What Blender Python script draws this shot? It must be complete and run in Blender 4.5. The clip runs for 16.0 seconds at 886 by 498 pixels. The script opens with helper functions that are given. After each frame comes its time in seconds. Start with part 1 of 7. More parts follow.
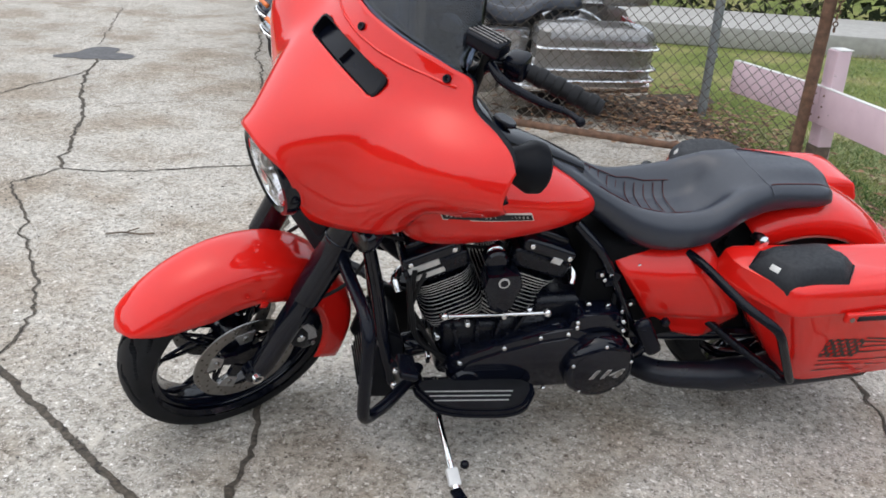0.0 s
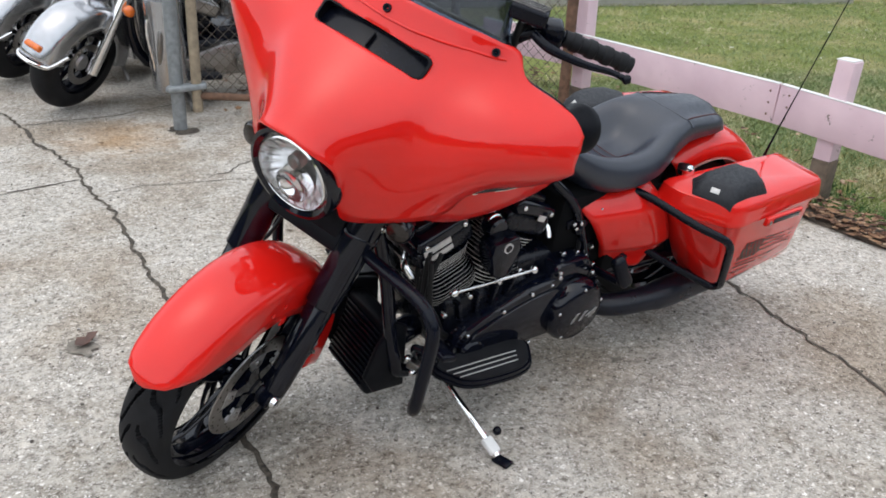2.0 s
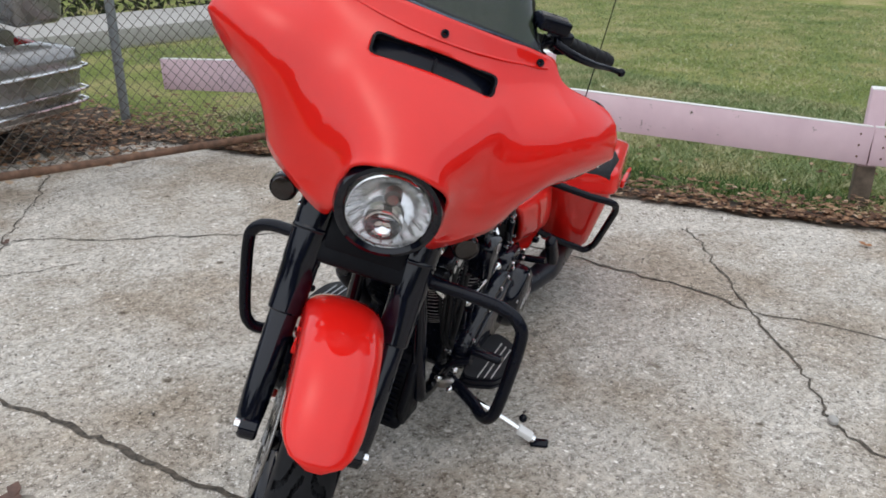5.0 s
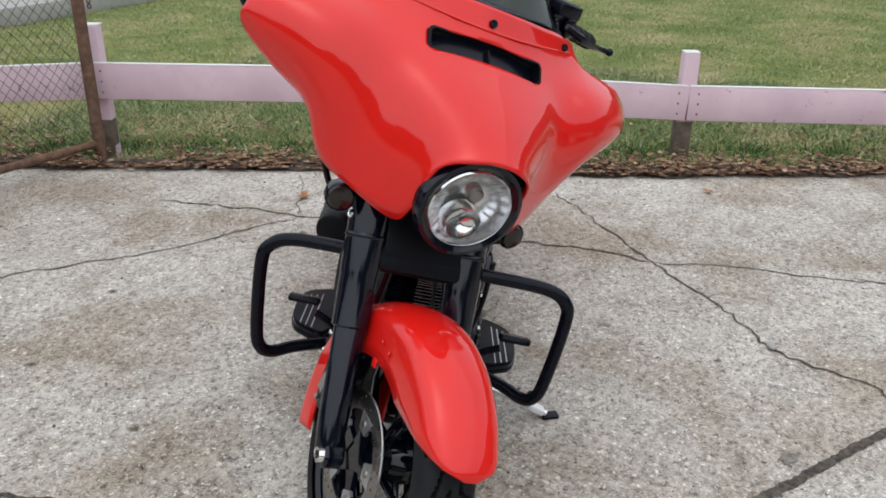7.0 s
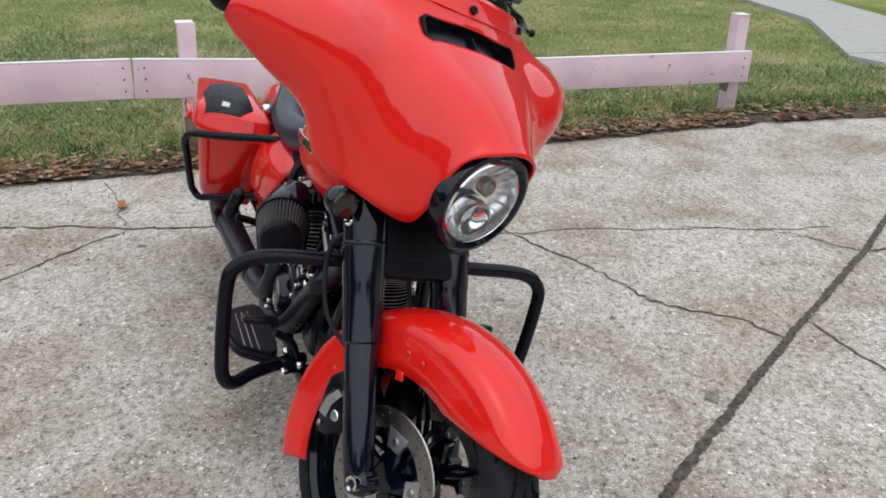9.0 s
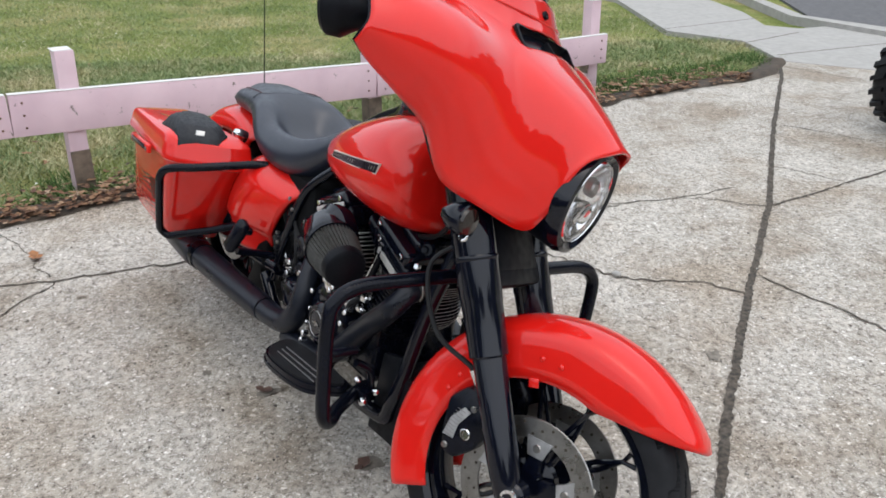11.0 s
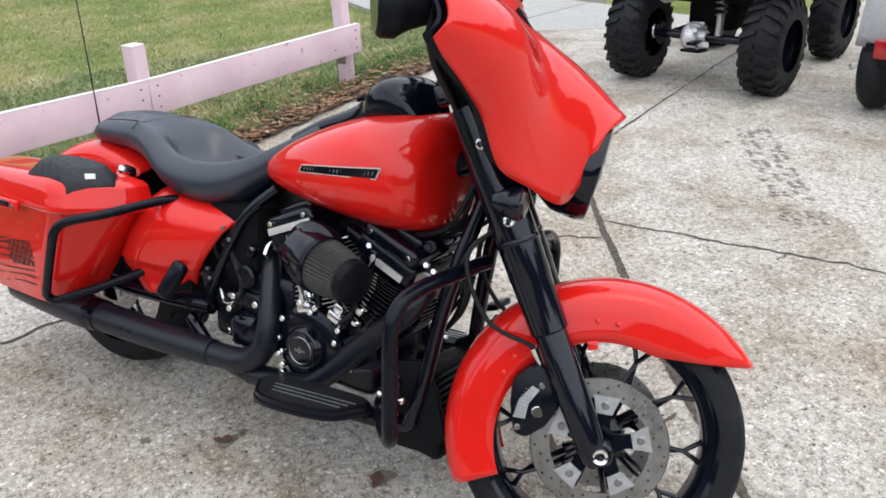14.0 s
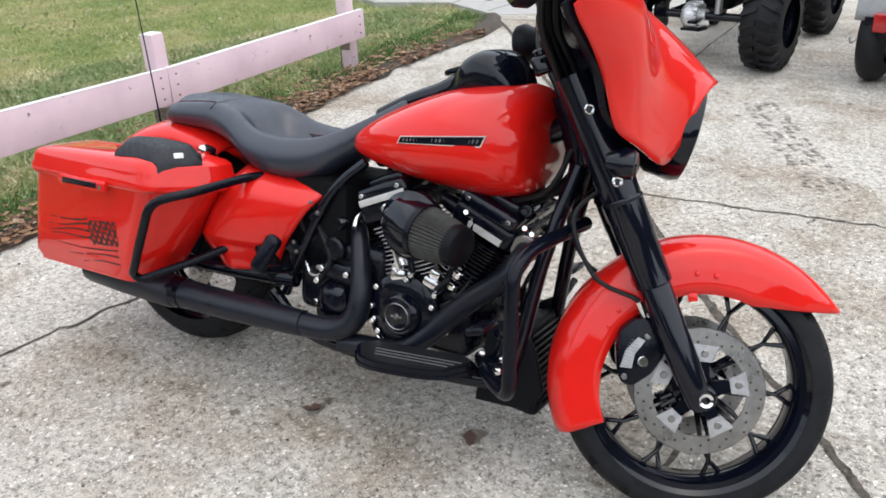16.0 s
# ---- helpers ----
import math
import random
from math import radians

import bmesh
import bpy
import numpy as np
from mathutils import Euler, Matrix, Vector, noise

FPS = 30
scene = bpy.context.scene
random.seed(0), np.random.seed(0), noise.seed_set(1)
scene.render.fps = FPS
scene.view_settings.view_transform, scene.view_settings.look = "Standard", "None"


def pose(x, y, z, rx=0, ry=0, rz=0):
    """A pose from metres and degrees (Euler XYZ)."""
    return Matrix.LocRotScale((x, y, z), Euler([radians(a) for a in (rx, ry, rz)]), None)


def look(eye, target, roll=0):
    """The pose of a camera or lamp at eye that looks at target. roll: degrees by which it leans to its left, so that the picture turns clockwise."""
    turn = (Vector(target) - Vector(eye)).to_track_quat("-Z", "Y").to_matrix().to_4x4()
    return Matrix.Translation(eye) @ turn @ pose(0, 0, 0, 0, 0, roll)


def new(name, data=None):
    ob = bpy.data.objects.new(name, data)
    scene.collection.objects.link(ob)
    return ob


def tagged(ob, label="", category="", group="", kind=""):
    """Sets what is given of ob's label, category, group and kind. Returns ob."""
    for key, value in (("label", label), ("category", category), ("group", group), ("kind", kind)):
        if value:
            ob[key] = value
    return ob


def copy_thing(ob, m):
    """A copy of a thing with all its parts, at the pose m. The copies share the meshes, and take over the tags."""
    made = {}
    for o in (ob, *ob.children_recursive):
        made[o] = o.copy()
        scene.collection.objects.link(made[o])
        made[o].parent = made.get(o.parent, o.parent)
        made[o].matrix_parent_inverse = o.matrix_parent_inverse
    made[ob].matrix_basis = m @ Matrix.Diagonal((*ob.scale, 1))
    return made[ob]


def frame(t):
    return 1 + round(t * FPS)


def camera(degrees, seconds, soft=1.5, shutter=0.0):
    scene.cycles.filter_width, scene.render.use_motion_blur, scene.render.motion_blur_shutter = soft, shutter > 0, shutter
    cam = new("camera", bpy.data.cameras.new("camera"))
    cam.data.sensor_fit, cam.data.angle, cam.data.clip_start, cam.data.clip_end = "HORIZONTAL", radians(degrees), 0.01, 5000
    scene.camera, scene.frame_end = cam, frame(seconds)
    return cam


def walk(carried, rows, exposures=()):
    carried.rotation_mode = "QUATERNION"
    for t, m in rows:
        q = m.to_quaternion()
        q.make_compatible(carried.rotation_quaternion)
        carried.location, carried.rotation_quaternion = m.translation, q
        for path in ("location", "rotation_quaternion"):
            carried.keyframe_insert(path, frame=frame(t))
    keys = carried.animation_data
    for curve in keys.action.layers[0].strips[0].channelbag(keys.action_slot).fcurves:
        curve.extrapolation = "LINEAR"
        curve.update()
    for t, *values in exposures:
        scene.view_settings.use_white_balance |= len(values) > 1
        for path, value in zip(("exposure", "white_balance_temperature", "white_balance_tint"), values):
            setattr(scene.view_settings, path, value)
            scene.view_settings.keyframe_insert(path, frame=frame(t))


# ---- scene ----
cam = camera(55.9, 16.0, 1.7)
PATH = [
    (0, (0.264, 0.177, 1.496), (-0.007, 1.98, 0.674), 3.5),
    (0.5, (0.025, 0.103, 1.495), (-0.043, 1.921, 0.665), 2.8),
    (1, (-0.148, 0.102, 1.476), (-0.07, 1.923, 0.654), 2.6),
    (1.5, (-0.367, 0.186, 1.473), (-0.142, 1.985, 0.627), 0.1),
    (2, (-0.585, 0.226, 1.461), (-0.088, 1.971, 0.619), 2.7),
    (2.5, (-0.862, 0.241, 1.448), (-0.162, 1.921, 0.618), 2.0),
    (3, (-0.997, 0.314, 1.443), (-0.126, 1.919, 0.629), 2.8),
    (3.5, (-1.101, 0.466, 1.443), (-0.139, 2.024, 0.638), 0.7),
    (4, (-1.204, 0.561, 1.444), (-0.113, 2.034, 0.645), 1.7),
    (4.5, (-1.39, 0.646, 1.435), (-0.146, 2.005, 0.655), 1.4),
    (4.7, (-1.486, 0.687, 1.426), (-0.184, 1.998, 0.66), 1.0),
    (6.8, (-1.902, 1.316, 1.431), (-0.254, 2.132, 0.644), 1.4),
    (7, (-1.967, 1.38, 1.437), (-0.276, 2.102, 0.65), 0.6),
    (7.5, (-2.053, 1.505, 1.427), (-0.301, 2.054, 0.632), 1.2),
    (8, (-2.047, 1.665, 1.406), (-0.279, 2.12, 0.588), 0.5),
    (8.5, (-2.035, 1.844, 1.43), (-0.241, 2.147, 0.598), -0.0),
    (8.7, (-2.03, 1.896, 1.435), (-0.222, 2.108, 0.606), 0.8),
    (10.8, (-1.999, 2.541, 1.44), (-0.209, 2.19, 0.621), 0.5),
    (11, (-1.967, 2.596, 1.453), (-0.182, 2.224, 0.631), 0.0),
    (11.5, (-1.918, 2.737, 1.453), (-0.151, 2.28, 0.635), -0.4),
    (12, (-1.915, 2.937, 1.453), (-0.229, 2.247, 0.628), -2.4),
    (12.5, (-1.897, 3.056, 1.459), (-0.25, 2.265, 0.645), -2.9),
    (13, (-1.789, 3.123, 1.457), (-0.159, 2.283, 0.658), -3.5),
    (13.5, (-1.713, 3.166, 1.468), (-0.13, 2.255, 0.651), -3.2),
    (14, (-1.684, 3.235, 1.463), (-0.186, 2.218, 0.615), -2.5),
    (14.5, (-1.658, 3.387, 1.471), (-0.223, 2.296, 0.604), -2.5),
    (15, (-1.658, 3.503, 1.47), (-0.24, 2.389, 0.605), -1.8),
    (15.5, (-1.637, 3.537, 1.468), (-0.211, 2.436, 0.601), -1.6),
    (16, (-1.582, 3.555, 1.463), (-0.14, 2.48, 0.589), -3.2),
]
walk(cam, [(t, look(eye, target, roll)) for t, eye, target, roll in PATH], exposures=[(0.0, 0.5), (2.0, 0.5), (4.5, 0.3), (7.0, 0.27), (8.5, 0.3), (11.0, 0.5), (12.0, 0.6), (16.0, 0.8)])

# ---- world and light: bright overcast daylight ----
world = bpy.data.worlds.new("overcast_sky")
scene.world = world
world.use_nodes = True
wt = world.node_tree
sky = wt.nodes.new("ShaderNodeTexSky")
sky.sky_type = "NISHITA"
sky.sun_disc = False
sky.sun_elevation, sky.sun_rotation = radians(72), radians(250)
sky.altitude, sky.air_density, sky.dust_density, sky.ozone_density = 100, 1.0, 4.0, 1.0
pale = wt.nodes.new("ShaderNodeHueSaturation")
pale.inputs["Saturation"].default_value = 0.7
wt.links.new(sky.outputs[0], pale.inputs["Color"])
cloud = wt.nodes.new("ShaderNodeMix")
cloud.data_type = "RGBA"
cloud.inputs[0].default_value = 0.62
wt.links.new(pale.outputs[0], cloud.inputs[6])
cloud.inputs[7].default_value = (7.2, 7.8, 8.5, 1)
wt.links.new(cloud.outputs[2], wt.nodes["Background"].inputs[0])
wt.nodes["Background"].inputs[1].default_value = 0.13
sun_data = bpy.data.lights.new("sun", "SUN")
sun_data.energy, sun_data.angle, sun_data.color = 0.75, radians(130), (1.0, 0.98, 0.95)
sun = new("sun", sun_data)
sun.matrix_world = look((0, 0, 20), (0.3, 0.1, 19.0))


# ---- materials ----
def nodes_of(name):
    m = bpy.data.materials.new(name)
    m.use_nodes = True
    t = m.node_tree
    return m, t, t.nodes["Principled BSDF"]


def ramp(t, source, stops):
    r = t.nodes.new("ShaderNodeValToRGB")
    e = r.color_ramp.elements
    while len(e) < len(stops):
        e.new(0.5)
    for k, (p, c) in zip(e, stops):
        k.position, k.color = p, (*c, 1)
    t.links.new(source, r.inputs[0])
    return r.outputs[0]


def tex(t, kind, scale, detail=4, coord="Object", rough=0.55):
    c = t.nodes.new("ShaderNodeTexCoord")
    n = t.nodes.new("ShaderNodeTexNoise" if kind == "noise" else "ShaderNodeTexVoronoi")
    n.inputs["Scale"].default_value = scale
    if kind == "noise":
        n.inputs["Detail"].default_value, n.inputs["Roughness"].default_value = detail, rough
    t.links.new(c.outputs[coord], n.inputs["Vector"])
    return n


def mix(t, kind, f, a, b):
    m = t.nodes.new("ShaderNodeMix")
    m.data_type, m.blend_type = "RGBA", kind
    for sock, v in (("Factor", f), ("A", a), ("B", b)):
        s = [k for k in m.inputs if k.name == sock and (k.type == "RGBA" or sock == "Factor" and k.type == "VALUE")][0]
        if isinstance(v, (int, float)):
            s.default_value = v
        elif isinstance(v, tuple):
            s.default_value = (*v, 1)
        else:
            t.links.new(v, s)
    return [o for o in m.outputs if o.type == "RGBA"][0]


def bump(t, b, height, strength, dist=0.002):
    n = t.nodes.new("ShaderNodeBump")
    n.inputs["Strength"].default_value, n.inputs["Distance"].default_value = strength, dist
    t.links.new(height, n.inputs["Height"])
    t.links.new(n.outputs[0], b.inputs["Normal"])


def plain(name, color, rough=0.5, metal=0.0, coat=0.0, wear=0.12, scale=30.0, relief=0.0, spec=0.5):
    """A surface of one colour with fine mottling, uneven gloss and slight relief."""
    m, t, b = nodes_of(name)
    n = tex(t, "noise", scale, 6)
    lo = tuple(c * (1 - wear) for c in color)
    hi = tuple(min(1, c * (1 + wear)) for c in color)
    t.links.new(ramp(t, n.outputs[0], [(0.3, lo), (0.7, hi)]), b.inputs["Base Color"])
    n2 = tex(t, "noise", scale * 0.25, 5)
    r = ramp(t, n2.outputs[0], [(0.35, (max(0.02, rough * 0.8),) * 3), (0.7, (min(1, rough * 1.25),) * 3)])
    t.links.new(r, b.inputs["Roughness"])
    b.inputs["Metallic"].default_value = metal
    b.inputs["Specular IOR Level"].default_value = spec
    b.inputs["Coat Weight"].default_value = coat
    b.inputs["Coat Roughness"].default_value = 0.03
    if relief:
        bump(t, b, n.outputs[0], relief)
    return m


RED = plain("orange_red_gloss_paint", (0.72, 0.010, 0.006), 0.55, 0.0, 1.0, 0.04, 8.0, 0.0, 0.1)
BLACK = plain("gloss_black_paint", (0.003, 0.0042, 0.010), 0.09, 0.0, 0.0, 0.2, 20.0, 0.0, 0.42)
SATIN = plain("satin_black_metal", (0.003, 0.0041, 0.009), 0.22, 0.0, 0.0, 0.25, 40.0, 0.0, 0.2)
MATTE = plain("matte_black_pipe_coat", (0.007, 0.009, 0.016), 0.34, 0.0, 0.0, 0.25, 60.0, 0.05, 0.36)
PLASTIC = plain("dark_grain_plastic", (0.005, 0.0058, 0.0085), 0.45, 0.0, 0.0, 0.2, 150.0, 0.1, 0.13)
RUBBER = plain("black_tyre_rubber", (0.011, 0.0115, 0.0135), 0.6, 0.0, 0.0, 0.35, 25.0, 0.1, 0.22)
CHROME = plain("bright_chrome", (0.85, 0.85, 0.86), 0.08, 1.0, 0.0, 0.03, 20.0)
STEEL = plain("brushed_steel", (0.31, 0.30, 0.29), 0.32, 1.0, 0.0, 0.15, 60.0)
ALLOY = plain("cast_alloy", (0.5, 0.5, 0.51), 0.4, 0.9, 0.0, 0.15, 60.0, 0.05)
BRIGHTCAST = plain("bare_bright_casting", (0.72, 0.72, 0.73), 0.45, 0.6, 0.0, 0.25, 60.0, 0.15)
TYRE = plain("worn_grey_tyre_rubber", (0.012, 0.0125, 0.0145), 0.62, 0.0, 0.0, 0.35, 25.0, 0.1, 0.16)
FIN_EDGE = plain("machined_fin_edge", (0.62, 0.61, 0.59), 0.35, 0.25, 0.0, 0.1, 60.0)
PALE_EDGE = plain("pale_enamel_edge", (0.66, 0.63, 0.57), 0.35, 0.1, 0.3, 0.06, 60.0)
VINYL = plain("black_seat_vinyl", (0.015, 0.0205, 0.036), 0.36, 0.0, 0.0, 0.15, 220.0, 0.10, 0.8)
STITCH = plain("dark_red_thread", (0.07, 0.012, 0.014), 0.7)
MESHCLOTH = plain("black_speaker_mesh", (0.010, 0.012, 0.017), 0.6, 0.0, 0.0, 0.3, 400.0, 0.4)
FILTER = plain("grey_filter_gauze", (0.04, 0.039, 0.035), 0.7, 0.2, 0.0, 0.35, 200.0, 0.3)
LAMPREF = plain("lamp_reflector", (0.95, 0.955, 0.96), 0.22, 0.9, 0.0, 0.05, 30.0)
AMBER = plain("smoked_amber_lens", (0.010, 0.0055, 0.0045), 0.2, 0.0, 0.2)
ORANGE = plain("orange_lens", (0.75, 0.16, 0.02), 0.2, 0.0, 0.5)
REDLENS = plain("red_tail_lens", (0.35, 0.008, 0.01), 0.15, 0.0, 0.6)
SILVER = plain("silver_metallic_paint", (0.44, 0.45, 0.47), 0.2, 0.85, 0.8, 0.06, 30.0)
GREYPAINT = plain("pewter_metallic_paint", (0.27, 0.265, 0.26), 0.3, 0.6, 0.8, 0.1, 30.0)
NAVY = plain("dark_blue_paint", (0.01, 0.012, 0.03), 0.2, 0.0, 0.8)
MAROON = plain("dark_red_paint", (0.12, 0.008, 0.01), 0.25, 0.0, 0.8)
DECAL = plain("worn_black_decal", (0.012, 0.006, 0.006), 0.45, 0.0, 0.0, 0.4, 80.0)
WHITE = plain("white_label", (0.75, 0.75, 0.74), 0.5, 0.0, 0.0, 0.05)
GALV = plain("weathered_galvanised_pipe", (0.24, 0.26, 0.27), 0.6, 0.4, 0.0, 0.25, 30.0, 0.15)
RUST = plain("rusty_brown_pipe", (0.15, 0.085, 0.055), 0.8, 0.1, 0.0, 0.45, 25.0, 0.4)
TANPIPE = plain("faded_tan_pipe", (0.27, 0.22, 0.155), 0.75, 0.0, 0.0, 0.3, 25.0, 0.3)
WIRE = plain("dull_wire", (0.10, 0.085, 0.07), 0.6, 0.5, 0.0, 0.3, 60.0)
BARE = plain("bare_grey_timber", (0.13, 0.10, 0.075), 0.85, 0.0, 0.0, 0.4, 20.0, 0.5)
DIRT_HOLE_DARK = plain("dirt_and_hole_dark", (0.07, 0.058, 0.045), 0.95, 0.0, 0.0, 0.85, 60.0, 0.6)
CASTBLACK = plain("black_wrinkle_casting", (0.003, 0.0041, 0.009), 0.26, 0.0, 0.0, 0.3, 120.0, 0.15, 0.30)
# Near-black, low gloss: the shade of deep inner places is put into the colour.
SHADEBLACK = plain("shade_black_inner_metal", (0.004, 0.0042, 0.005), 0.8, 0.0, 0.0, 0.3, 40.0, 0.0, 0.12)
HOSE = plain("black_hose", (0.007, 0.0075, 0.009), 0.5, spec=0.3)
BLUEMESH = plain("grey_blue_mesh_sheet", (0.12, 0.15, 0.19), 0.7, 0.0, 0.0, 0.6, 120.0, 0.4)
SOIL = plain("brown_soil", (0.06, 0.045, 0.032), 0.95, 0.0, 0.0, 0.5, 12.0, 0.8)
ASPHALT = plain("grey_asphalt", (0.11, 0.11, 0.115), 0.9, 0.0, 0.0, 0.3, 60.0, 0.5)
PALECON = plain("pale_path_concrete", (0.37, 0.36, 0.34), 0.85, 0.0, 0.0, 0.12, 14.0, 0.3)


def concrete_material():
    """Old driveway concrete: worn paste, exposed pale and dark aggregate, brown dirt."""
    m, t, b = nodes_of("weathered_driveway_concrete")
    broad = tex(t, "noise", 0.8, 5, rough=0.6)
    base = ramp(t, broad.outputs[0], [(0.25, (0.340, 0.321, 0.291)), (0.5, (0.420, 0.400, 0.370)), (0.75, (0.486, 0.470, 0.441))])
    mid = tex(t, "noise", 9.0, 8, rough=0.8)
    base = mix(t, "MULTIPLY", 0.9, base, ramp(t, mid.outputs[0], [(0.30, (0.62, 0.59, 0.55)), (0.46, (0.90, 0.89, 0.87)), (0.66, (1.10, 1.09, 1.07))]))
    grain = tex(t, "noise", 38.0, 5, rough=0.85)
    base = mix(t, "MULTIPLY", 0.95, base, ramp(t, grain.outputs[0], [(0.36, (0.28, 0.255, 0.22)), (0.45, (0.87, 0.86, 0.84)), (0.57, (1.36, 1.34, 1.30))]))
    warp = tex(t, "noise", 70.0, 3, rough=0.7)
    where = t.nodes.new("ShaderNodeTexCoord")
    push = t.nodes.new("ShaderNodeVectorMath")
    push.operation = "MULTIPLY_ADD"
    t.links.new(warp.outputs["Color"], push.inputs[0])
    push.inputs[1].default_value = (0.03, 0.03, 0.03)
    t.links.new(where.outputs["Object"], push.inputs[2])
    for scale, keep, share in ((38.0, 0.30, 0.35), (75.0, 0.37, 0.50), (140.0, 0.41, 0.6)):
        peb = tex(t, "voronoi", scale)
        t.links.new(push.outputs[0], peb.inputs["Vector"])
        tone = t.nodes.new("ShaderNodeSeparateColor")
        t.links.new(peb.outputs["Color"], tone.inputs[0])
        shape = ramp(t, peb.outputs["Distance"], [(keep * 0.75, (1, 1, 1)), (keep, (0, 0, 0))])
        pick = ramp(t, tone.outputs[1], [(share - 0.03, (1, 1, 1)), (share, (0, 0, 0))])
        chip = ramp(t, tone.outputs[0], [(0.0, (0.10, 0.085, 0.07)), (0.28, (0.27, 0.235, 0.20)), (0.45, (0.55, 0.52, 0.47)), (0.75, (0.70, 0.67, 0.62)), (1.0, (0.90, 0.88, 0.84))])
        base = mix(t, "MIX", mix(t, "MULTIPLY", 1.0, shape, pick), base, chip)
    cloud_ = tex(t, "noise", 4.5, 6, rough=0.75)
    base = mix(t, "MULTIPLY", 1.0, base, ramp(t, cloud_.outputs[0], [(0.34, (0.89, 0.87, 0.84)), (0.5, (1.0, 1.0, 1.0)), (0.66, (1.06, 1.055, 1.045))]))
    spots = tex(t, "voronoi", 4.2)
    sn = tex(t, "noise", 16.0, 5)
    add = t.nodes.new("ShaderNodeMath")
    add.operation = "MULTIPLY_ADD"
    t.links.new(sn.outputs[0], add.inputs[0])
    add.inputs[1].default_value = 0.26
    t.links.new(spots.outputs["Distance"], add.inputs[2])
    base = mix(t, "MULTIPLY", 1.0, base, ramp(t, add.outputs[0], [(0.14, (0.28, 0.25, 0.22)), (0.18, (0.6, 0.57, 0.53)), (0.22, (1, 1, 1))]))
    stain = tex(t, "noise", 1.6, 4)
    base = mix(t, "MULTIPLY", 1.0, base, ramp(t, stain.outputs[0], [(0.36, (0.76, 0.70, 0.64)), (0.54, (0.99, 0.99, 0.995))]))
    # rust washed out from the gate post
    away = t.nodes.new("ShaderNodeVectorMath")
    away.operation = "DISTANCE"
    t.links.new(where.outputs["Object"], away.inputs[0])
    away.inputs[1].default_value = (-1.12, 4.96, 0)
    wash = t.nodes.new("ShaderNodeMath")
    wash.operation = "MULTIPLY_ADD"
    t.links.new(cloud_.outputs[0], wash.inputs[0])
    wash.inputs[1].default_value = 0.7
    t.links.new(away.outputs["Value"], wash.inputs[2])
    base = mix(t, "MULTIPLY", 1.0, base, ramp(t, wash.outputs[0], [(0.40, (0.92, 0.70, 0.50)), (0.75, (1, 1, 1))]))
    t.links.new(base, b.inputs["Base Color"])
    b.inputs["Roughness"].default_value = 0.88
    b.inputs["Specular IOR Level"].default_value = 0.25
    bump(t, b, mix(t, "ADD", 0.6, grain.outputs[0], mid.outputs[0]), 0.6, 0.005)
    return m


def lawn_material():
    m, t, b = nodes_of("autumn_lawn_turf")
    a = tex(t, "noise", 1.1, 5)
    base = ramp(t, a.outputs[0], [(0.30, (0.15, 0.20, 0.06)), (0.5, (0.25, 0.29, 0.10)), (0.62, (0.38, 0.35, 0.17)), (0.75, (0.44, 0.39, 0.22))])
    f = tex(t, "noise", 60.0, 5, rough=0.8)
    base = mix(t, "MULTIPLY", 1.0, base, ramp(t, f.outputs[0], [(0.3, (0.35, 0.35, 0.3)), (0.65, (1.3, 1.3, 1.2))]))
    t.links.new(base, b.inputs["Base Color"])
    b.inputs["Roughness"].default_value = 0.95
    b.inputs["Specular IOR Level"].default_value = 0.1
    bump(t, b, f.outputs[0], 1.0, 0.02)
    return m


def blade_material():
    """Grass whose colour changes from blade to blade and, in drifts, from green to straw."""
    m, t, b = nodes_of("grass_blades")
    g = t.nodes.new("ShaderNodeNewGeometry")
    green = ramp(t, g.outputs["Random Per Island"], [(0.0, (0.10, 0.155, 0.055)), (0.6, (0.215, 0.285, 0.125)), (1.0, (0.38, 0.395, 0.215))])
    straw = ramp(t, g.outputs["Random Per Island"], [(0.0, (0.20, 0.20, 0.09)), (0.4, (0.42, 0.375, 0.205)), (1.0, (0.66, 0.585, 0.385))])
    drift = tex(t, "noise", 1.5, 6, rough=0.7)
    base = mix(t, "MIX", ramp(t, drift.outputs[0], [(0.46, (0.02, 0.02, 0.02)), (0.62, (0.92, 0.92, 0.92))]), green, straw)
    t.links.new(base, b.inputs["Base Color"])
    b.inputs["Roughness"].default_value = 0.7
    b.inputs["Specular IOR Level"].default_value = 0.2
    return m


def island_material(name, stops, rough=0.8, trans=0.0):
    """Colour that varies from one loose piece of a mesh to the next."""
    m, t, b = nodes_of(name)
    g = t.nodes.new("ShaderNodeNewGeometry")
    t.links.new(ramp(t, g.outputs["Random Per Island"], stops), b.inputs["Base Color"])
    b.inputs["Roughness"].default_value = rough
    b.inputs["Specular IOR Level"].default_value = 0.2
    return m


def pink_material():
    m, t, b = nodes_of("flaking_pink_paint_on_timber")
    a = tex(t, "noise", 3.0, 5)
    base = ramp(t, a.outputs[0], [(0.3, (0.60, 0.44, 0.50)), (0.7, (0.74, 0.57, 0.62))])
    c = tex(t, "noise", 16.0, 8, rough=0.75)
    base = mix(t, "MIX", ramp(t, c.outputs[0], [(0.34, (1, 1, 1)), (0.375, (0, 0, 0))]), base, (0.16, 0.13, 0.11))
    t.links.new(base, b.inputs["Base Color"])
    b.inputs["Roughness"].default_value = 0.7
    bump(t, b, c.outputs[0], 0.35, 0.003)
    return m


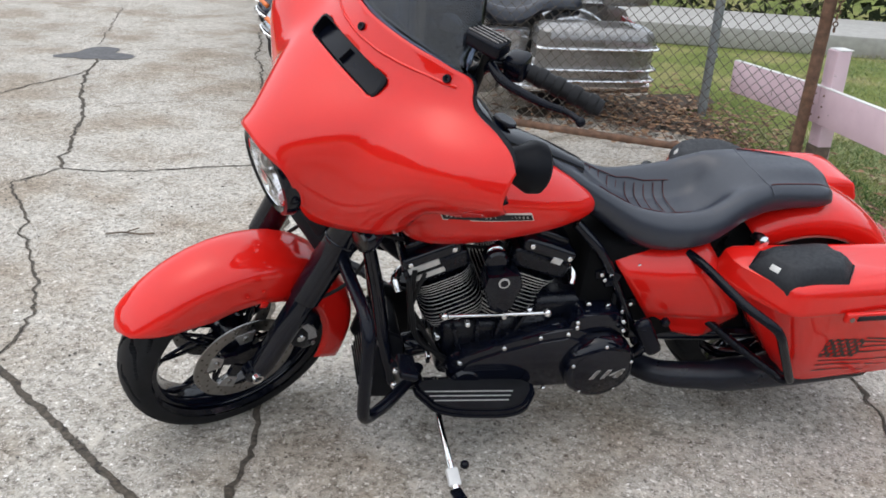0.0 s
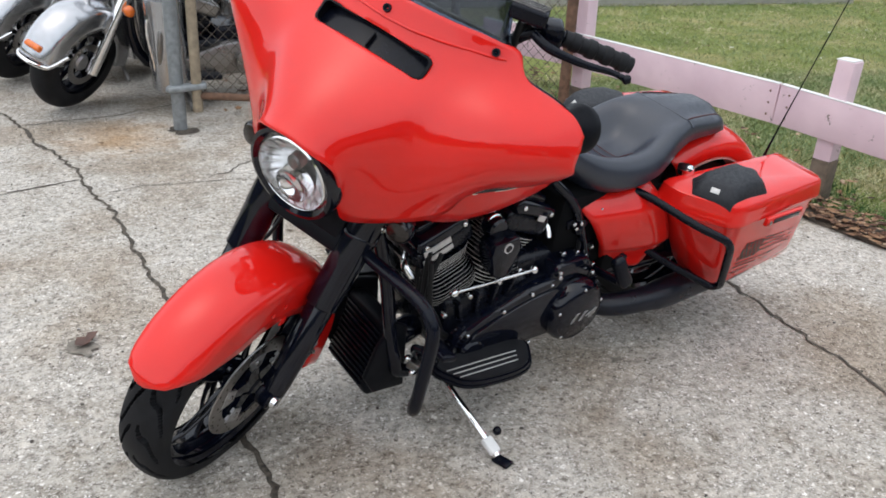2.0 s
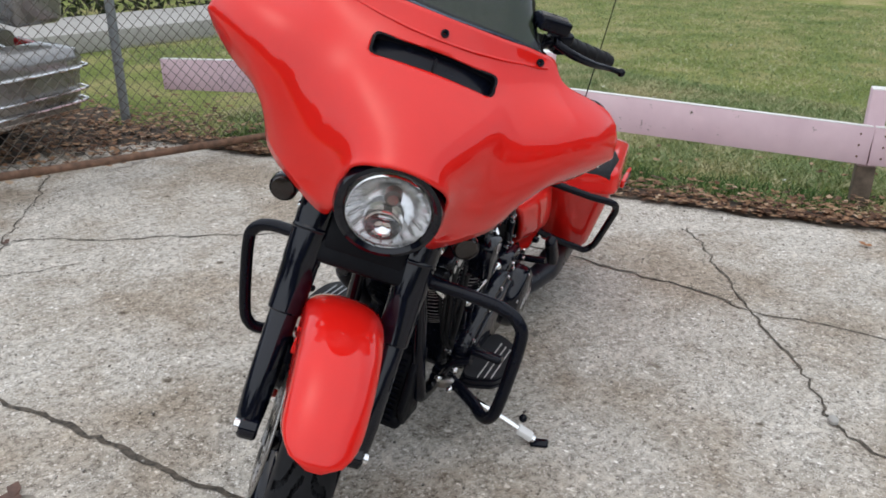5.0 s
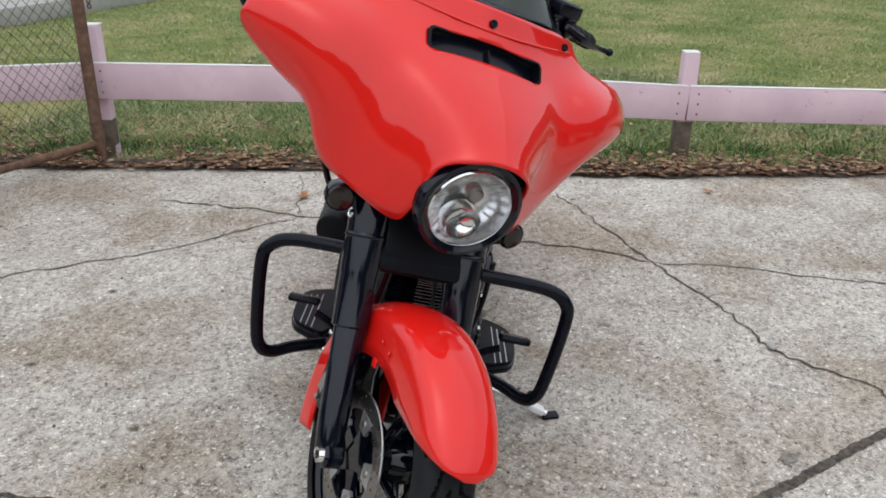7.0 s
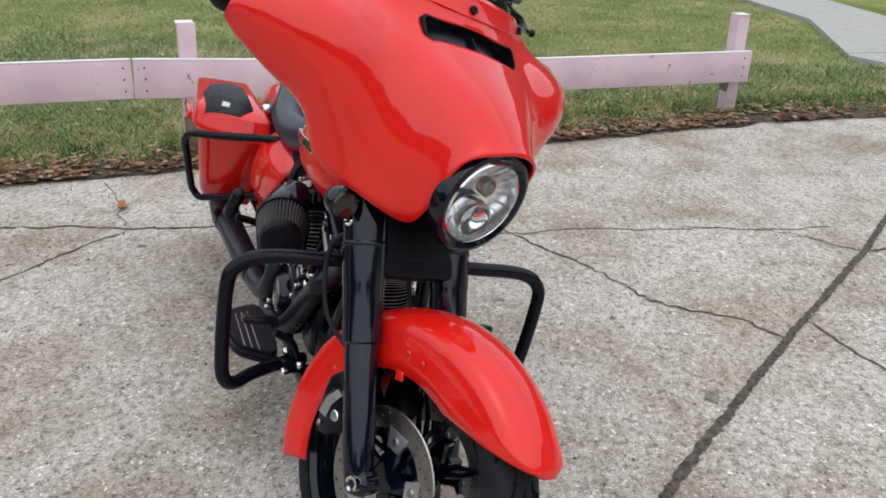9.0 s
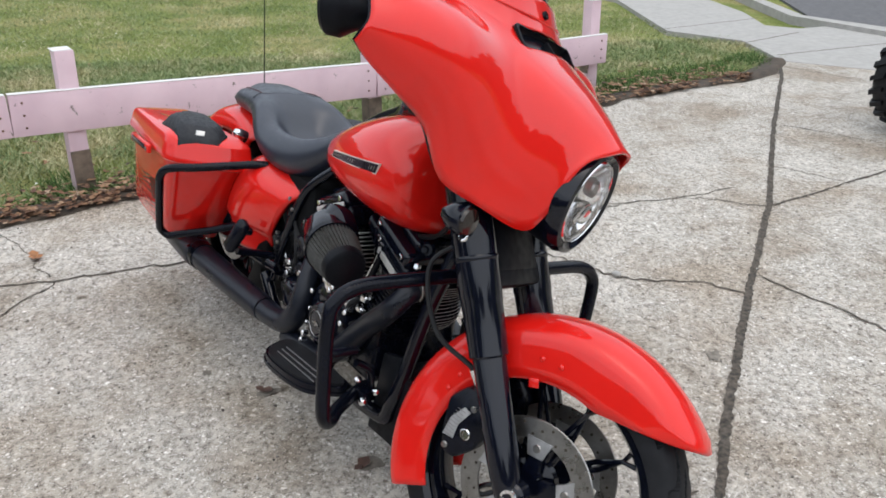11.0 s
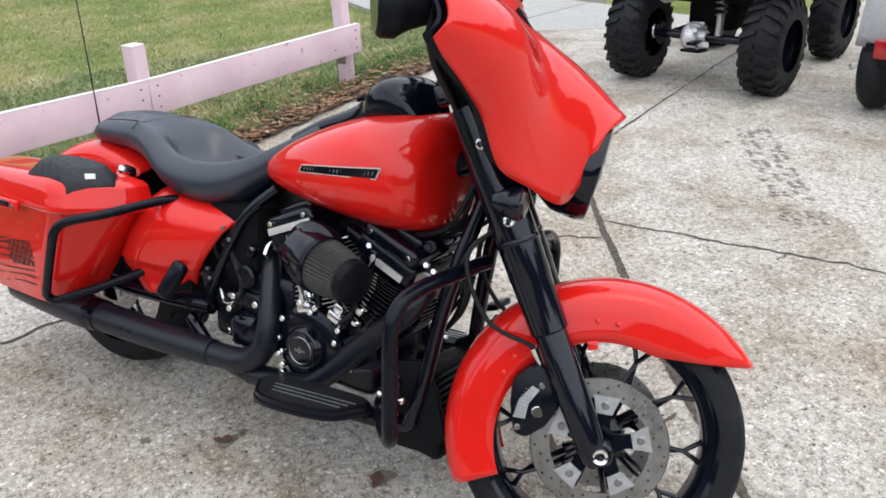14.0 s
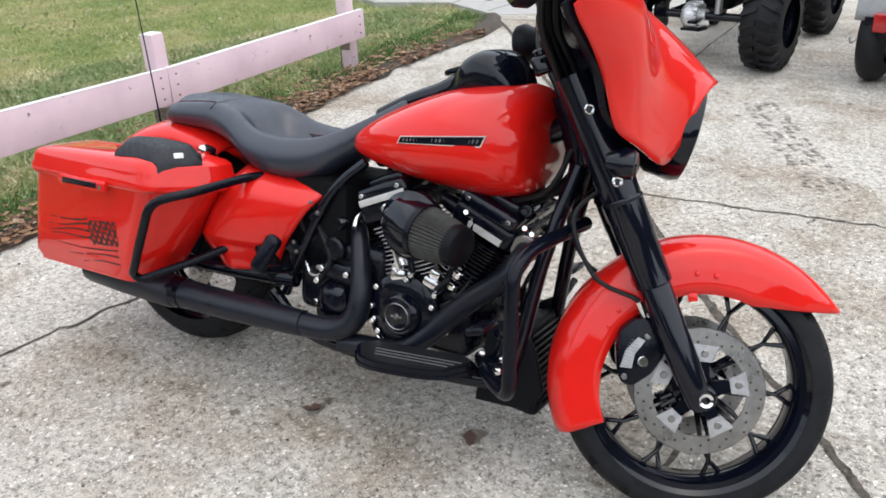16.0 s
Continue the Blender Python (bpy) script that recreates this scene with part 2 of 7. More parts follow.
def glass_material(name, color, rough=0.02):
    m, t, b = nodes_of(name)
    b.inputs["Base Color"].default_value = (*color, 1)
    b.inputs["Transmission Weight"].default_value = 1.0
    b.inputs["Roughness"].default_value = rough
    b.inputs["IOR"].default_value = 1.45
    return m


CONCRETE, LAWN, PINK = concrete_material(), lawn_material(), pink_material()
SMOKE = glass_material("smoked_windscreen", (0.10, 0.12, 0.16))
CLEAR = glass_material("clear_lens", (0.96, 0.97, 0.98))
BLADES = blade_material()
LITTER = island_material("dry_leaf_litter", [(0.0, (0.06, 0.035, 0.025)), (0.4, (0.15, 0.08, 0.05)), (0.75, (0.29, 0.17, 0.095)), (0.92, (0.35, 0.235, 0.15)), (1.0, (0.45, 0.34, 0.24))])
LEAF = plain("dry_orange_leaf", (0.30, 0.13, 0.05), 0.8, 0.0, 0.0, 0.35, 40.0, 0.3)
DEADLEAF = plain("rotten_brown_leaf", (0.10, 0.055, 0.042), 0.8, 0.0, 0.0, 0.35, 40.0, 0.3)


# ---- shaping helpers ----
def catmull(pts, k=8, closed=False):
    p = np.array(pts, float)
    n = len(p)
    out = []
    for i in range(n if closed else n - 1):
        if closed:
            a, b, c, d = p[i - 1], p[i], p[(i + 1) % n], p[(i + 2) % n]
        else:
            a, b, c, d = p[max(i - 1, 0)], p[i], p[i + 1], p[min(i + 2, n - 1)]
        for s in range(k):
            u = s / k
            out.append(0.5 * (2 * b + (c - a) * u + (2 * a - 5 * b + 4 * c - d) * u * u + (3 * b - a - 3 * c + d) * u ** 3))
    if not closed:
        out.append(p[-1])
    return np.array(out)


class Geo:
    """Vertices and faces gathered for one mesh."""

    def __init__(self):
        self.v, self.f = [], []

    def add(self, verts, faces):
        o = len(self.v)
        self.v += [tuple(float(c) for c in q) for q in verts]
        self.f += [tuple(i + o for i in q) for q in faces]
        return self

    def grid(self, rows, close_u=False, close_v=False, cap=False):
        r = [[tuple(q) for q in row] for row in rows]
        nv, nu = len(r), len(r[0])
        faces = []
        for i in range(nv if close_v else nv - 1):
            for j in range(nu if close_u else nu - 1):
                a, b = i, (i + 1) % nv
                c, d = j, (j + 1) % nu
                faces.append((a * nu + c, a * nu + d, b * nu + d, b * nu + c))
        if cap:
            faces.append(tuple(range(nu))[::-1])
            faces.append(tuple((nv - 1) * nu + j for j in range(nu)))
        return self.add([q for row in r for q in row], faces)

    def tube(self, pts, r, n=12, k=0, closed=False, cap=True):
        p = catmull(pts, k, closed) if k else np.array(pts, float)
        m = len(p)
        rr = np.interp(np.linspace(0, 1, m), np.linspace(0, 1, len(r)), r) if hasattr(r, "__len__") else np.full(m, r)
        t = np.roll(p, -1, 0) - np.roll(p, 1, 0) if closed else np.gradient(p, axis=0)
        t /= np.linalg.norm(t, axis=1)[:, None] + 1e-12
        up = np.array([0, 0, 1.0]) if abs(t[0][2]) < 0.9 else np.array([1.0, 0, 0])
        rows = []
        for i in range(m):
            s = np.cross(t[i], up)
            s /= np.linalg.norm(s) + 1e-12
            up = np.cross(s, t[i])
            a = np.linspace(0, 2 * np.pi, n, endpoint=False)
            rows.append(p[i] + rr[i] * (np.cos(a)[:, None] * s + np.sin(a)[:, None] * up))
        return self.grid(rows, True, closed, cap and not closed)

    def loft(self, rings, cap=True):
        return self.grid(rings, True, False, cap)

    def revolve(self, prof, centre, axis=(0, 1, 0), n=48, cap=False, closed=False):
        """prof: (distance along the axis, radius)."""
        ax = Vector(axis).normalized()
        s = ax.orthogonal().normalized()
        w = ax.cross(s)
        c = Vector(centre)
        rows = []
        for i in range(n):
            a = 2 * math.pi * i / n
            e = math.cos(a) * s + math.sin(a) * w
            rows.append([c + ax * h + e * r for h, r in prof])
        return self.grid(rows, closed, True, False)

    def disc(self, centre, axis, r, h, n=32, bev=0.0):
        b = min(bev, h * 0.45, r * 0.45)
        prof = [(0, 1e-4), (0, r - b), (b, r), (h - b, r), (h, r - b), (h, 1e-4)] if b else [(0, 1e-4), (0, r), (h, r), (h, 1e-4)]
        return self.revolve(prof, centre, axis, n)

    def box(self, centre, size, rot=(0, 0, 0), bev=0.004, seg=2):
        bm = bmesh.new()
        bmesh.ops.create_cube(bm, size=1.0, matrix=Matrix.Diagonal((*size, 1)))
        if bev:
            bmesh.ops.bevel(bm, geom=bm.edges[:], offset=min(bev, min(size) * 0.45), segments=seg, affect="EDGES", profile=0.5)
        m = pose(*centre, *rot)
        bm.verts.index_update()
        self.add([m @ q.co for q in bm.verts], [[q.index for q in f.verts] for f in bm.faces])
        bm.free()
        return self

    def prism(self, outline, a, b, bev=0.006):
        """A flat outline (x, z) drawn out in y from a to b, edges bevelled."""
        bm = bmesh.new()
        lo = [bm.verts.new((x, a, z)) for x, z in outline]
        hi = [bm.verts.new((x, b, z)) for x, z in outline]
        bm.faces.new(lo)
        bm.faces.new(hi[::-1])
        n = len(lo)
        for i in range(n):
            bm.faces.new((lo[(i + 1) % n], lo[i], hi[i], hi[(i + 1) % n]))
        bmesh.ops.recalc_face_normals(bm, faces=bm.faces[:])
        if bev:
            bmesh.ops.bevel(bm, geom=bm.edges[:], offset=bev, segments=2, affect="EDGES", profile=0.5)
        bm.verts.index_update()
        self.add([q.co for q in bm.verts], [[q.index for q in f.verts] for f in bm.faces])
        bm.free()
        return self

    def ball(self, c, r, n=16):
        rx, ry, rz = r if hasattr(r, "__len__") else (r, r, r)
        rows = []
        for i in range(n // 2 + 1):
            p = math.pi * i / (n // 2)
            rows.append([(c[0] + rx * math.sin(p) * math.cos(2 * math.pi * j / n), c[1] + ry * math.sin(p) * math.sin(2 * math.pi * j / n), c[2] - rz * math.cos(p)) for j in range(n)])
        return self.grid(rows, True)

    def moved(self, m):
        self.v = [tuple(m @ Vector(q)) for q in self.v]
        return self


def mesh_of(name, geo, material, sharp=38):
    me = bpy.data.meshes.new(name)
    me.from_pydata(geo.v, [], geo.f)
    bm = bmesh.new()
    bm.from_mesh(me)
    bmesh.ops.remove_doubles(bm, verts=bm.verts[:], dist=1e-5) if len(bm.verts) < 40000 else None
    bmesh.ops.recalc_face_normals(bm, faces=bm.faces[:])
    bm.to_mesh(me)
    bm.free()
    me.shade_smooth()
    me.set_sharp_from_angle(angle=radians(sharp))
    me.materials.append(material)
    return me


def part(name, geo, material, parent, label="", m=None, sharp=38):
    """One mesh as a part of a thing, in the thing's own axes."""
    if m is not None:
        geo.moved(m)
    ob = new(name, mesh_of(name, geo, material, sharp))
    ob.parent = parent
    return tagged(ob, label)


def thing(name, geo, material, label, category, group="", kind="", m=None, sharp=38):
    ob = new(name, mesh_of(name, geo, material, sharp))
    if m is not None:
        ob.matrix_world = m
    return tagged(ob, label, category, group, kind)


def root(name, m, label, category, group="", kind=""):
    ob = new(name)
    ob.empty_display_size = 0.1
    ob.matrix_world = m
    return tagged(ob, label, category, group, kind)


def carve(ob, geo):
    """Cuts a closed shape out of a mesh for good."""
    tool = new("cutter", mesh_of("cutter", geo, DIRT_HOLE_DARK))
    tool.parent = ob.parent
    mod = ob.modifiers.new("cut", "BOOLEAN")
    mod.operation, mod.object, mod.solver = "DIFFERENCE", tool, "EXACT"
    bpy.context.view_layer.update()
    dg = bpy.context.evaluated_depsgraph_get()
    me = bpy.data.meshes.new_from_object(ob.evaluated_get(dg))
    ob.modifiers.clear()
    ob.data = me
    bpy.data.objects.remove(tool)


def fast(name, verts, faces, material):
    """A large mesh from arrays of equal-sided faces."""
    me = bpy.data.meshes.new(name)
    n = faces.shape[1]
    me.vertices.add(len(verts))
    me.vertices.foreach_set("co", verts.astype(np.float32).ravel())
    me.loops.add(faces.size)
    me.loops.foreach_set("vertex_index", faces.astype(np.int32).ravel())
    me.polygons.add(len(faces))
    me.polygons.foreach_set("loop_start", np.arange(0, faces.size, n, dtype=np.int32))
    me.update(calc_edges=True)
    me.validate()
    me.materials.append(material)
    return me


def writing(text, size, depth, bold=0.0):
    """Letters of the built-in font as a mesh shape in the xy plane."""
    c = bpy.data.curves.new("letters", "FONT")
    c.body, c.size, c.extrude, c.align_x, c.align_y, c.shear = text, size, depth, "CENTER", "CENTER", 0.35
    c.offset = bold
    o = new("letters", c)
    bpy.context.view_layer.update()
    me = bpy.data.meshes.new_from_object(o.evaluated_get(bpy.context.evaluated_depsgraph_get()))
    g = Geo().add([tuple(q.co) for q in me.vertices], [tuple(p.vertices) for p in me.polygons])
    bpy.data.objects.remove(o)
    bpy.data.meshes.remove(me)
    return g


# ---- the ground ----
def dip(x, y):
    """The slab has sunk a little where the long crack runs."""
    return -0.034 * math.exp(-((x + 0.69) ** 2 + (y - 2.17) ** 2) / 0.16)


def sheet(name, outline, z, material, label, category, depth=0.12, kind="structure"):
    g = Geo()
    n = len(outline)
    g.add([(x, y, z) for x, y in outline] + [(x, y, z - depth) for x, y in outline],
          [tuple(range(n)), tuple(range(2 * n - 1, n - 1, -1))] + [(i, i + n, (i + 1) % n + n, (i + 1) % n) for i in range(n)])
    return thing(name, g, material, label, category, kind=kind)


base = Geo()
k = 60
xs = np.concatenate([[-600, -120, -40], np.linspace(-14, 18, k), [40, 120, 600]])
rows = []
for y in xs:
    row = []
    for x in xs:
        far = min(abs(x - 2), abs(y - 2))
        row.append((x, y, -0.045 + 0.012 * noise.noise(Vector((x * 0.7, y * 0.7, 0)))))
    rows.append(row)
base.grid(rows)
thing("ground", base, LAWN, "mown autumn lawn with green and straw patches", "ground", kind="structure")

# edge of the driveway against the lawn, from the gate to the pavement
EDGE = [(0.9, 6.2), (1.25, 5.2), (1.36, 4.92), (1.6, 4.4), (1.8, 3.95), (2.1, 3.3), (2.3, 2.7), (2.5, 2.15), (2.7, 1.75), (2.97, 1.19), (3.2, 0.72), (3.38, 0.3), (3.62, -0.32), (3.84, -1.05), (4.1, -1.45), (4.38, -1.68)]
def sunk_sheet(name, outline, material, label, category):
    """A slab with a fine grid where the ground has sunk."""
    bm = bmesh.new()
    lo = [(-2.2, 0.8), (0.8, 0.8), (0.8, 3.6), (-2.2, 3.6)]
    n = 41
    v = [[bm.verts.new((-2.2 + 3.0 * i / (n - 1), 0.8 + 2.8 * j / (n - 1), 0)) for i in range(n)] for j in range(n)]
    for j in range(n - 1):
        for i in range(n - 1):
            bm.faces.new((v[j][i], v[j][i + 1], v[j + 1][i + 1], v[j + 1][i]))
    for row in v:
        for q in row:
            q.co.z = dip(q.co.x, q.co.y)
    ring = v[0][:-1] + [r[-1] for r in v[:-1]] + v[-1][:0:-1] + [r[0] for r in v[:0:-1]]
    top = [bm.verts.new((x, y, 0)) for x, y in outline]
    edges = [bm.edges.new((a, b)) for a, b in zip(top, top[1:] + top[:1])]
    inner = [bm.edges.get((a, b)) for a, b in zip(ring, ring[1:] + ring[:1])]
    bmesh.ops.triangle_fill(bm, edges=edges + inner, use_beauty=True)
    low = [bm.verts.new((x, y, -0.12)) for x, y in outline]
    m = len(top)
    for i in range(m):
        bm.faces.new((top[i], low[i], low[(i + 1) % m], top[(i + 1) % m]))
    bm.verts.index_update()
    g = Geo().add([q.co for q in bm.verts], [[q.index for q in f.verts] for f in bm.faces])
    bm.free()
    return thing(name, g, material, label, category, kind="structure")


drive = sunk_sheet("driveway", [(-14, 6.2), *[p for p in EDGE], (4.6, -2.1), (3.9, -2.9), (3.3, -3.3), (2.2, -9), (-14, -9)], CONCRETE, "weathered cracked concrete driveway with dirt-filled joints", "driveway")
sheet("yard_floor", [(-14, 6.2), (0.9, 6.2), (0.75, 7.3), (0.2, 8.9), (0.4, 14), (-14, 14)], 0.0, CONCRETE, "weathered cracked concrete yard behind the gate", "yard")

wander = random.Random(3)


def crack(path, width, name="crack", jag=0.018, parent=None):
    """A dirt-filled crack along a rough line."""
    fine = []
    for a, b in zip(path[:-1], path[1:]):
        d = math.dist(a, b)
        m = max(2, int(d / (0.014 if name == "joint" else 0.028)))
        for i in range(m):
            u = i / m
            fine.append((a[0] + (b[0] - a[0]) * u, a[1] + (b[1] - a[1]) * u))
    fine.append(path[-1])
    rows = []
    drift = 0
    for i, (x, y) in enumerate(fine):
        a, b = fine[max(0, i - 1)], fine[min(len(fine) - 1, i + 1)]
        tx, ty = b[0] - a[0], b[1] - a[1]
        l = math.hypot(tx, ty) or 1
        drift = 0.8 * drift + wander.gauss(0, jag * 0.45)
        nx, ny = -ty / l, tx / l
        even = name == "joint"
        w = width * ((0.8 if even else 0.3) + (0.3 if even else 0.9) * abs(noise.noise(Vector((x * 9, y * 9, 2)))) + (0.5 if even else 0.4) * wander.random()) * (0.36 if even else 0.46)
        if i in (0, len(fine) - 1):
            w *= 0.3
        rows.append([(x + nx * (drift + w), y + ny * (drift + w), 0.0035 + dip(x, y)), (x + nx * drift, y + ny * drift, 0.0045 + dip(x, y)), (x + nx * (drift - w), y + ny * (drift - w), 0.0035 + dip(x, y))])
    return part(name, Geo().grid(rows), DIRT_HOLE_DARK, parent or drive)


# the wide straight joint
crack([(4.35, -1.62), (3.78, -1.27), (2.59, -0.47), (1.36, 0.31), (0.55, 0.89), (-0.11, 1.34), (-0.47, 1.57)], 0.036, "joint", 0.003)
crack([(0.68, 0.77), (0.21, 0.56), (-0.6, 0.2), (-1.6, -0.2)], 0.016)
crack([(0.55, 0.89), (0.66, 1.02), (0.79, 1.31), (1.05, 1.55), (1.24, 1.75), (1.35, 1.84), (1.63, 2.08), (2.02, 2.45)], 0.014)
crack([(1.35, 1.83), (1.44, 1.51), (1.53, 1.0), (1.61, 0.34)], 0.011)
crack([(1.35, 1.84), (1.38, 2.05), (1.35, 2.4), (1.32, 2.65), (1.27, 2.97), (1.25, 3.12), (1.2, 3.49), (1.16, 3.9), (1.11, 4.23)], 0.02)
crack([(1.2, 3.49), (0.85, 3.66), (0.52, 3.85), (0.1, 4.2), (-0.3, 4.6)], 0.012)
crack([(1.2, 3.49), (1.45, 3.6), (1.75, 3.85)], 0.006)
crack([(-0.44, 1.6), (-0.49, 1.79), (-0.555, 2.12), (-0.62, 2.33), (-0.69, 2.54), (-0.75, 2.76), (-0.83, 3.02), (-0.89, 3.24), (-1.06, 3.85), (-1.25, 4.31), (-1.42, 4.7), (-1.68, 5.23), (-2.02, 5.95), (-2.38, 6.8), (-2.9, 8.2), (-3.57, 9.9)], 0.026)
crack([(-1.25, 4.31), (-1.45, 4.2), (-1.66, 4.13), (-1.86, 3.99), (-2.11, 3.89), (-2.29, 3.86), (-2.4, 3.62), (-2.03, 3.16), (-1.71, 2.79), (-1.53, 2.47), (-1.44, 2.19)], 0.018)
crack([(-3.6, 6.5), (-3.36, 5.96), (-3.09, 5.32), (-2.72, 4.78), (-2.29, 3.86)], 0.03)
crack([(-2.72, 4.95), (-2.66, 5.1), (-1.97, 5.46), (-1.78, 5.5)], 0.008)
crack([(-3.5, 5.06), (-3.39, 5.46), (-3.36, 5.86)], 0.02)
crack([(-4.9, 6.1), (-4.42, 6.35), (-3.9, 6.6)], 0.012)
crack([(-4.6, 8.6), (-3.97, 7.21), (-3.75, 6.7)], 0.012)
crack([(-3.35, 6.65), (-2.55, 7.22)], 0.006)
crack([(-1.68, 5.23), (-1.2, 5.42), (-0.82, 5.63), (-0.3, 5.8)], 0.014)
crack([(1.36, 0.3), (1.47, -0.01), (1.91, -1.15), (2.35, -2.3), (2.7, -3.2)], 0.017, "crack", 0.005)
crack([(1.88, -0.02), (1.74, -0.16), (1.57, -0.27)], 0.007)
crack([(1.36, 0.31), (1.53, 0.56), (1.53, 1.06)], 0.009)
crack([(2.61, -0.54), (2.01, -1.01), (1.9, -1.17), (1.62, -1.44), (0.8, -2.2)], 0.010, "crack", 0.010)
crack([(-0.47, 1.57), (-0.73, 1.71), (-1.0, 1.88), (-1.18, 2.0), (-1.41, 2.14), (-1.9, 2.5)], 0.030, "joint", 0.004)
crack([(-0.67, 4.28), (-0.57, 4.32), (-0.39, 4.53), (-0.06, 4.99), (0.38, 5.68)], 0.010)
crack([(-1.1, 4.1), (-0.9, 4.17), (-0.56, 4.2), (-0.2, 4.1)], 0.007)
crack([(4.15, -1.55), (3.3, -2.0), (2.6, -2.6)], 0.012)


def blob(cx, cy, r, seed, stretch=1.0, turn=0.0, z=0.004):
    g = Geo()
    pts = []
    for i in range(28):
        a = 2 * math.pi * i / 28
        q = r * (0.7 + 0.6 * noise.noise(Vector((math.cos(a) * 1.3 + seed, math.sin(a) * 1.3, seed))))
        x, y = q * math.cos(a) * stretch, q * math.sin(a)
        pts.append((cx + x * math.cos(turn) - y * math.sin(turn), cy + x * math.sin(turn) + y * math.cos(turn), z))
    g.add([(cx, cy, z + 0.001)] + pts, [(0, 1 + i, 1 + (i + 1) % 28) for i in range(28)])
    return g


SPOT = plain("dark_oil_spot", (0.19, 0.17, 0.142), 0.9, 0.0, 0.0, 0.4, 40.0, 0.3)
part("repair_patch", blob(-3.56, 6.4, 0.28, 4.2, 1.3, 0.9), ASPHALT, drive, "dark asphalt repair patch")
for x, y, r, s in ((-0.15, 2.42, 0.036, 1.1), (0.25, 2.68, 0.03, 2.0), (0.62, 2.32, 0.022, 3.3), (-1.06, 2.72, 0.05, 5.1), (0.4, 2.87, 0.018, 7.7), (0.16, 1.24, 0.03, 8.8),):
    part("stain", blob(x, y, r, s, 1.5, s), SPOT, drive, "dark oil or dirt spot")

# soil under the gate and along the edge of the lawn
strip = Geo()
rows = []
for i, (x, y) in enumerate(catmull([(p[0], p[1], 0) for p in EDGE], 10)[:, :2]):
    j = 0.06 * noise.noise(Vector((x * 4, y * 4, 0)))
    rows.append([(x - 0.03 + j, y - 0.012 + j * 0.4, 0.004), (x + 0.03, y + 0.01, 0.022), (x + 0.10, y + 0.04, 0.015), (x + 0.20, y + 0.08, -0.01), (x + 0.28, y + 0.11, -0.09)])
strip.grid(rows)
thing("lawn_edge", strip, SOIL, "bare brown soil along the edge of the lawn", "soil", kind="structure")
thing("bank", blob(0.6, 6.35, 0.75, 3.3, 1.5, 0.2, 0.006), SOIL, "bare soil with leaves behind the gate", "soil", kind="structure")

# public pavement, street and far path
walkslab = sheet("pavement", [(4.38, -1.66), (5.3, -1.82), (5.96, -1.36), (8.2, -1.75), (14, -0.6), (14, -2.0), (8.2, -2.9), (6.9, -2.75), (6.05, -2.5), (5.8, -2.75), (5.9, -3.2), (4.9, -3.32), (3.3, -3.4), (3.9, -2.2)], 0.003, PALECON, "pale worn pavement slabs", "pavement", 0.06)
for a, b in (((4.62, -1.75), (4.95, -3.3)), ((5.2, -1.78), (5.6, -2.6)), ((6.05, -1.35), (6.5, -2.7))):
    crack([a, b], 0.02, "joint", 0.004, walkslab)
sheet("street", [(5.1, -3.8), (6.2, -3.25), (8.0, -3.9), (30, -4), (30, -30), (-6, -30), (2.6, -9), (3.6, -5)], -0.02, ASPHALT, "worn grey asphalt street", "street", 0.05)
sheet("kerb", [(4.95, -3.55), (5.2, -3.3), (6.3, -2.95), (8.2, -3.35), (8.2, -3.5), (6.3, -3.1), (5.1, -3.6)], 0.05, PALECON, "chipped pale concrete kerb", "kerb", 0.15)
slab = Geo().box((3.0, 10.35, 0.06), (9.5, 1.35, 0.22), (0, 0, 4), 0.02)
thing("path_slab", slab, PALECON, "raised pale concrete path slab beyond the lawn", "path", kind="structure")
# Unseen uneven ring, added to darken the horizon in the paint's reflections.
ring = []
for i in range(240):
    a = 2 * math.pi * i / 240
    e = (math.cos(a), math.sin(a))
    h = 6.5 + 3.2 * noise.noise(Vector((e[0] * 3, e[1] * 3, 1))) + 1.6 * noise.noise(Vector((e[0] * 14, e[1] * 14, 5))) + 0.5 * noise.noise(Vector((e[0] * 50, e[1] * 50, 9)))
    ring.append([(2 + 34 * e[0], 2 + 34 * e[1], -0.05), (2 + 34 * e[0], 2 + 34 * e[1], h * 0.5), (2 + 34 * e[0], 2 + 34 * e[1], h)])
FARDARK = plain("dark_backdrop_ring", (0.075, 0.07, 0.06), 0.95, 0.0, 0.0, 0.6, 0.6)
thing("backdrop", Geo().grid(ring, False, True), FARDARK, "unseen dark ring standing in for trees and roofs in reflections", "backdrop", kind="structure")
hedge_rng = np.random.default_rng(5)
n = 9000
c = np.stack([hedge_rng.uniform(-8, 12, n), hedge_rng.normal(12.2, 0.25, n), hedge_rng.uniform(0, 1.6, n)], 1)
d = hedge_rng.normal(0, 0.05, (n, 3, 3))
v = (c[:, None, :] + d).reshape(-1, 3)
HEDGE = island_material("dark_hedge_leaves", [(0.0, (0.012, 0.02, 0.008)), (1.0, (0.04, 0.05, 0.02))])
tagged(new("hedge", fast("hedge", v, np.arange(n * 3).reshape(-1, 3), HEDGE)), "dark leafy hedge beyond the path", "hedge", kind="stuff")


# ---- grass and leaves ----
def inside_lawn(x, y):
    pts = np.array(EDGE)
    order = np.argsort(pts[:, 1])
    return x > np.interp(y, pts[order, 1], pts[order, 0])


rng = np.random.default_rng(11)


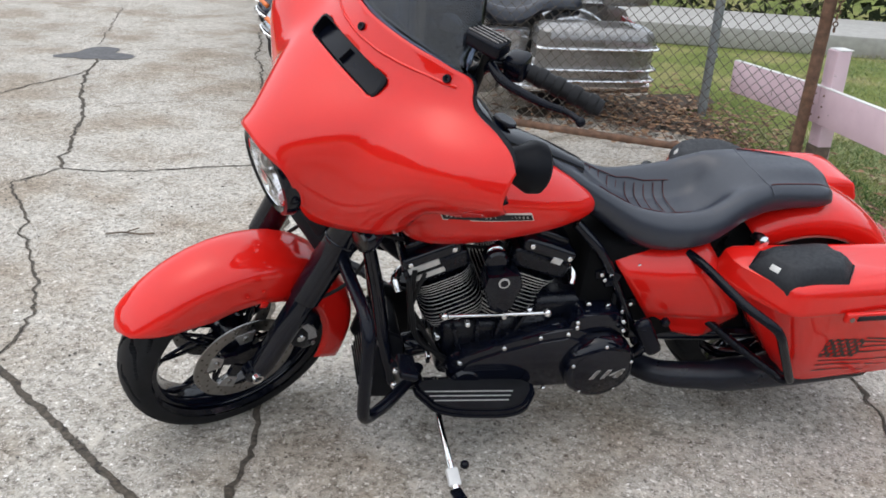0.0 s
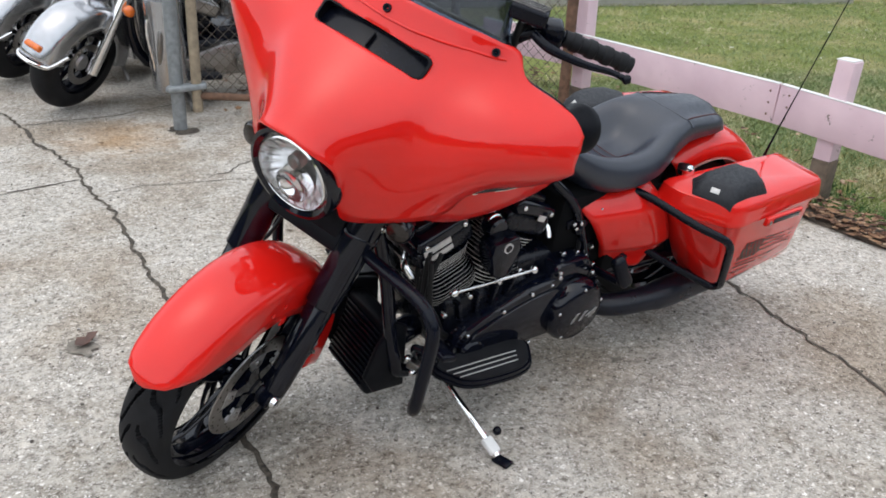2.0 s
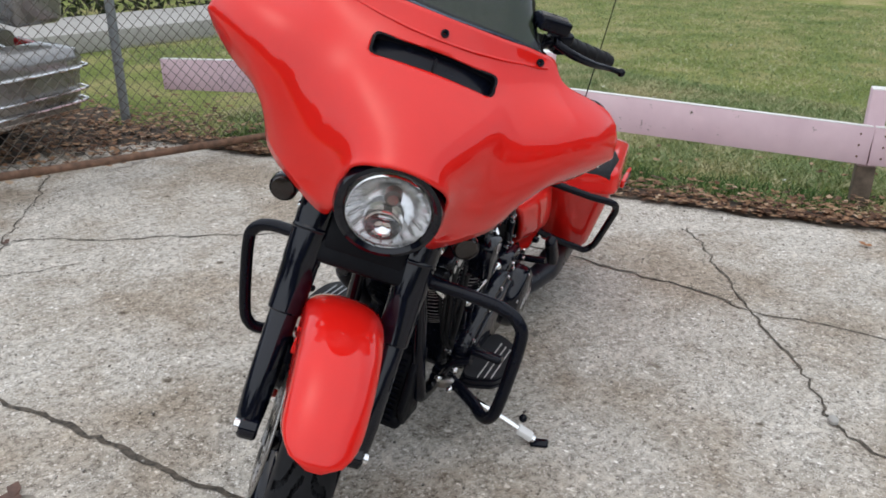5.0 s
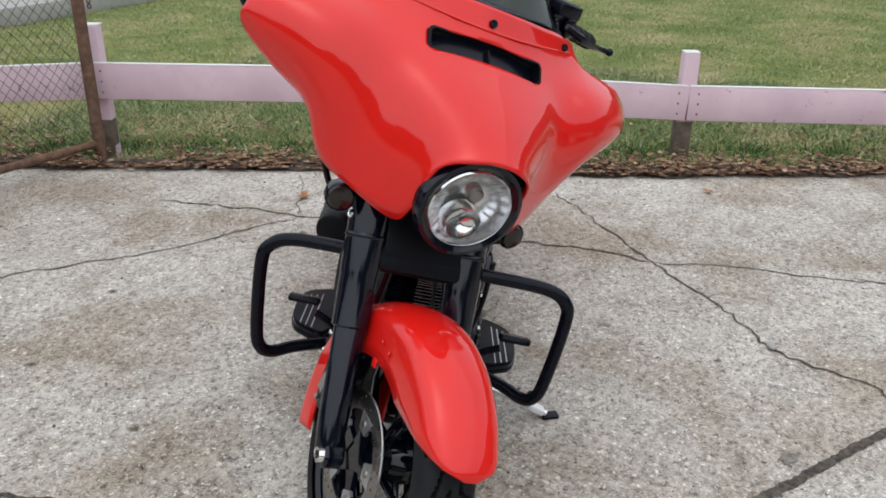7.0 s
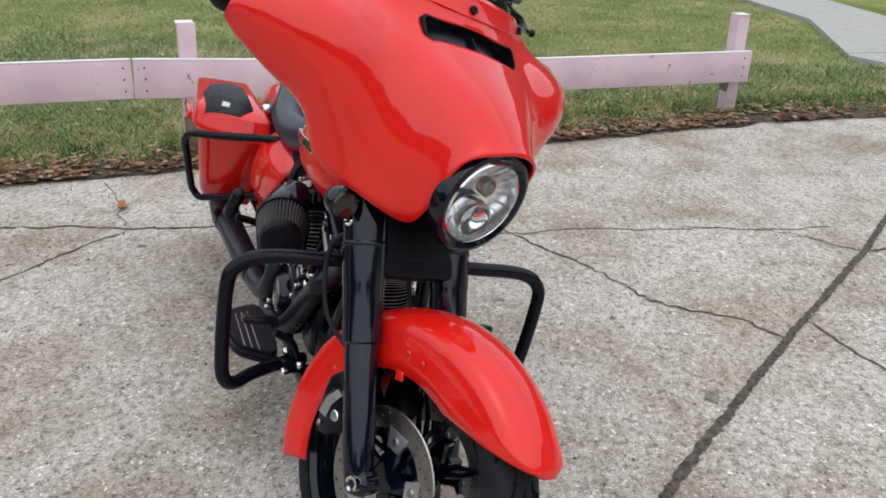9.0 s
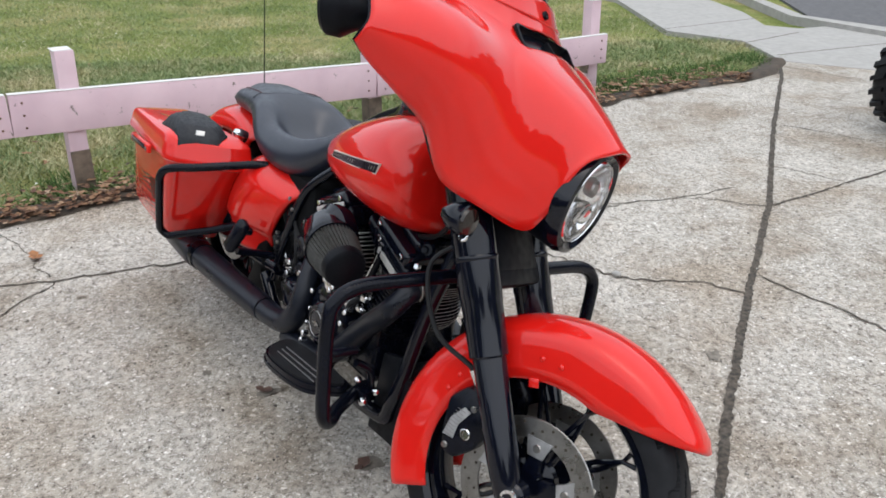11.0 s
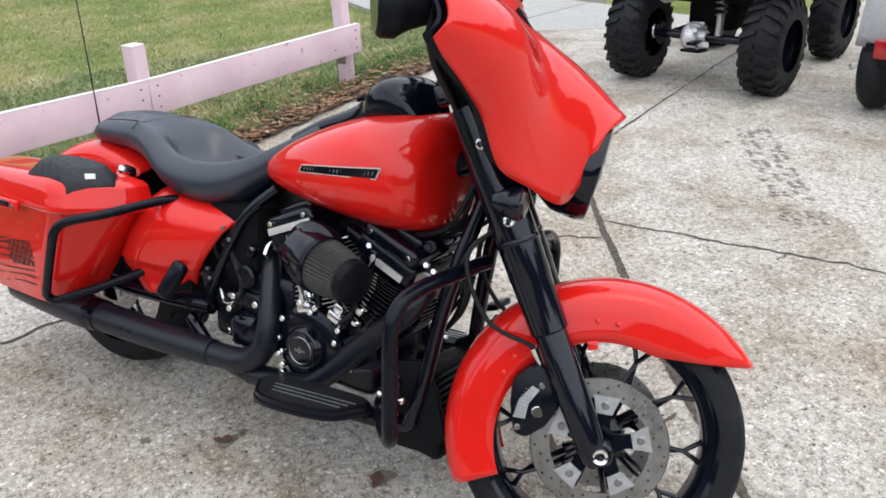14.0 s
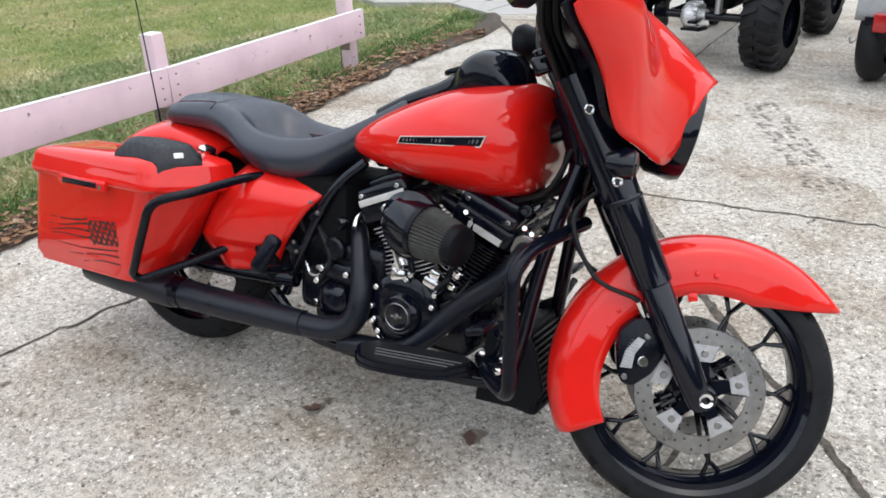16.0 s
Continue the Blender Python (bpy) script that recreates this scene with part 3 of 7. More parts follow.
def blades(n, xr, yr, keep, tall, lean):
    x, y = rng.uniform(*xr, n), rng.uniform(*yr, n)
    k = keep(x, y)
    x, y = x[k], y[k]
    n = len(x)
    h = rng.uniform(0.4, 1.0, n) * tall
    a = rng.uniform(0, 2 * np.pi, n)
    w = rng.uniform(0.0025, 0.0045, n) * (1 + tall * 4)
    lx, ly = rng.normal(0, lean, n) * h, rng.normal(0, lean, n) * h
    z = np.full(n, -0.03)
    p0 = np.stack([x - w * np.cos(a), y - w * np.sin(a), z], 1)
    p1 = np.stack([x + w * np.cos(a), y + w * np.sin(a), z], 1)
    p2 = np.stack([x + lx, y + ly, z + h], 1)
    return np.stack([p0, p1, p2], 1).reshape(-1, 3)


def shift(x, y, d):
    return inside_lawn(x - d, y)


near = blades(150000, (1.2, 5.6), (-1.8, 6.2), lambda x, y: shift(x, y, 0.10) & (inside_lawn(x - 0.8, y) | (rng.random(len(x)) < 0.45)), 0.05, 1.0)
tuft = blades(90000, (1.2, 4.8), (-1.8, 5.6), lambda x, y: shift(x, y, 0.16) & ~shift(x, y, 0.66) & (np.sin(x * 7 + y * 5) + np.sin(y * 11 - x * 3) + rng.normal(0, 0.6, len(x)) > -0.5), 0.08, 0.8)
far = blades(130000, (2.0, 14), (-1.5, 11), lambda x, y: shift(x, y, 1.6), 0.042, 1.2)
v = np.concatenate([near, far])
tagged(new("grass", fast("grass", v, np.arange(len(v)).reshape(-1, 3), BLADES)), "short autumn grass with straw-coloured blades", "grass", kind="stuff")
# Uncut greener grass; the shade along the fence is in its colour too.
VERGE = island_material("lush_shaded_verge_grass", [(0.0, (0.035, 0.075, 0.02)), (0.6, (0.08, 0.16, 0.045)), (0.9, (0.15, 0.23, 0.075)), (1.0, (0.32, 0.29, 0.14))])
tagged(new("verge_grass", fast("verge_grass", tuft, np.arange(len(tuft)).reshape(-1, 3), VERGE)), "longer green grass between fence and driveway, darkened for shade", "grass", kind="stuff")


def leaf_rows(cx, cy, size, turn, curl, z):
    """An irregular curled leaf as a fan of quads."""
    pts = [(-1, 0), (-0.55, 0.34), (-0.1, 0.55), (0.35, 0.3), (0.62, 0.42), (1, 0), (0.6, -0.38), (0.3, -0.25), (-0.15, -0.5), (-0.6, -0.3)]
    out = [(cx, cy, z + 0.004)]
    for x, y in pts:
        q = size * (0.85 + 0.3 * ((x * 12.9 + y * 78.2 + cx * 37.7 + cy * 11.3) % 1))
        out.append((cx + q * (x * math.cos(turn) - y * math.sin(turn)), cy + q * (x * math.sin(turn) + y * math.cos(turn)), z + 0.003 + curl * (y * y + 0.3 * x * x) * size))
    return out, [(0, 1 + i, 1 + (i + 1) % 10) for i in range(10)]


lit = Geo()
lr = random.Random(8)
for i in range(4300):
    s = lr.random()
    k = s * (len(EDGE) - 3)
    a, b = EDGE[int(k)], EDGE[int(k) + 1]
    u = k - int(k)
    off = abs(lr.gauss(0.09, 0.12)) - 0.05 if i % 24 else lr.gauss(0.62, 0.1)
    x, y = a[0] + (b[0] - a[0]) * u + off, a[1] + (b[1] - a[1]) * u + off * 0.4
    if noise.noise(Vector((x * 1.5, y * 1.5, 7))) < -0.22 and lr.random() < 0.7:
        continue
    lit.add(*leaf_rows(x, y, lr.uniform(0.010, 0.036), lr.uniform(0, 6.3), lr.uniform(-0.2, 1.6), 0.012 + max(0, off) * 0.08 + lr.random() * 0.02))
for i in range(1100):
    x, y = lr.gauss(0.75, 0.5), lr.gauss(6.15, 0.45)
    if y > 5.3:
        lit.add(*leaf_rows(x, y, lr.uniform(0.02, 0.045), lr.uniform(0, 6.3), lr.uniform(0, 1.4), 0.012 + lr.random() * 0.03))
for i in range(160):
    x, y = lr.uniform(2.2, 9), lr.uniform(-1, 9)
    if inside_lawn(x - 0.5, y):
        lit.add(*leaf_rows(x, y, lr.uniform(0.015, 0.03), lr.uniform(0, 6.3), 0.6, 0.025))
tagged(new("leaf_litter", mesh_of("leaf_litter", lit, LITTER)), "dry brown fallen leaves along the lawn edge", "leaves", kind="stuff")
# The dark leaf at (-0.16, 2.44) stands in for a lump of brown dirt.
for x, y, s, tu in ((1.43, 3.60, 0.05, 0.4), (2.38, 1.73, 0.035, 1.2), (2.66, 1.86, 0.05, 2.0), (-1.05, 2.74, 0.05, 0.9), (-0.16, 2.44, 0.034, 2.4), (3.36, 0.43, 0.05, 0.2), (0.25, 2.69, 0.03, 1.0), (0.62, -2.1, 0.05, 0.3), (-0.35, 4.55, 0.03, 0.8)):
    g = Geo().add(*leaf_rows(0, 0, s, 0, 0.8, 0))
    pale_one = x > 1.4
    thing("fallen_leaf", g, LEAF if pale_one else DEADLEAF, "dry curled orange-brown leaf on the concrete" if pale_one else "dark brown scrap of leaf and dirt on the concrete", "leaf", "fallen leaves", m=pose(x, y, 0.006, 0, 0, math.degrees(tu)))
fleck = Geo()
for i in range(46):
    x, y = lr.uniform(2.2, 8), lr.uniform(-0.6, 8)
    if inside_lawn(x - 0.4, y):
        fleck.add(*leaf_rows(x, y, lr.uniform(0.008, 0.022), lr.uniform(0, 6.3), 0.9, 0.012))
tagged(new("pale_leaves", mesh_of("pale_leaves", fleck, WHITE)), "scattered pale dry leaves in the grass", "leaves", kind="stuff")
twig = Geo().tube([(-0.1, 0, 0.008), (-0.03, 0.01, 0.01), (0.04, -0.012, 0.01), (0.1, 0.0, 0.007)], 0.004, 6, 3).tube([(-0.02, 0.01, 0.01), (0.03, 0.05, 0.012)], 0.003, 6)
thing("twig", twig, BARE, "small dry twig on the concrete", "twig", m=pose(-1.55, 3.20, 0.002, 0, 0, 20))
grit = Geo()
for i in range(1100):
    x, y, s = lr.uniform(-2.4, 2.4), lr.uniform(0.4, 5.2), lr.uniform(0.002, 0.006)
    grit.ball((x, y, s * 0.4), (s * lr.uniform(0.7, 1.4), s, s * 0.7), 6)
PEBBLE = island_material("loose_grit", [(0.0, (0.05, 0.045, 0.04)), (0.5, (0.2, 0.18, 0.16)), (1.0, (0.5, 0.47, 0.43))])
tagged(new("grit", mesh_of("grit", grit, PEBBLE)), "loose grit and specks on the concrete", "grit", kind="stuff")
thing("pebble", Geo().ball((0, 0, 0.012), (0.022, 0.016, 0.012), 10), PALECON, "small pale pebble on the concrete", "pebble", m=pose(0.785, 1.325, 0.002, 0, 0, 30))

# ---- pink board fence ----
POSTS = [(1.60, 5.06, 0.735), (2.27, 3.54, 0.688), (3.03, 1.97, 0.60), (3.76, 0.28, 0.63)]
fence = root("board_fence", pose(0, 0, 0), "low pink-painted timber board fence with flaking paint", "fence")
for x, y, h in POSTS:
    yaw = math.degrees(math.atan2(-1.72, 0.76))
    post = part("post", Geo().box((x + 0.055, y + 0.022, h / 2 - 0.04), (0.09, 0.09, h + 0.08), (wander.uniform(-2, 2), wander.uniform(-2, 2), yaw), 0.006), PINK, fence)
    part("post_cap", Geo().box((x + 0.055, y + 0.022, h + 0.002), (0.088, 0.088, 0.006), (0, 0, yaw), 0.002), WHITE, post, "white post top")
    part("footing", Geo().box((x + 0.055, y + 0.022, 0.075), (0.094, 0.094, 0.25), (0, 0, yaw), 0.006), BARE, fence, "bare weathered post foot")
ends = [(1.26, 5.9), POSTS[0][:2], (2.157, 3.796), POSTS[2][:2], (3.72, 0.22)]
tops = [0.485, 0.53, 0.519, 0.413, 0.405]
for (a, za), (b, zb) in zip(list(zip(ends, tops))[:-1], list(zip(ends, tops))[1:]):
    dx, dy = b[0] - a[0], b[1] - a[1]
    l = math.hypot(dx, dy)
    pitch = -math.degrees(math.atan2(zb - za, l))
    mid = ((a[0] + b[0]) / 2, (a[1] + b[1]) / 2, (za + zb) / 2 - 0.1)
    yaw = math.degrees(math.atan2(dy, dx))
    bd = part("board", Geo().box(mid, (l - 0.003, 0.032, 0.2), (0, pitch, yaw), 0.004), PINK, fence)
    part("top_edge", Geo().box((mid[0], mid[1], mid[2] + 0.1025), (l - 0.01, 0.034, 0.005), (0, pitch, yaw), 0.002), WHITE, bd, "white top edge")
    for u in (0.03, 0.97):
        for dz in (-0.06, 0.0, 0.06):
            p = (a[0] + dx * u - 0.017 * abs(dy) / l, a[1] + dy * u - 0.017 * abs(dx) / l, mid[2] + dz + (zb - za) * (u - 0.5))
            part("nail", Geo().ball(p, 0.006, 8), RUST, bd)

# ---- chain-link gate and posts ----
gate = root("chain_link_gate", pose(0, 0, 0), "rusty pipe gate with chain-link mesh", "gate")
GX0, GX1, GY, GZ0, GZ1 = -0.68, 1.50, 5.06, 0.2, 1.32
RZ1, RZ2 = 0.148, 0.09
part("bottom_rail", Geo().tube([(GX0, GY, GZ0), (0.14, GY - 0.01, RZ1), (GX1, GY - 0.03, RZ2)], 0.022, 12, 5), RUST, gate)
part("top_rail", Geo().tube([(GX0, GY, GZ1), (GX1, GY - 0.03, GZ1)], 0.024, 12), RUST, gate)
part("upright", Geo().tube([(GX0 - 0.015, GY, GZ0 - 0.09), (GX0, GY, GZ1 + 0.5)], 0.029, 12), TANPIPE, gate, "faded tan gate upright")
part("upright", Geo().tube([(GX1 + 0.02, GY - 0.04, 0.0), (GX1 + 0.02, GY - 0.04, GZ1 + 0.06)], 0.034, 12), RUST, gate, "rusty brown end post")
for z in (0.28, 0.95):
    part("hinge", Geo().box((-0.745, GY - 0.005, z - 0.03), (0.215, 0.075, 0.036), (0, -5, 4), 0.012, 3).disc((-0.86, GY - 0.01, z - 0.04), (1, 0, 0), 0.016, 0.03, 10, 0.003), GALV, gate, "galvanised gate hinge")
links = Geo()
cell = 0.062
w, hgt = GX1 - GX0, GZ1 - GZ0
for i in range(int((w + hgt) / cell) + 1):
    for s in (1, -1):
        pts = []
        for j in range(41):
            z = hgt * j / 40
            x = i * cell - z if s > 0 else i * cell - hgt + z
            if 0 <= x <= w:
                pts.append((GX0 + x, GY - 0.03 * x / w + 0.002 * s, GZ0 + z - (1 - z / hgt) * 0.07 * x / w))
        if len(pts) > 1:
            links.tube([pts[0], pts[-1]], 0.0017, 4, cap=False)
part("mesh", links, WIRE, gate, "chain-link wire mesh")
chain = Geo()
for i in range(16):
    chain.revolve([(0.004 * math.cos(a), 0.012 + 0.004 * math.sin(a)) for a in np.linspace(0, 2 * math.pi, 7)], (GX1 + 0.06, GY - 0.08, 1.3 - i * 0.03), (1, 0, 0) if i % 2 else (0, 1, 0), 10)
part("chain", chain, RUST, gate)
gp = root("gate_post", pose(-0.8, 5.08, 0), "weathered blue-grey galvanised gate post", "post")
part("pipe", Geo().tube([(0, 0, 0), (0.0, 0, 1.9)], 0.038, 16), GALV, gp)
part("base_ring", blob(0.01, -0.03, 0.10, 6.6, 1.3), DIRT_HOLE_DARK, gp)
fp = root("fence_post", pose(1.16, 6.3, 0), "blue-grey galvanised fence post", "post")
part("pipe", Geo().tube([(0, 0, 0), (-0.02, 0, 1.7)], 0.032, 16), GALV, fp)
part("collar", Geo().disc((0, 0, 0.42), (0, 0, 1), 0.038, 0.03, 16, 0.005), GALV, fp)


# ---- the red touring motorcycle: x ahead from the rear axle, y to its left, z up ----
BIKE = pose(0.8845, 2.7482, 0, -11.158, 0, -157.987)
bike = root("motorcycle", BIKE, "orange-red touring motorcycle with black engine leaning on its side stand", "motorcycle")
PIVOT = Vector((1.615, 0, 0.285))
HEAD_AXIS = Vector((-math.sin(radians(24.5)), 0, math.cos(radians(24.5))))
STEER = Matrix.Translation(PIVOT) @ Matrix.Rotation(radians(25.4), 4, HEAD_AXIS) @ Matrix.Translation(-PIVOT + Vector((0, -0.010, 0)))
FW = (1.619, 0.0, 0.267)
SIDES = (1, -1)


def wheel(centre, rt, half, rim_r, m, name, spokes):
    """Tyre with moulded tread, rim and split spokes."""
    cx, cy, cz = centre
    w = part(name, Geo().revolve([(-0.045, rim_r - 0.014), (-0.045, rim_r), (-0.056, rim_r + 0.012), (-0.052, rim_r + 0.016), (-0.03, rim_r - 0.004), (0, rim_r - 0.016), (0.03, rim_r - 0.004), (0.052, rim_r + 0.016), (0.056, rim_r + 0.012), (0.045, rim_r), (0.045, rim_r - 0.014), (0.03, rim_r - 0.023), (-0.03, rim_r - 0.023)], centre, (0, 1, 0), 72, closed=True), BLACK, bike, "gloss black cast wheel", m)
    g = Geo()
    nu, nv = 540, 65
    rows = []
    for i in range(nu):
        a = 2 * math.pi * i / nu
        row = []
        for j in range(nv):
            b = math.pi * (-0.5 + j / (nv - 1)) * 1.16
            y = half * math.sin(b) if abs(b) < math.pi / 2 else math.copysign(half * (1 - 0.12 * (abs(b) - math.pi / 2)), b)
            hgt = rt - rim_r - 0.008
            r = rim_r + 0.008 + hgt * (max(0.0, math.cos(b)) ** 0.55 if abs(b) < math.pi / 2 else -0.1 * (abs(b) - math.pi / 2))
            q = y / half
            if abs(q) < 0.93:
                ph = (a * 18 / (2 * math.pi) + 1.5 * abs(q) + (0.5 if q > 0 else 0)) % 1.0
                if 0.12 < abs(q) and abs(ph - 0.5 + 0.2 * math.sin(q * 7)) < 0.095:
                    r -= 0.014
            row.append((cx + r * math.cos(a), cy + y, cz + r * math.sin(a)))
        rows.append(row)
    g.grid(rows, False, True)
    part("tyre", g, TYRE, w, "black rubber tyre with moulded tread", m, 18)
    part("hub", Geo().revolve([(-0.075, 0.001), (-0.075, 0.032), (-0.05, 0.036), (-0.045, 0.055), (-0.03, 0.058), (0, 0.04), (0.03, 0.058), (0.045, 0.055), (0.05, 0.036), (0.075, 0.032), (0.075, 0.001)], centre, (0, 1, 0), 32), BLACK, w, "", m)
    for i in range(spokes):
        a = 2 * math.pi * i / spokes
        y = 0.028 * (1 if i % 2 else -1)
        s = Geo()
        pt = lambda r, e, yy: (cx + r * math.cos(e), cy + yy, cz + r * math.sin(e))
        for da in (-1, 1):
            s.tube([pt(0.05, a - 0.10 * da, y + 0.004 * da), pt(rim_r * 0.5, a - 0.075 * da, y * 0.8 + 0.004 * da), pt(rim_r * 0.76, a, y * 0.5 + 0.004 * da), pt(rim_r - 0.012, a + 0.115 * da, 0.006 * da)], (0.008, 0.0058, 0.0052, 0.007), 8)
        part("spoke", s, BLACK, w, "", m)
    return w


def brake_disc(centre, y, ro, ri, m, parent):
    cx, cy, cz = centre
    d = part("brake_disc", Geo().revolve([(-0.0025, ri), (-0.0025, ro - 0.002), (0, ro), (0.0025, ro - 0.002), (0.0025, ri)], (cx, y, cz), (0, 1, 0), 72, closed=True), STEEL, parent, "drilled steel brake disc", m)
    for i in range(40):
        a = 2 * math.pi * i / 40
        r = ro - 0.011 - 0.011 * (i % 3)
        # Holes are dark discs: the shade inside them is only colour.
        part("drill_hole", Geo().disc((cx + r * math.cos(a), y - 0.0032, cz + r * math.sin(a)), (0, 1, 0), 0.0032, 0.0064, 8), DIRT_HOLE_DARK, d, "", m)
    for i in range(5):
        a = 2 * math.pi * i / 5 + 0.3
        ca, sa = math.cos(a), math.sin(a)
        arm = [(0.03, -0.020), (0.03, 0.020), (0.075, 0.012), (0.088, 0.026), (0.094, 0.020), (0.086, 0.0), (0.094, -0.020), (0.088, -0.026), (0.075, -0.012)]
        g = Geo()
        n = len(arm)
        g.add([(cx + r * ca - t * sa, y + h * (1 if y > 0 else -1), cz + r * sa + t * ca) for h in (-0.012, 0.001) for r, t in arm], [tuple(range(n)), tuple(range(2 * n - 1, n - 1, -1))] + [(i, i + n, (i + 1) % n + n, (i + 1) % n) for i in range(n)])
        part("carrier_arm", g, BLACK, d, "", m)
        lug = Geo()
        pts = [(ri - 0.036, -0.017), (ri - 0.036, 0.017), (ri + 0.003, 0.029), (ri + 0.003, -0.029)]
        lug.add([(cx + r * ca - t * sa, y + h, cz + r * sa + t * ca) for h in (-0.004, 0.004) for r, t in pts], [(0, 1, 2, 3), (7, 6, 5, 4), (0, 4, 5, 1), (1, 5, 6, 2), (2, 6, 7, 3), (3, 7, 4, 0)])
        part("carrier_lug", lug, ALLOY, d, "bare alloy lug", m)
        part("bolt", Geo().disc((cx + (ri - 0.017) * ca, y - 0.008, cz + (ri - 0.017) * sa), (0, 1, 0), 0.009, 0.016, 10, 0.002), STEEL, d, "", m)
    return d


front = wheel(FW, 0.319, 0.066, 0.250, STEER, "front_wheel", 10)
for s in SIDES:
    brake_disc(FW, 0.078 * s, 0.15, 0.107, STEER, front)
rear = wheel((0, 0, 0.322), 0.322, 0.088, 0.232, None, "rear_wheel", 10)
brake_disc((0, 0, 0.322), -0.085, 0.145, 0.105, None, rear)


# ---- mudguards ----
def arched(centre, r, a0, a1, hw, drop, taper=0.0, n=44, front_r=None, tip=0.0):
    """A mudguard skin round a wheel: rounded shoulders, upright skirts, the skirt edge running level to the tip (tip: its height over the axle)."""
    rows = []
    for i in range(n + 1):
        u = i / n
        a = radians(a0 + (a1 - a0) * u)
        q = r + (front_r - r) * (1 - u) ** 2 if front_r else r
        w = hw * (1 - taper * (1 - u) ** 3)
        if tip and u < 0.09:
            w *= 0.2 + 0.8 * math.sqrt(1 - (1 - u / 0.09) ** 2)
        dp = q - max(r - drop, min(q - 0.008, tip / max(0.05, math.sin(a)))) if tip and a < 1.57 else q - r + drop
        sh = min(0.045, dp * 0.6)
        row = []
        for j in range(21):
            p = -1 + j / 10
            e = abs(p)
            f = min(1.0, e / 0.7) * math.pi / 2
            y = math.copysign(w * math.sin(f) ** 0.9, p)
            rr = q - sh * (1 - math.cos(f)) - (dp - sh) * max(0.0, e - 0.7) / 0.3
            row.append((centre[0] + rr * math.cos(a), centre[1] + y, centre[2] + rr * math.sin(a)))
        rows.append(row)
    return Geo().grid(rows)


def skin(ob, t=0.004):
    mod = ob.modifiers.new("thickness", "SOLIDIFY")
    mod.thickness, mod.offset = t, -1
    return ob


fender = skin(part("front_fender", arched(FW, 0.348, 34, 205, 0.096, 0.119, 0.16, n=56, front_r=0.374, tip=0.213), RED, bike, "orange-red front mudguard", STEER))
for s in SIDES:
    for a, r in ((90, 0.272), (99, 0.276), (141, 0.266), (150, 0.259)):
        part("rivet", Geo().ball((FW[0] + r * math.cos(radians(a)), 0.0955 * s, FW[2] + r * math.sin(radians(a))), (0.006, 0.0025, 0.006), 12), RED, fender, "", STEER)
skin(part("rear_fender", arched((0, 0, 0.322), 0.41, 60, 196, 0.125, 0.09), RED, bike, "orange-red rear mudguard"))
part("tail_lamp", Geo().box((-0.395, 0, 0.52), (0.03, 0.16, 0.05), (0, 25, 0), 0.01), REDLENS, bike, "red tail lamp")

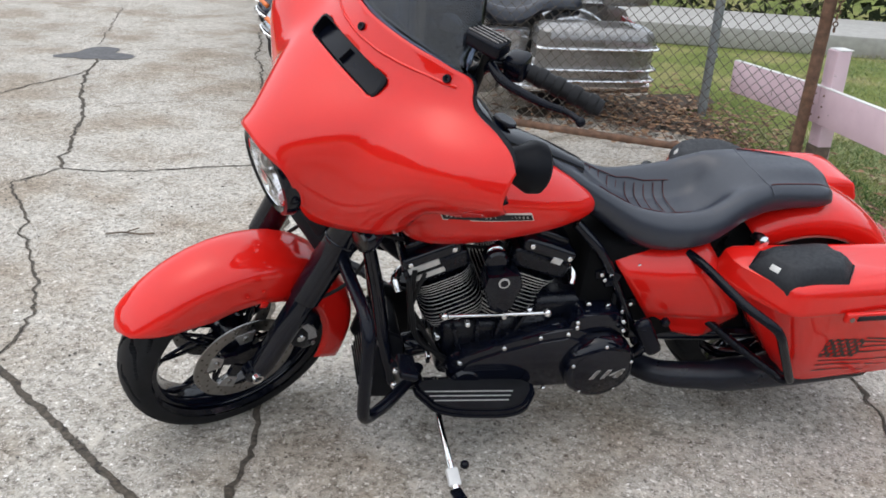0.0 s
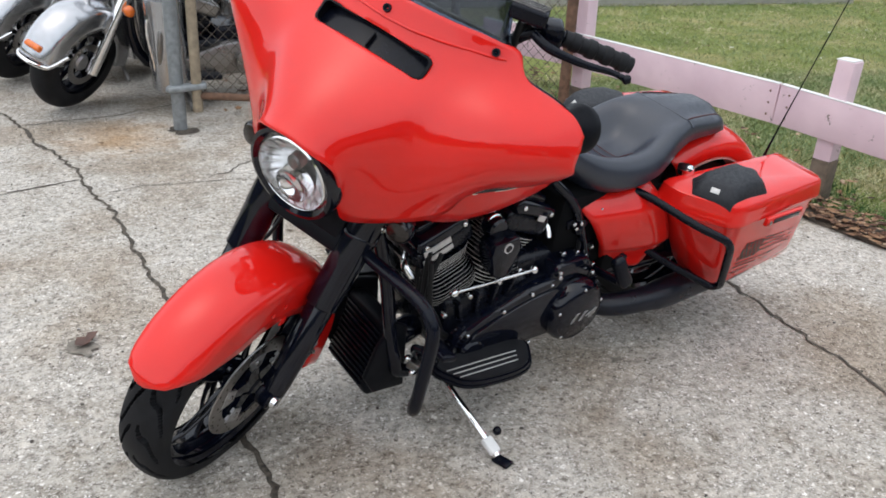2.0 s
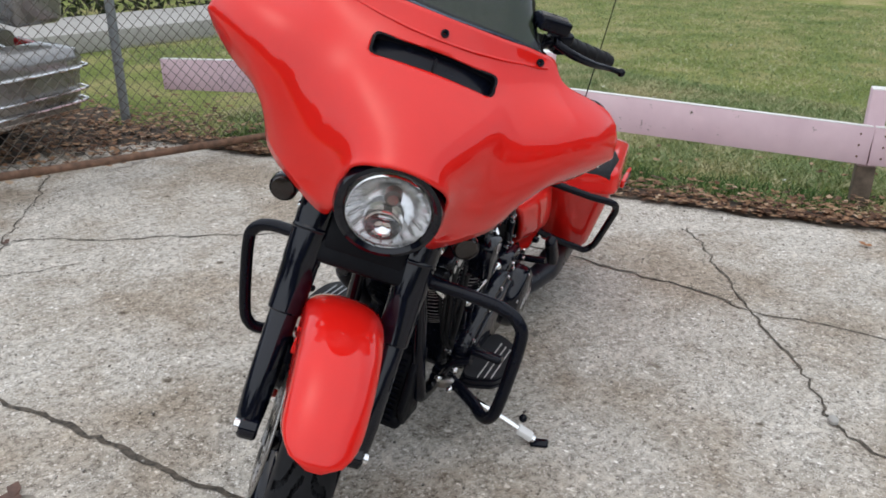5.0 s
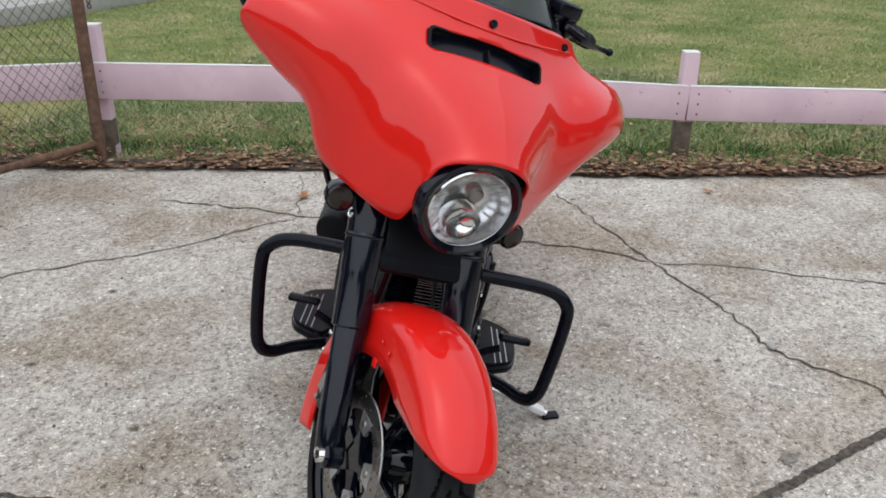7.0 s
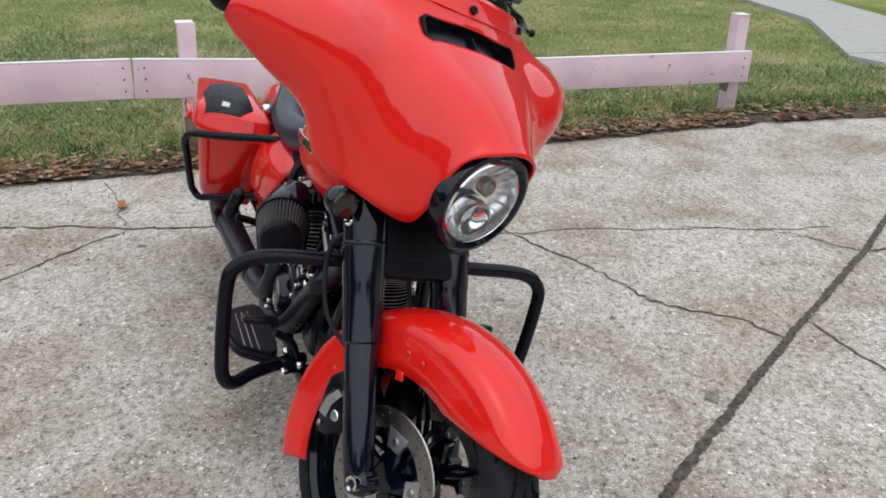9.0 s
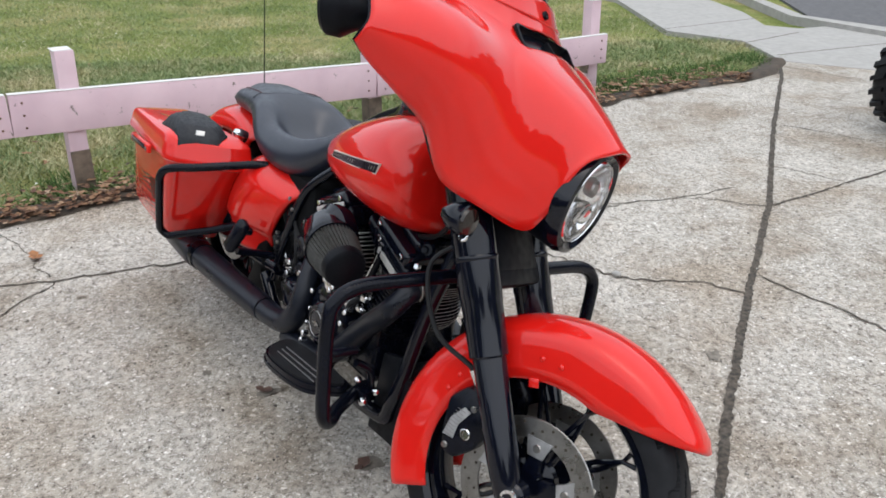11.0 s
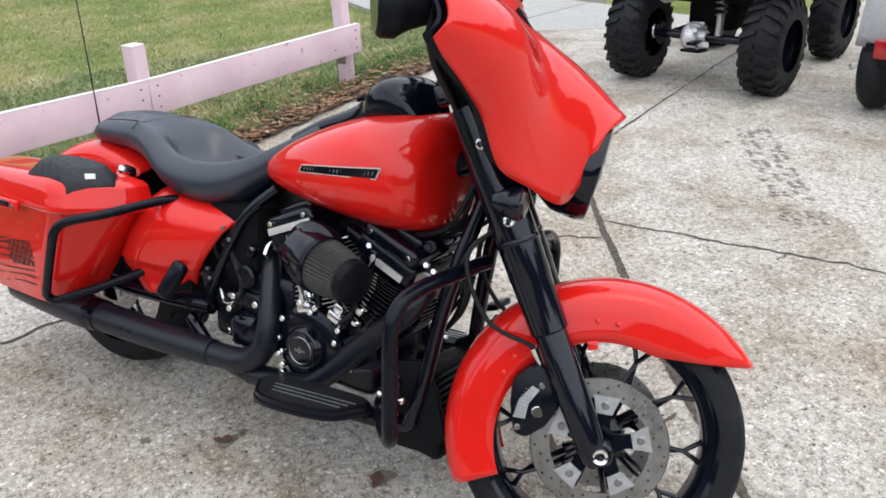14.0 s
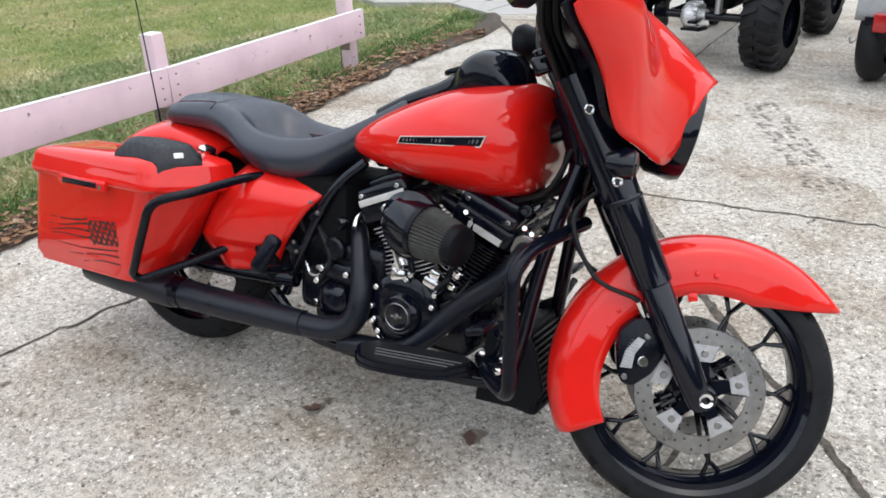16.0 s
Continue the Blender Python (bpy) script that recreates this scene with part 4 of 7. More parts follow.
# ---- fork ----
FD = Vector((-math.sin(radians(27.5)), 0, math.cos(radians(27.5))))
for s in SIDES:
    foot = Vector((FW[0] - 0.001, 0.132 * s, FW[2] - 0.026))
    leg = part("fork_leg", Geo().tube([foot + FD * d for d in (0.0, 0.015, 0.06, 0.10, 0.30, 0.305)], (0.020, 0.028, 0.032, 0.034, 0.035, 0.033), 24), BLACK, bike, "gloss black fork slider", STEER)
    part("fork_cover", Geo().tube([foot + FD * d for d in (0.30, 0.304, 0.42, 0.425, 0.62, 0.80)], (0.037, 0.041, 0.0435, 0.045, 0.046, 0.044), 24), BLACK, leg, "gloss black fork cover", STEER)
    part("cover_band", Geo().tube([foot + FD * d for d in (0.498, 0.501, 0.506, 0.509)], (0.0455, 0.0475, 0.0475, 0.046), 24), BLACK, leg, "", STEER)
    for d in (0.55, 0.717):
        c = foot + FD * d + Vector((0, 0.04 * s, 0))
        part("bolt", Geo().revolve([(0, 0.001), (0.004, 0.006), (0.007, 0.006), (0.009, 0.009), (0.006, 0.012), (0.0, 0.012)], c, (0, s, 0), 18), CHROME, leg, "chrome fork bolt", STEER)
    part("axle_lug", Geo().disc(tuple(Vector(FW) + Vector((0, 0.105 * s, 0))), (0, s, 0), 0.028, 0.045, 24, 0.006), BLACK, leg, "", STEER)
    part("axle_nut", Geo().revolve([(0, 0.001), (0.002, 0.009), (0.012, 0.009), (0.014, 0.016), (0, 0.018)], tuple(Vector(FW) + Vector((0, 0.148 * s, 0))), (0, s, 0), 20), CHROME, leg, "chrome axle end", STEER)
    # caliper behind the leg
    cy_ = 0.093 * s
    at_fw = lambda pts: [(FW[0] + x, FW[2] + z) for x, z in pts]
    cal = part("brake_caliper", Geo().prism(at_fw([(-0.185, 0.005), (-0.158, 0.0), (-0.118, 0.035), (-0.094, 0.082), (-0.102, 0.13), (-0.135, 0.165), (-0.172, 0.16), (-0.204, 0.125), (-0.203, 0.075), (-0.195, 0.035)]), cy_ - 0.032, cy_ + 0.032, 0.012), SATIN, bike, "black brake caliper", STEER)
    part("badge", Geo().prism(at_fw([(-0.192, 0.045), (-0.166, 0.045), (-0.163, 0.078), (-0.143, 0.112), (-0.160, 0.118), (-0.184, 0.085)]), cy_ + 0.031 * s, cy_ + 0.034 * s, 0), ALLOY, cal, "bare metal badge plate with fine hatching", STEER)
    for k in range(9):
        part("hatch_line", Geo().box((FW[0] - 0.179 + 0.003 * max(0, k - 3), cy_ + 0.0345 * s, FW[2] + 0.049 + 0.0075 * k), (0.022, 0.0008, 0.0012), (0, 12, 0), 0), STEEL, cal, "", STEER)
    for bx, bz, br in ((-0.142, 0.064, 0.0125), (-0.18, 0.024, 0.007), (-0.139, 0.122, 0.007)):
        part("bolt", Geo().disc((FW[0] + bx, cy_ + 0.03 * s, FW[2] + bz), (0, s, 0), br, 0.007, 16, 0.002), STEEL if br < 0.01 else CHROME, cal, "", STEER)
    for bx, bz in ((-0.116, 0.169), (-0.107, 0.141), (-0.080, 0.075)):
        part("stud", Geo().disc((FW[0] + bx, cy_ + 0.02 * s, FW[2] + bz), (0, s, 0), 0.010, 0.022, 12, 0.002), CHROME, cal, "", STEER)
    part("fender_bracket", Geo().box((FW[0] - 0.046, 0.092 * s, FW[2] + 0.218), (0.022, 0.005, 0.02), (0, -15, 0), 0.002), RED, fender, "", STEER)
    cc = (FW[0] - 0.165, cy_, FW[2] + 0.075)
    # brake hose with metal end
    hose = [(cc[0] + 0.02, cc[1] + 0.012 * s, cc[2] + 0.08), (cc[0] - 0.005, cc[1] + 0.03 * s, cc[2] + 0.125), (cc[0] - 0.11, 0.13 * s, cc[2] + 0.17), (cc[0] - 0.17, 0.125 * s, cc[2] + 0.30), (cc[0] - 0.08, 0.10 * s, cc[2] + 0.39)]
    part("brake_hose", Geo().tube(hose, 0.0055, 8, 8), HOSE, bike, "black brake hose", STEER)
    part("hose_end", Geo().tube(hose[:2], 0.009, 10), CHROME, bike, "chrome hose end", STEER)
for d, hgt in ((0.47, 0.06), (0.73, 0.05)):
    c = Vector((FW[0], 0, FW[2] - 0.03)) + FD * d
    part("fork_yoke", Geo().box(tuple(c), (0.07, 0.30, hgt), (0, -29, 0), 0.012), PLASTIC, bike, "black fork yoke", STEER)
c0 = Vector((FW[0] + 0.025, 0, FW[2] - 0.03)) + FD * 0.55
part("fork_shroud", Geo().box(tuple(c0), (0.03, 0.2, 0.13), (0, -29, 0), 0.012), PLASTIC, bike, "black shroud below the headlamp", STEER)

# ---- fairing ----
# the left half as ribs from the top edge down to the lower lip, from the middle out to the wing tip
RIBS = []


def rib(*pts):
    RIBS.append(catmull(pts, 6))


rib((1.292, 0.000, 1.238), (1.320, 0.000, 1.186), (1.364, 0.000, 1.136), (1.414, 0.000, 1.105), (1.462, 0.000, 1.076), (1.528, 0.000, 1.028), (1.576, 0.000, 0.980))
rib((1.285, 0.060, 1.237), (1.314, 0.060, 1.185), (1.358, 0.061, 1.135), (1.409, 0.061, 1.104), (1.457, 0.061, 1.073), (1.523, 0.059, 1.023), (1.570, 0.058, 0.970))
rib((1.273, 0.113, 1.235), (1.303, 0.115, 1.183), (1.345, 0.116, 1.134), (1.399, 0.119, 1.100), (1.449, 0.122, 1.062), (1.504, 0.122, 1.007), (1.534, 0.113, 0.929))
rib((1.260, 0.153, 1.233), (1.288, 0.156, 1.180), (1.329, 0.160, 1.135), (1.383, 0.165, 1.099), (1.433, 0.164, 1.055), (1.489, 0.148, 0.955), (1.496, 0.113, 0.819))
rib((1.245, 0.191, 1.232), (1.273, 0.195, 1.175), (1.314, 0.199, 1.136), (1.362, 0.202, 1.095), (1.412, 0.198, 1.033), (1.450, 0.183, 0.915), (1.462, 0.130, 0.774))
rib((1.223, 0.236, 1.226), (1.253, 0.241, 1.174), (1.297, 0.245, 1.143), (1.349, 0.249, 1.107), (1.395, 0.252, 1.036), (1.408, 0.245, 0.916), (1.400, 0.221, 0.801))
rib((1.199, 0.277, 1.217), (1.232, 0.284, 1.174), (1.282, 0.290, 1.149), (1.339, 0.296, 1.119), (1.382, 0.309, 1.048), (1.377, 0.312, 0.936), (1.338, 0.288, 0.833))
rib((1.212, 0.316, 1.177), (1.238, 0.324, 1.164), (1.280, 0.331, 1.147), (1.333, 0.341, 1.120), (1.367, 0.357, 1.065), (1.356, 0.358, 0.988), (1.298, 0.333, 0.919))
rib((1.203, 0.391, 1.163), (1.226, 0.391, 1.158), (1.259, 0.396, 1.145), (1.301, 0.405, 1.122), (1.325, 0.417, 1.075), (1.313, 0.423, 1.017), (1.266, 0.414, 0.968))
rib((1.205, 0.447, 1.152), (1.221, 0.449, 1.147), (1.243, 0.453, 1.136), (1.269, 0.459, 1.114), (1.281, 0.468, 1.077), (1.271, 0.476, 1.042), (1.234, 0.470, 1.005))
rib((1.210, 0.483, 1.127), (1.218, 0.486, 1.119), (1.227, 0.492, 1.106), (1.236, 0.496, 1.088), (1.240, 0.499, 1.071), (1.237, 0.503, 1.052), (1.218, 0.495, 1.030))


def fairing_rows(push=0.0):
    """Both halves as one fair skin: the ribs joined smoothly and ironed between their edges."""
    half = np.array(RIBS)
    full = np.concatenate([(half * np.array([1, -1, 1]))[:0:-1], half])
    skin_ = np.stack([catmull(full[:, j], 5) for j in range(full.shape[1])], 1)
    for _ in range(30):
        inner = 0.25 * (skin_[:-2, 1:-1] + skin_[2:, 1:-1] + skin_[1:-1, :-2] + skin_[1:-1, 2:])
        skin_[1:-1, 1:-1] += 0.6 * (inner - skin_[1:-1, 1:-1])
    skin_[..., 0] -= push
    return skin_


rows = FAIRING_SKIN = fairing_rows()
fairing = part("fairing", Geo().grid(rows), RED, bike, "orange-red batwing fairing", STEER, 50)
skin(fairing, 0.006)
VC = (1.353, 1.143)


def slot(hw, hh, d0, d1, n=10, tilt=-40):
    """A rounded slot lying across the fairing, drawn out along its normal."""
    prof, rc = [], 0.55 * hh
    for k in range(4):
        for i in range(n):
            a = math.pi / 2 * (k + i / (n - 1))
            cx = (hw - rc) * (1 if k in (0, 3) else -1)
            cz = (hh - rc) * (1 if k < 2 else -1)
            prof.append((cx + rc * math.cos(a), cz + rc * math.sin(a)))
    t = radians(tilt)
    nx, nz = math.cos(t), -math.sin(t)
    ux, uz = -nz, nx
    rings = []
    for d in (d0, d1):
        rings.append([(VC[0] + nx * d + ux * v - abs(u) ** 2 * 0.55, u, VC[1] + nz * d + uz * v + abs(u) ** 2 * 0.1) for u, v in prof])
    return rings


carve_bm = Geo().loft(slot(0.143, 0.027, -0.05, 0.05))
bpy.context.view_layer.update()
me = bpy.data.meshes.new_from_object(fairing.evaluated_get(bpy.context.evaluated_depsgraph_get()))
fairing.modifiers.clear()
fairing.data = me
carve(fairing, carve_bm.moved(STEER))
vent = Geo()
outer, inner = slot(0.146, 0.029, -0.004, -0.010), slot(0.140, 0.0245, -0.003, -0.042)
vent.grid([outer[1], outer[0], inner[0], inner[1]], True)
vent.grid([inner[1], [(x, y * 0.9, z) for x, y, z in inner[1]]], True)
vent.add(inner[1], [tuple(range(len(inner[1])))])
ventpart = part("vent", vent, PLASTIC, bike, "black air vent in the fairing", STEER)
part("vent_vane", Geo().box((VC[0] - 0.022, 0.0, VC[1] - 0.018), (0.036, 0.004, 0.05), (0, 40, 0), 0.001), PLASTIC, ventpart, "", STEER)
def on_fairing(y, z):
    """The place on the outer skin at that distance from the middle and height, just proud of it."""
    near = min((q for r in FAIRING_SKIN[::2] for q in r), key=lambda q: abs(q[1] - y) + abs(q[2] - z))
    row = FAIRING_SKIN[int(np.argmin([abs(r[0][1] - y) for r in FAIRING_SKIN]))]
    zs, xs_ = [q[2] for q in row][::-1], [q[0] for q in row][::-1]
    return (float(np.interp(z, zs, xs_)) + 0.001 if zs[0] < z < zs[-1] else near[0], y, z)


# trim line under the windscreen and its screws
part("screen_trim", Geo().tube([on_fairing(y, 1.191 + 0.1 * y * y) for y in np.linspace(-0.262, 0.262, 25)], 0.0032, 8), RED, fairing, "raised painted edge under the windscreen", STEER)
for y in (0.0, 0.238, -0.238):
    part("screen_screw", Geo().revolve([(0, 0.001), (0.003, 0.004), (0.006, 0.006), (0.006, 0.009), (0, 0.010)], on_fairing(y, 1.206), (0.85, y, 0.5), 14), SATIN, bike, "black windscreen screw", STEER)
# windscreen
rows = []
for i in range(15):
    u = -1 + 2 * i / 14
    y = 0.262 * u
    x0 = 1.304 - 0.092 * u * u
    h = 0.21 * (1 - abs(u) ** 3.2)
    row = []
    for j in range(9):
        v = j / 8
        row.append((x0 - 0.012 - v * h * 0.75 - 0.03 * v * v, y * (1 - 0.12 * v), 1.222 + h * v))
    rows.append(row)
skin(part("windscreen", Geo().grid(rows), SMOKE, bike, "dark smoked plastic windscreen", STEER), 0.004)
# inner fairing and dashboard behind the skin
rows = fairing_rows(0.022)
inner_rows = [[(q[0], q[1] * 0.955, 1.07 + (q[2] - 1.07) * 0.94) for q in r] for r in rows]
skin(part("inner_fairing", Geo().grid(inner_rows), SATIN, bike, "matte black inner fairing", STEER), 0.012)
part("gauge_panel", Geo().box((1.235, 0, 1.12), (0.07, 0.42, 0.15), (0, -35, 0), 0.03, 4), PLASTIC, bike, "black gauge panel behind the windscreen", STEER)

# headlamp
HC = Vector((1.516, 0, 0.861))
HA = Vector((0.987, 0, -0.158)).normalized()
lamp = part("headlamp", Geo().revolve([(-0.11, 0.08), (-0.06, 0.114), (0.0, 0.121), (0.018, 0.115), (0.021, 0.106), (0.014, 0.096), (-0.005, 0.094)], tuple(HC), tuple(HA), 56), BLACK, bike, "round headlamp in a black ring", STEER)
part("bezel", Geo().revolve([(0.0, 0.0945), (0.014, 0.0945), (0.017, 0.0915), (0.012, 0.0885), (0.0, 0.0885)], tuple(HC), tuple(HA), 56, closed=True), CHROME, lamp, "chrome bezel", STEER)
part("reflector", Geo().revolve([(-0.055, 0.001), (-0.053, 0.03), (-0.04, 0.06), (-0.018, 0.08), (0.002, 0.09)], tuple(HC), tuple(HA), 48), LAMPREF, lamp, "faceted chrome reflector", STEER)
facets = Geo()
for i in range(22):
    a = 2 * math.pi * i / 22
    e = Vector((0, math.cos(a), 0)) + HA.cross(Vector((0, 1, 0))) * math.sin(a)
    p0, p1 = HC + e * 0.05 - HA * 0.043, HC + e * 0.085 - HA * 0.004
    facets.tube([p0, p1], (0.0012, 0.002), 5)
part("facet", facets, CHROME, lamp, "reflector flutes", STEER)
part("projector", Geo().revolve([(-0.05, 0.04), (-0.01, 0.042), (-0.004, 0.038), (-0.012, 0.03), (-0.02, 0.001)], tuple(HC - Vector((0, 0, 0.038))), tuple(HA), 32), CHROME, lamp, "lower lens of the lamp", STEER)
part("bulb_cap", Geo().revolve([(-0.03, 0.018), (-0.002, 0.018), (0.004, 0.012), (0.004, 0.001)], tuple(HC + Vector((0, 0, 0.03))), tuple(HA), 20), STEEL, lamp, "", STEER)
part("lens", Geo().revolve([(0.004, 0.0915), (0.016, 0.09), (0.024, 0.06), (0.028, 0.03), (0.029, 0.0005)], tuple(HC), tuple(HA), 48), CLEAR, lamp, "clear glass lens", STEER).visible_shadow = False
# turn signals on the fork
for s in SIDES:
    c = (1.372, 0.222 * s, 0.768)
    sig = part("turn_signal", Geo().revolve([(-0.045, 0.001), (-0.042, 0.014), (-0.02, 0.028), (0.0, 0.034), (0.016, 0.033), (0.018, 0.03)], c, (1, 0.12 * s, 0.0), 28), BLACK, bike, "black bullet turn signal", STEER)
    part("signal_lens", Geo().revolve([(0.014, 0.031), (0.024, 0.026), (0.028, 0.012), (0.029, 0.0005)], c, (1, 0.12 * s, 0), 28), AMBER, sig, "smoked amber lens", STEER)
    part("stalk", Geo().tube([(c[0] - 0.02, c[1] - 0.01 * s, c[2]), (c[0] - 0.03, 0.165 * s, c[2] - 0.01)], 0.010, 10), BLACK, sig, "", STEER)
# mirrors on the ends of the fairing
for s in SIDES:
    c = Vector((1.147, 0.43 * s, 1.09))
    mir = part("mirror", Geo().revolve([(-0.05, 0.001), (-0.05, 0.05), (-0.044, 0.056), (-0.02, 0.058), (-0.006, 0.05), (0.01, 0.042), (0.04, 0.034), (0.05, 0.001)], tuple(c), (0.9, -0.35 * s, 0.15), 32), PLASTIC, bike, "black round mirror housing at the fairing edge", STEER)
    part("mirror_glass", Geo().disc(tuple(c - Vector((0.9, -0.35 * s, 0.15)).normalized() * 0.052), (0.9, -0.35 * s, 0.15), 0.048, 0.003, 32), BLACK, mir, "dark mirror glass", STEER)

# ---- handlebar ----
bar = part("handlebar", Geo().tube([(1.17, 0.0, 1.10), (1.17, 0.10, 1.10), (1.155, 0.19, 1.155), (1.12, 0.26, 1.235), (1.06, 0.35, 1.238), (1.01, 0.43, 1.227)], 0.0145, 14, 8).tube([(1.17, 0.0, 1.10), (1.17, -0.10, 1.10), (1.155, -0.19, 1.155), (1.12, -0.26, 1.235), (1.06, -0.35, 1.238), (1.01, -0.43, 1.227)], 0.0145, 14, 8), SATIN, bike, "black handlebar", STEER)
for s in SIDES:
    g0, g1 = Vector((1.083, 0.318 * s, 1.240)), Vector((1.000, 0.452 * s, 1.223))
    way = (g1 - g0).normalized()
    prof = []
    L = (g1 - g0).length
    for i in range(49):
        d = L * i / 48
        prof.append((d, 0.0195 + 0.0022 * (1 if (i // 6) % 2 else -0.4)))
    prof = [(0, 0.001)] + prof + [(L + 0.012, 0.0185), (L + 0.015, 0.001)]
    part("grip", Geo().revolve(prof, tuple(g0), tuple(way), 24), RUBBER, bar, "ribbed black rubber grip", STEER)
    part("switch_box", Geo().box(tuple(g0 - way * 0.03), (0.05, 0.06, 0.055), (0, 10 * s, -60 * s), 0.012, 3), SATIN, bar, "black switch housing", STEER)
    part("reservoir", Geo().box(tuple(g0 - way * 0.085 + Vector((0.025, 0, 0.035))), (0.055, 0.085, 0.035), (0, 0, 20 * s), 0.008, 3), SATIN, bar, "black lever reservoir", STEER)
    for k in range(4):
        part("reservoir_rib", Geo().box(tuple(g0 - way * 0.085 + Vector((0.008 + k * 0.011, 0, 0.0535))), (0.003, 0.075, 0.003), (0, 0, 20 * s), 0.001), STEEL, bar, "", STEER)
    p = [g0 - way * 0.06 + Vector((0.04, 0.005 * s, 0.0)), g0 - way * 0.01 + Vector((0.065, 0.012 * s, -0.006)), g0 + way * 0.07 + Vector((0.068, 0.014 * s, -0.008)), g0 + way * 0.135 + Vector((0.062, 0.012 * s, -0.004)), g0 + way * 0.17 + Vector((0.075, 0.02 * s, 0.0))]
    part("lever", Geo().tube(p, (0.010, 0.011, 0.009, 0.007, 0.007), 10, 6).ball(tuple(p[-1]), 0.011, 12), SATIN, bar, "black control lever", STEER)
    for k in range(3):
        part("bar_hose", Geo().tube([tuple(g0 - way * (0.1 - 0.02 * k)), (1.155 + 0.012 * k, (0.23 - 0.03 * k) * s, 1.14), (1.165 + 0.018 * k, (0.17 - 0.025 * k) * s, 1.04), (1.215 + 0.02 * k, (0.10 - 0.01 * k) * s, 0.95), (1.27, 0.05 * s, 0.84)], (0.010, 0.008, 0.011)[k], 10, 8), (HOSE, PLASTIC, HOSE)[k], bar, "black cable", STEER)


part("ignition_switch", Geo().box((1.185, 0, 0.985), (0.07, 0.05, 0.045), (0, -25, 0), 0.010, 3).disc((1.175, 0, 1.0), (-0.42, 0, 0.91), 0.024, 0.02, 24, 0.005), BLACK, bar, "black ignition switch on the fork yoke", STEER)
part("bar_clamp", Geo().box((1.178, 0, 1.07), (0.05, 0.16, 0.06), (0, -25, 0), 0.014, 3), SATIN, bar, "black handlebar clamp", STEER)

# ---- tank and console ----
def oval(x, hw, zt, zb, p=2.6, n=40, shift=0.0):
    out = []
    zc, hz = (zt + zb) / 2, (zt - zb) / 2
    for i in range(n):
        a = 2 * math.pi * i / n
        c, s = math.cos(a), math.sin(a)
        out.append((x, hw * math.copysign(abs(c) ** (2 / p), c), zc + hz * math.copysign(abs(s) ** (2 / p), s)))
    return out


def lofted(sections, p=2.6, k=5, n=40):
    dense = catmull([(*s, 0)[:4] for s in sections], k)
    return Geo().loft([oval(x, hw, zt, zb, p, n) for x, hw, zt, zb in dense])


part("fuel_tank", lofted([(0.655, 0.03, 0.762, 0.735), (0.665, 0.075, 0.775, 0.715), (0.70, 0.115, 0.80, 0.70), (0.78, 0.16, 0.845, 0.683), (0.88, 0.192, 0.888, 0.668), (0.98, 0.210, 0.92, 0.657), (1.07, 0.214, 0.938, 0.652), (1.13, 0.208, 0.938, 0.655), (1.175, 0.192, 0.922, 0.668), (1.20, 0.165, 0.895, 0.695), (1.21, 0.10, 0.86, 0.74)], 2.35), RED, bike, "orange-red fuel tank", None, 60)
console = part("tank_console", Geo().loft([oval(x, hw, zt, zb, 3.2, 28) for x, hw, zt, zb in catmull([(0.70, 0.03, 0.835, 0.79), (0.80, 0.042, 0.885, 0.83), (0.90, 0.055, 0.925, 0.86), (0.955, 0.065, 0.96, 0.88), (0.985, 0.085, 0.992, 0.89), (1.03, 0.095, 1.012, 0.90), (1.08, 0.092, 1.006, 0.89), (1.12, 0.075, 0.965, 0.87), (1.14, 0.05, 0.93, 0.86)], 4)]), BLACK, bike, "gloss black tank console")
part("fuel_cap", Geo().disc((0.93, -0.0, 0.945), (-0.35, 0, 1), 0.032, 0.014, 28, 0.004), SATIN, console)
for s in SIDES:
    # badge: plain dark bar with bright edges
    pts = [(0.885, 0.1985, 0.7905), (1.005, 0.2115, 0.803), (1.122, 0.2095, 0.814)]
    bd = None
    for h0, h1, lift, mat, nm in ((-0.0122, 0.0122, 0.002, PALE_EDGE, "tank_badge"), (-0.0098, 0.0098, 0.0028, BLACK, "badge_field")):
        rows = []
        for (x, y, z) in catmull(pts, 6):
            w = 0.74 + 0.42 * (x - 0.885) / 0.237
            x = x if nm == "tank_badge" else 1.004 + (x - 1.004) * 0.978
            a = 0.45 * h1 * w
            rows.append([(x - a, s * (y + lift - 0.012), z + h0 * w), (x - a, s * (y + lift), z + h0 * w), (x + a, s * (y + lift), z + h1 * w), (x + a, s * (y + lift - 0.012), z + h1 * w)])
        ob = part(nm, Geo().grid(rows, True, False, True), mat, bd or bike, "chrome-edged black tank badge" if bd is None else "")
        bd = bd or ob
    for i in range(20):
        u = (i + 0.5) / 20
        x = 0.895 + 0.218 * u
        y, z = np.interp(x, [q[0] for q in pts], [q[1] for q in pts]), np.interp(x, [q[0] for q in pts], [q[2] for q in pts])
        part("badge_bar", Geo().box((x, s * (y + 0.0029), z), (0.0045, 0.001, 0.0068 + 0.003 * u), (0, 24, 0), 0), STEEL, bd)

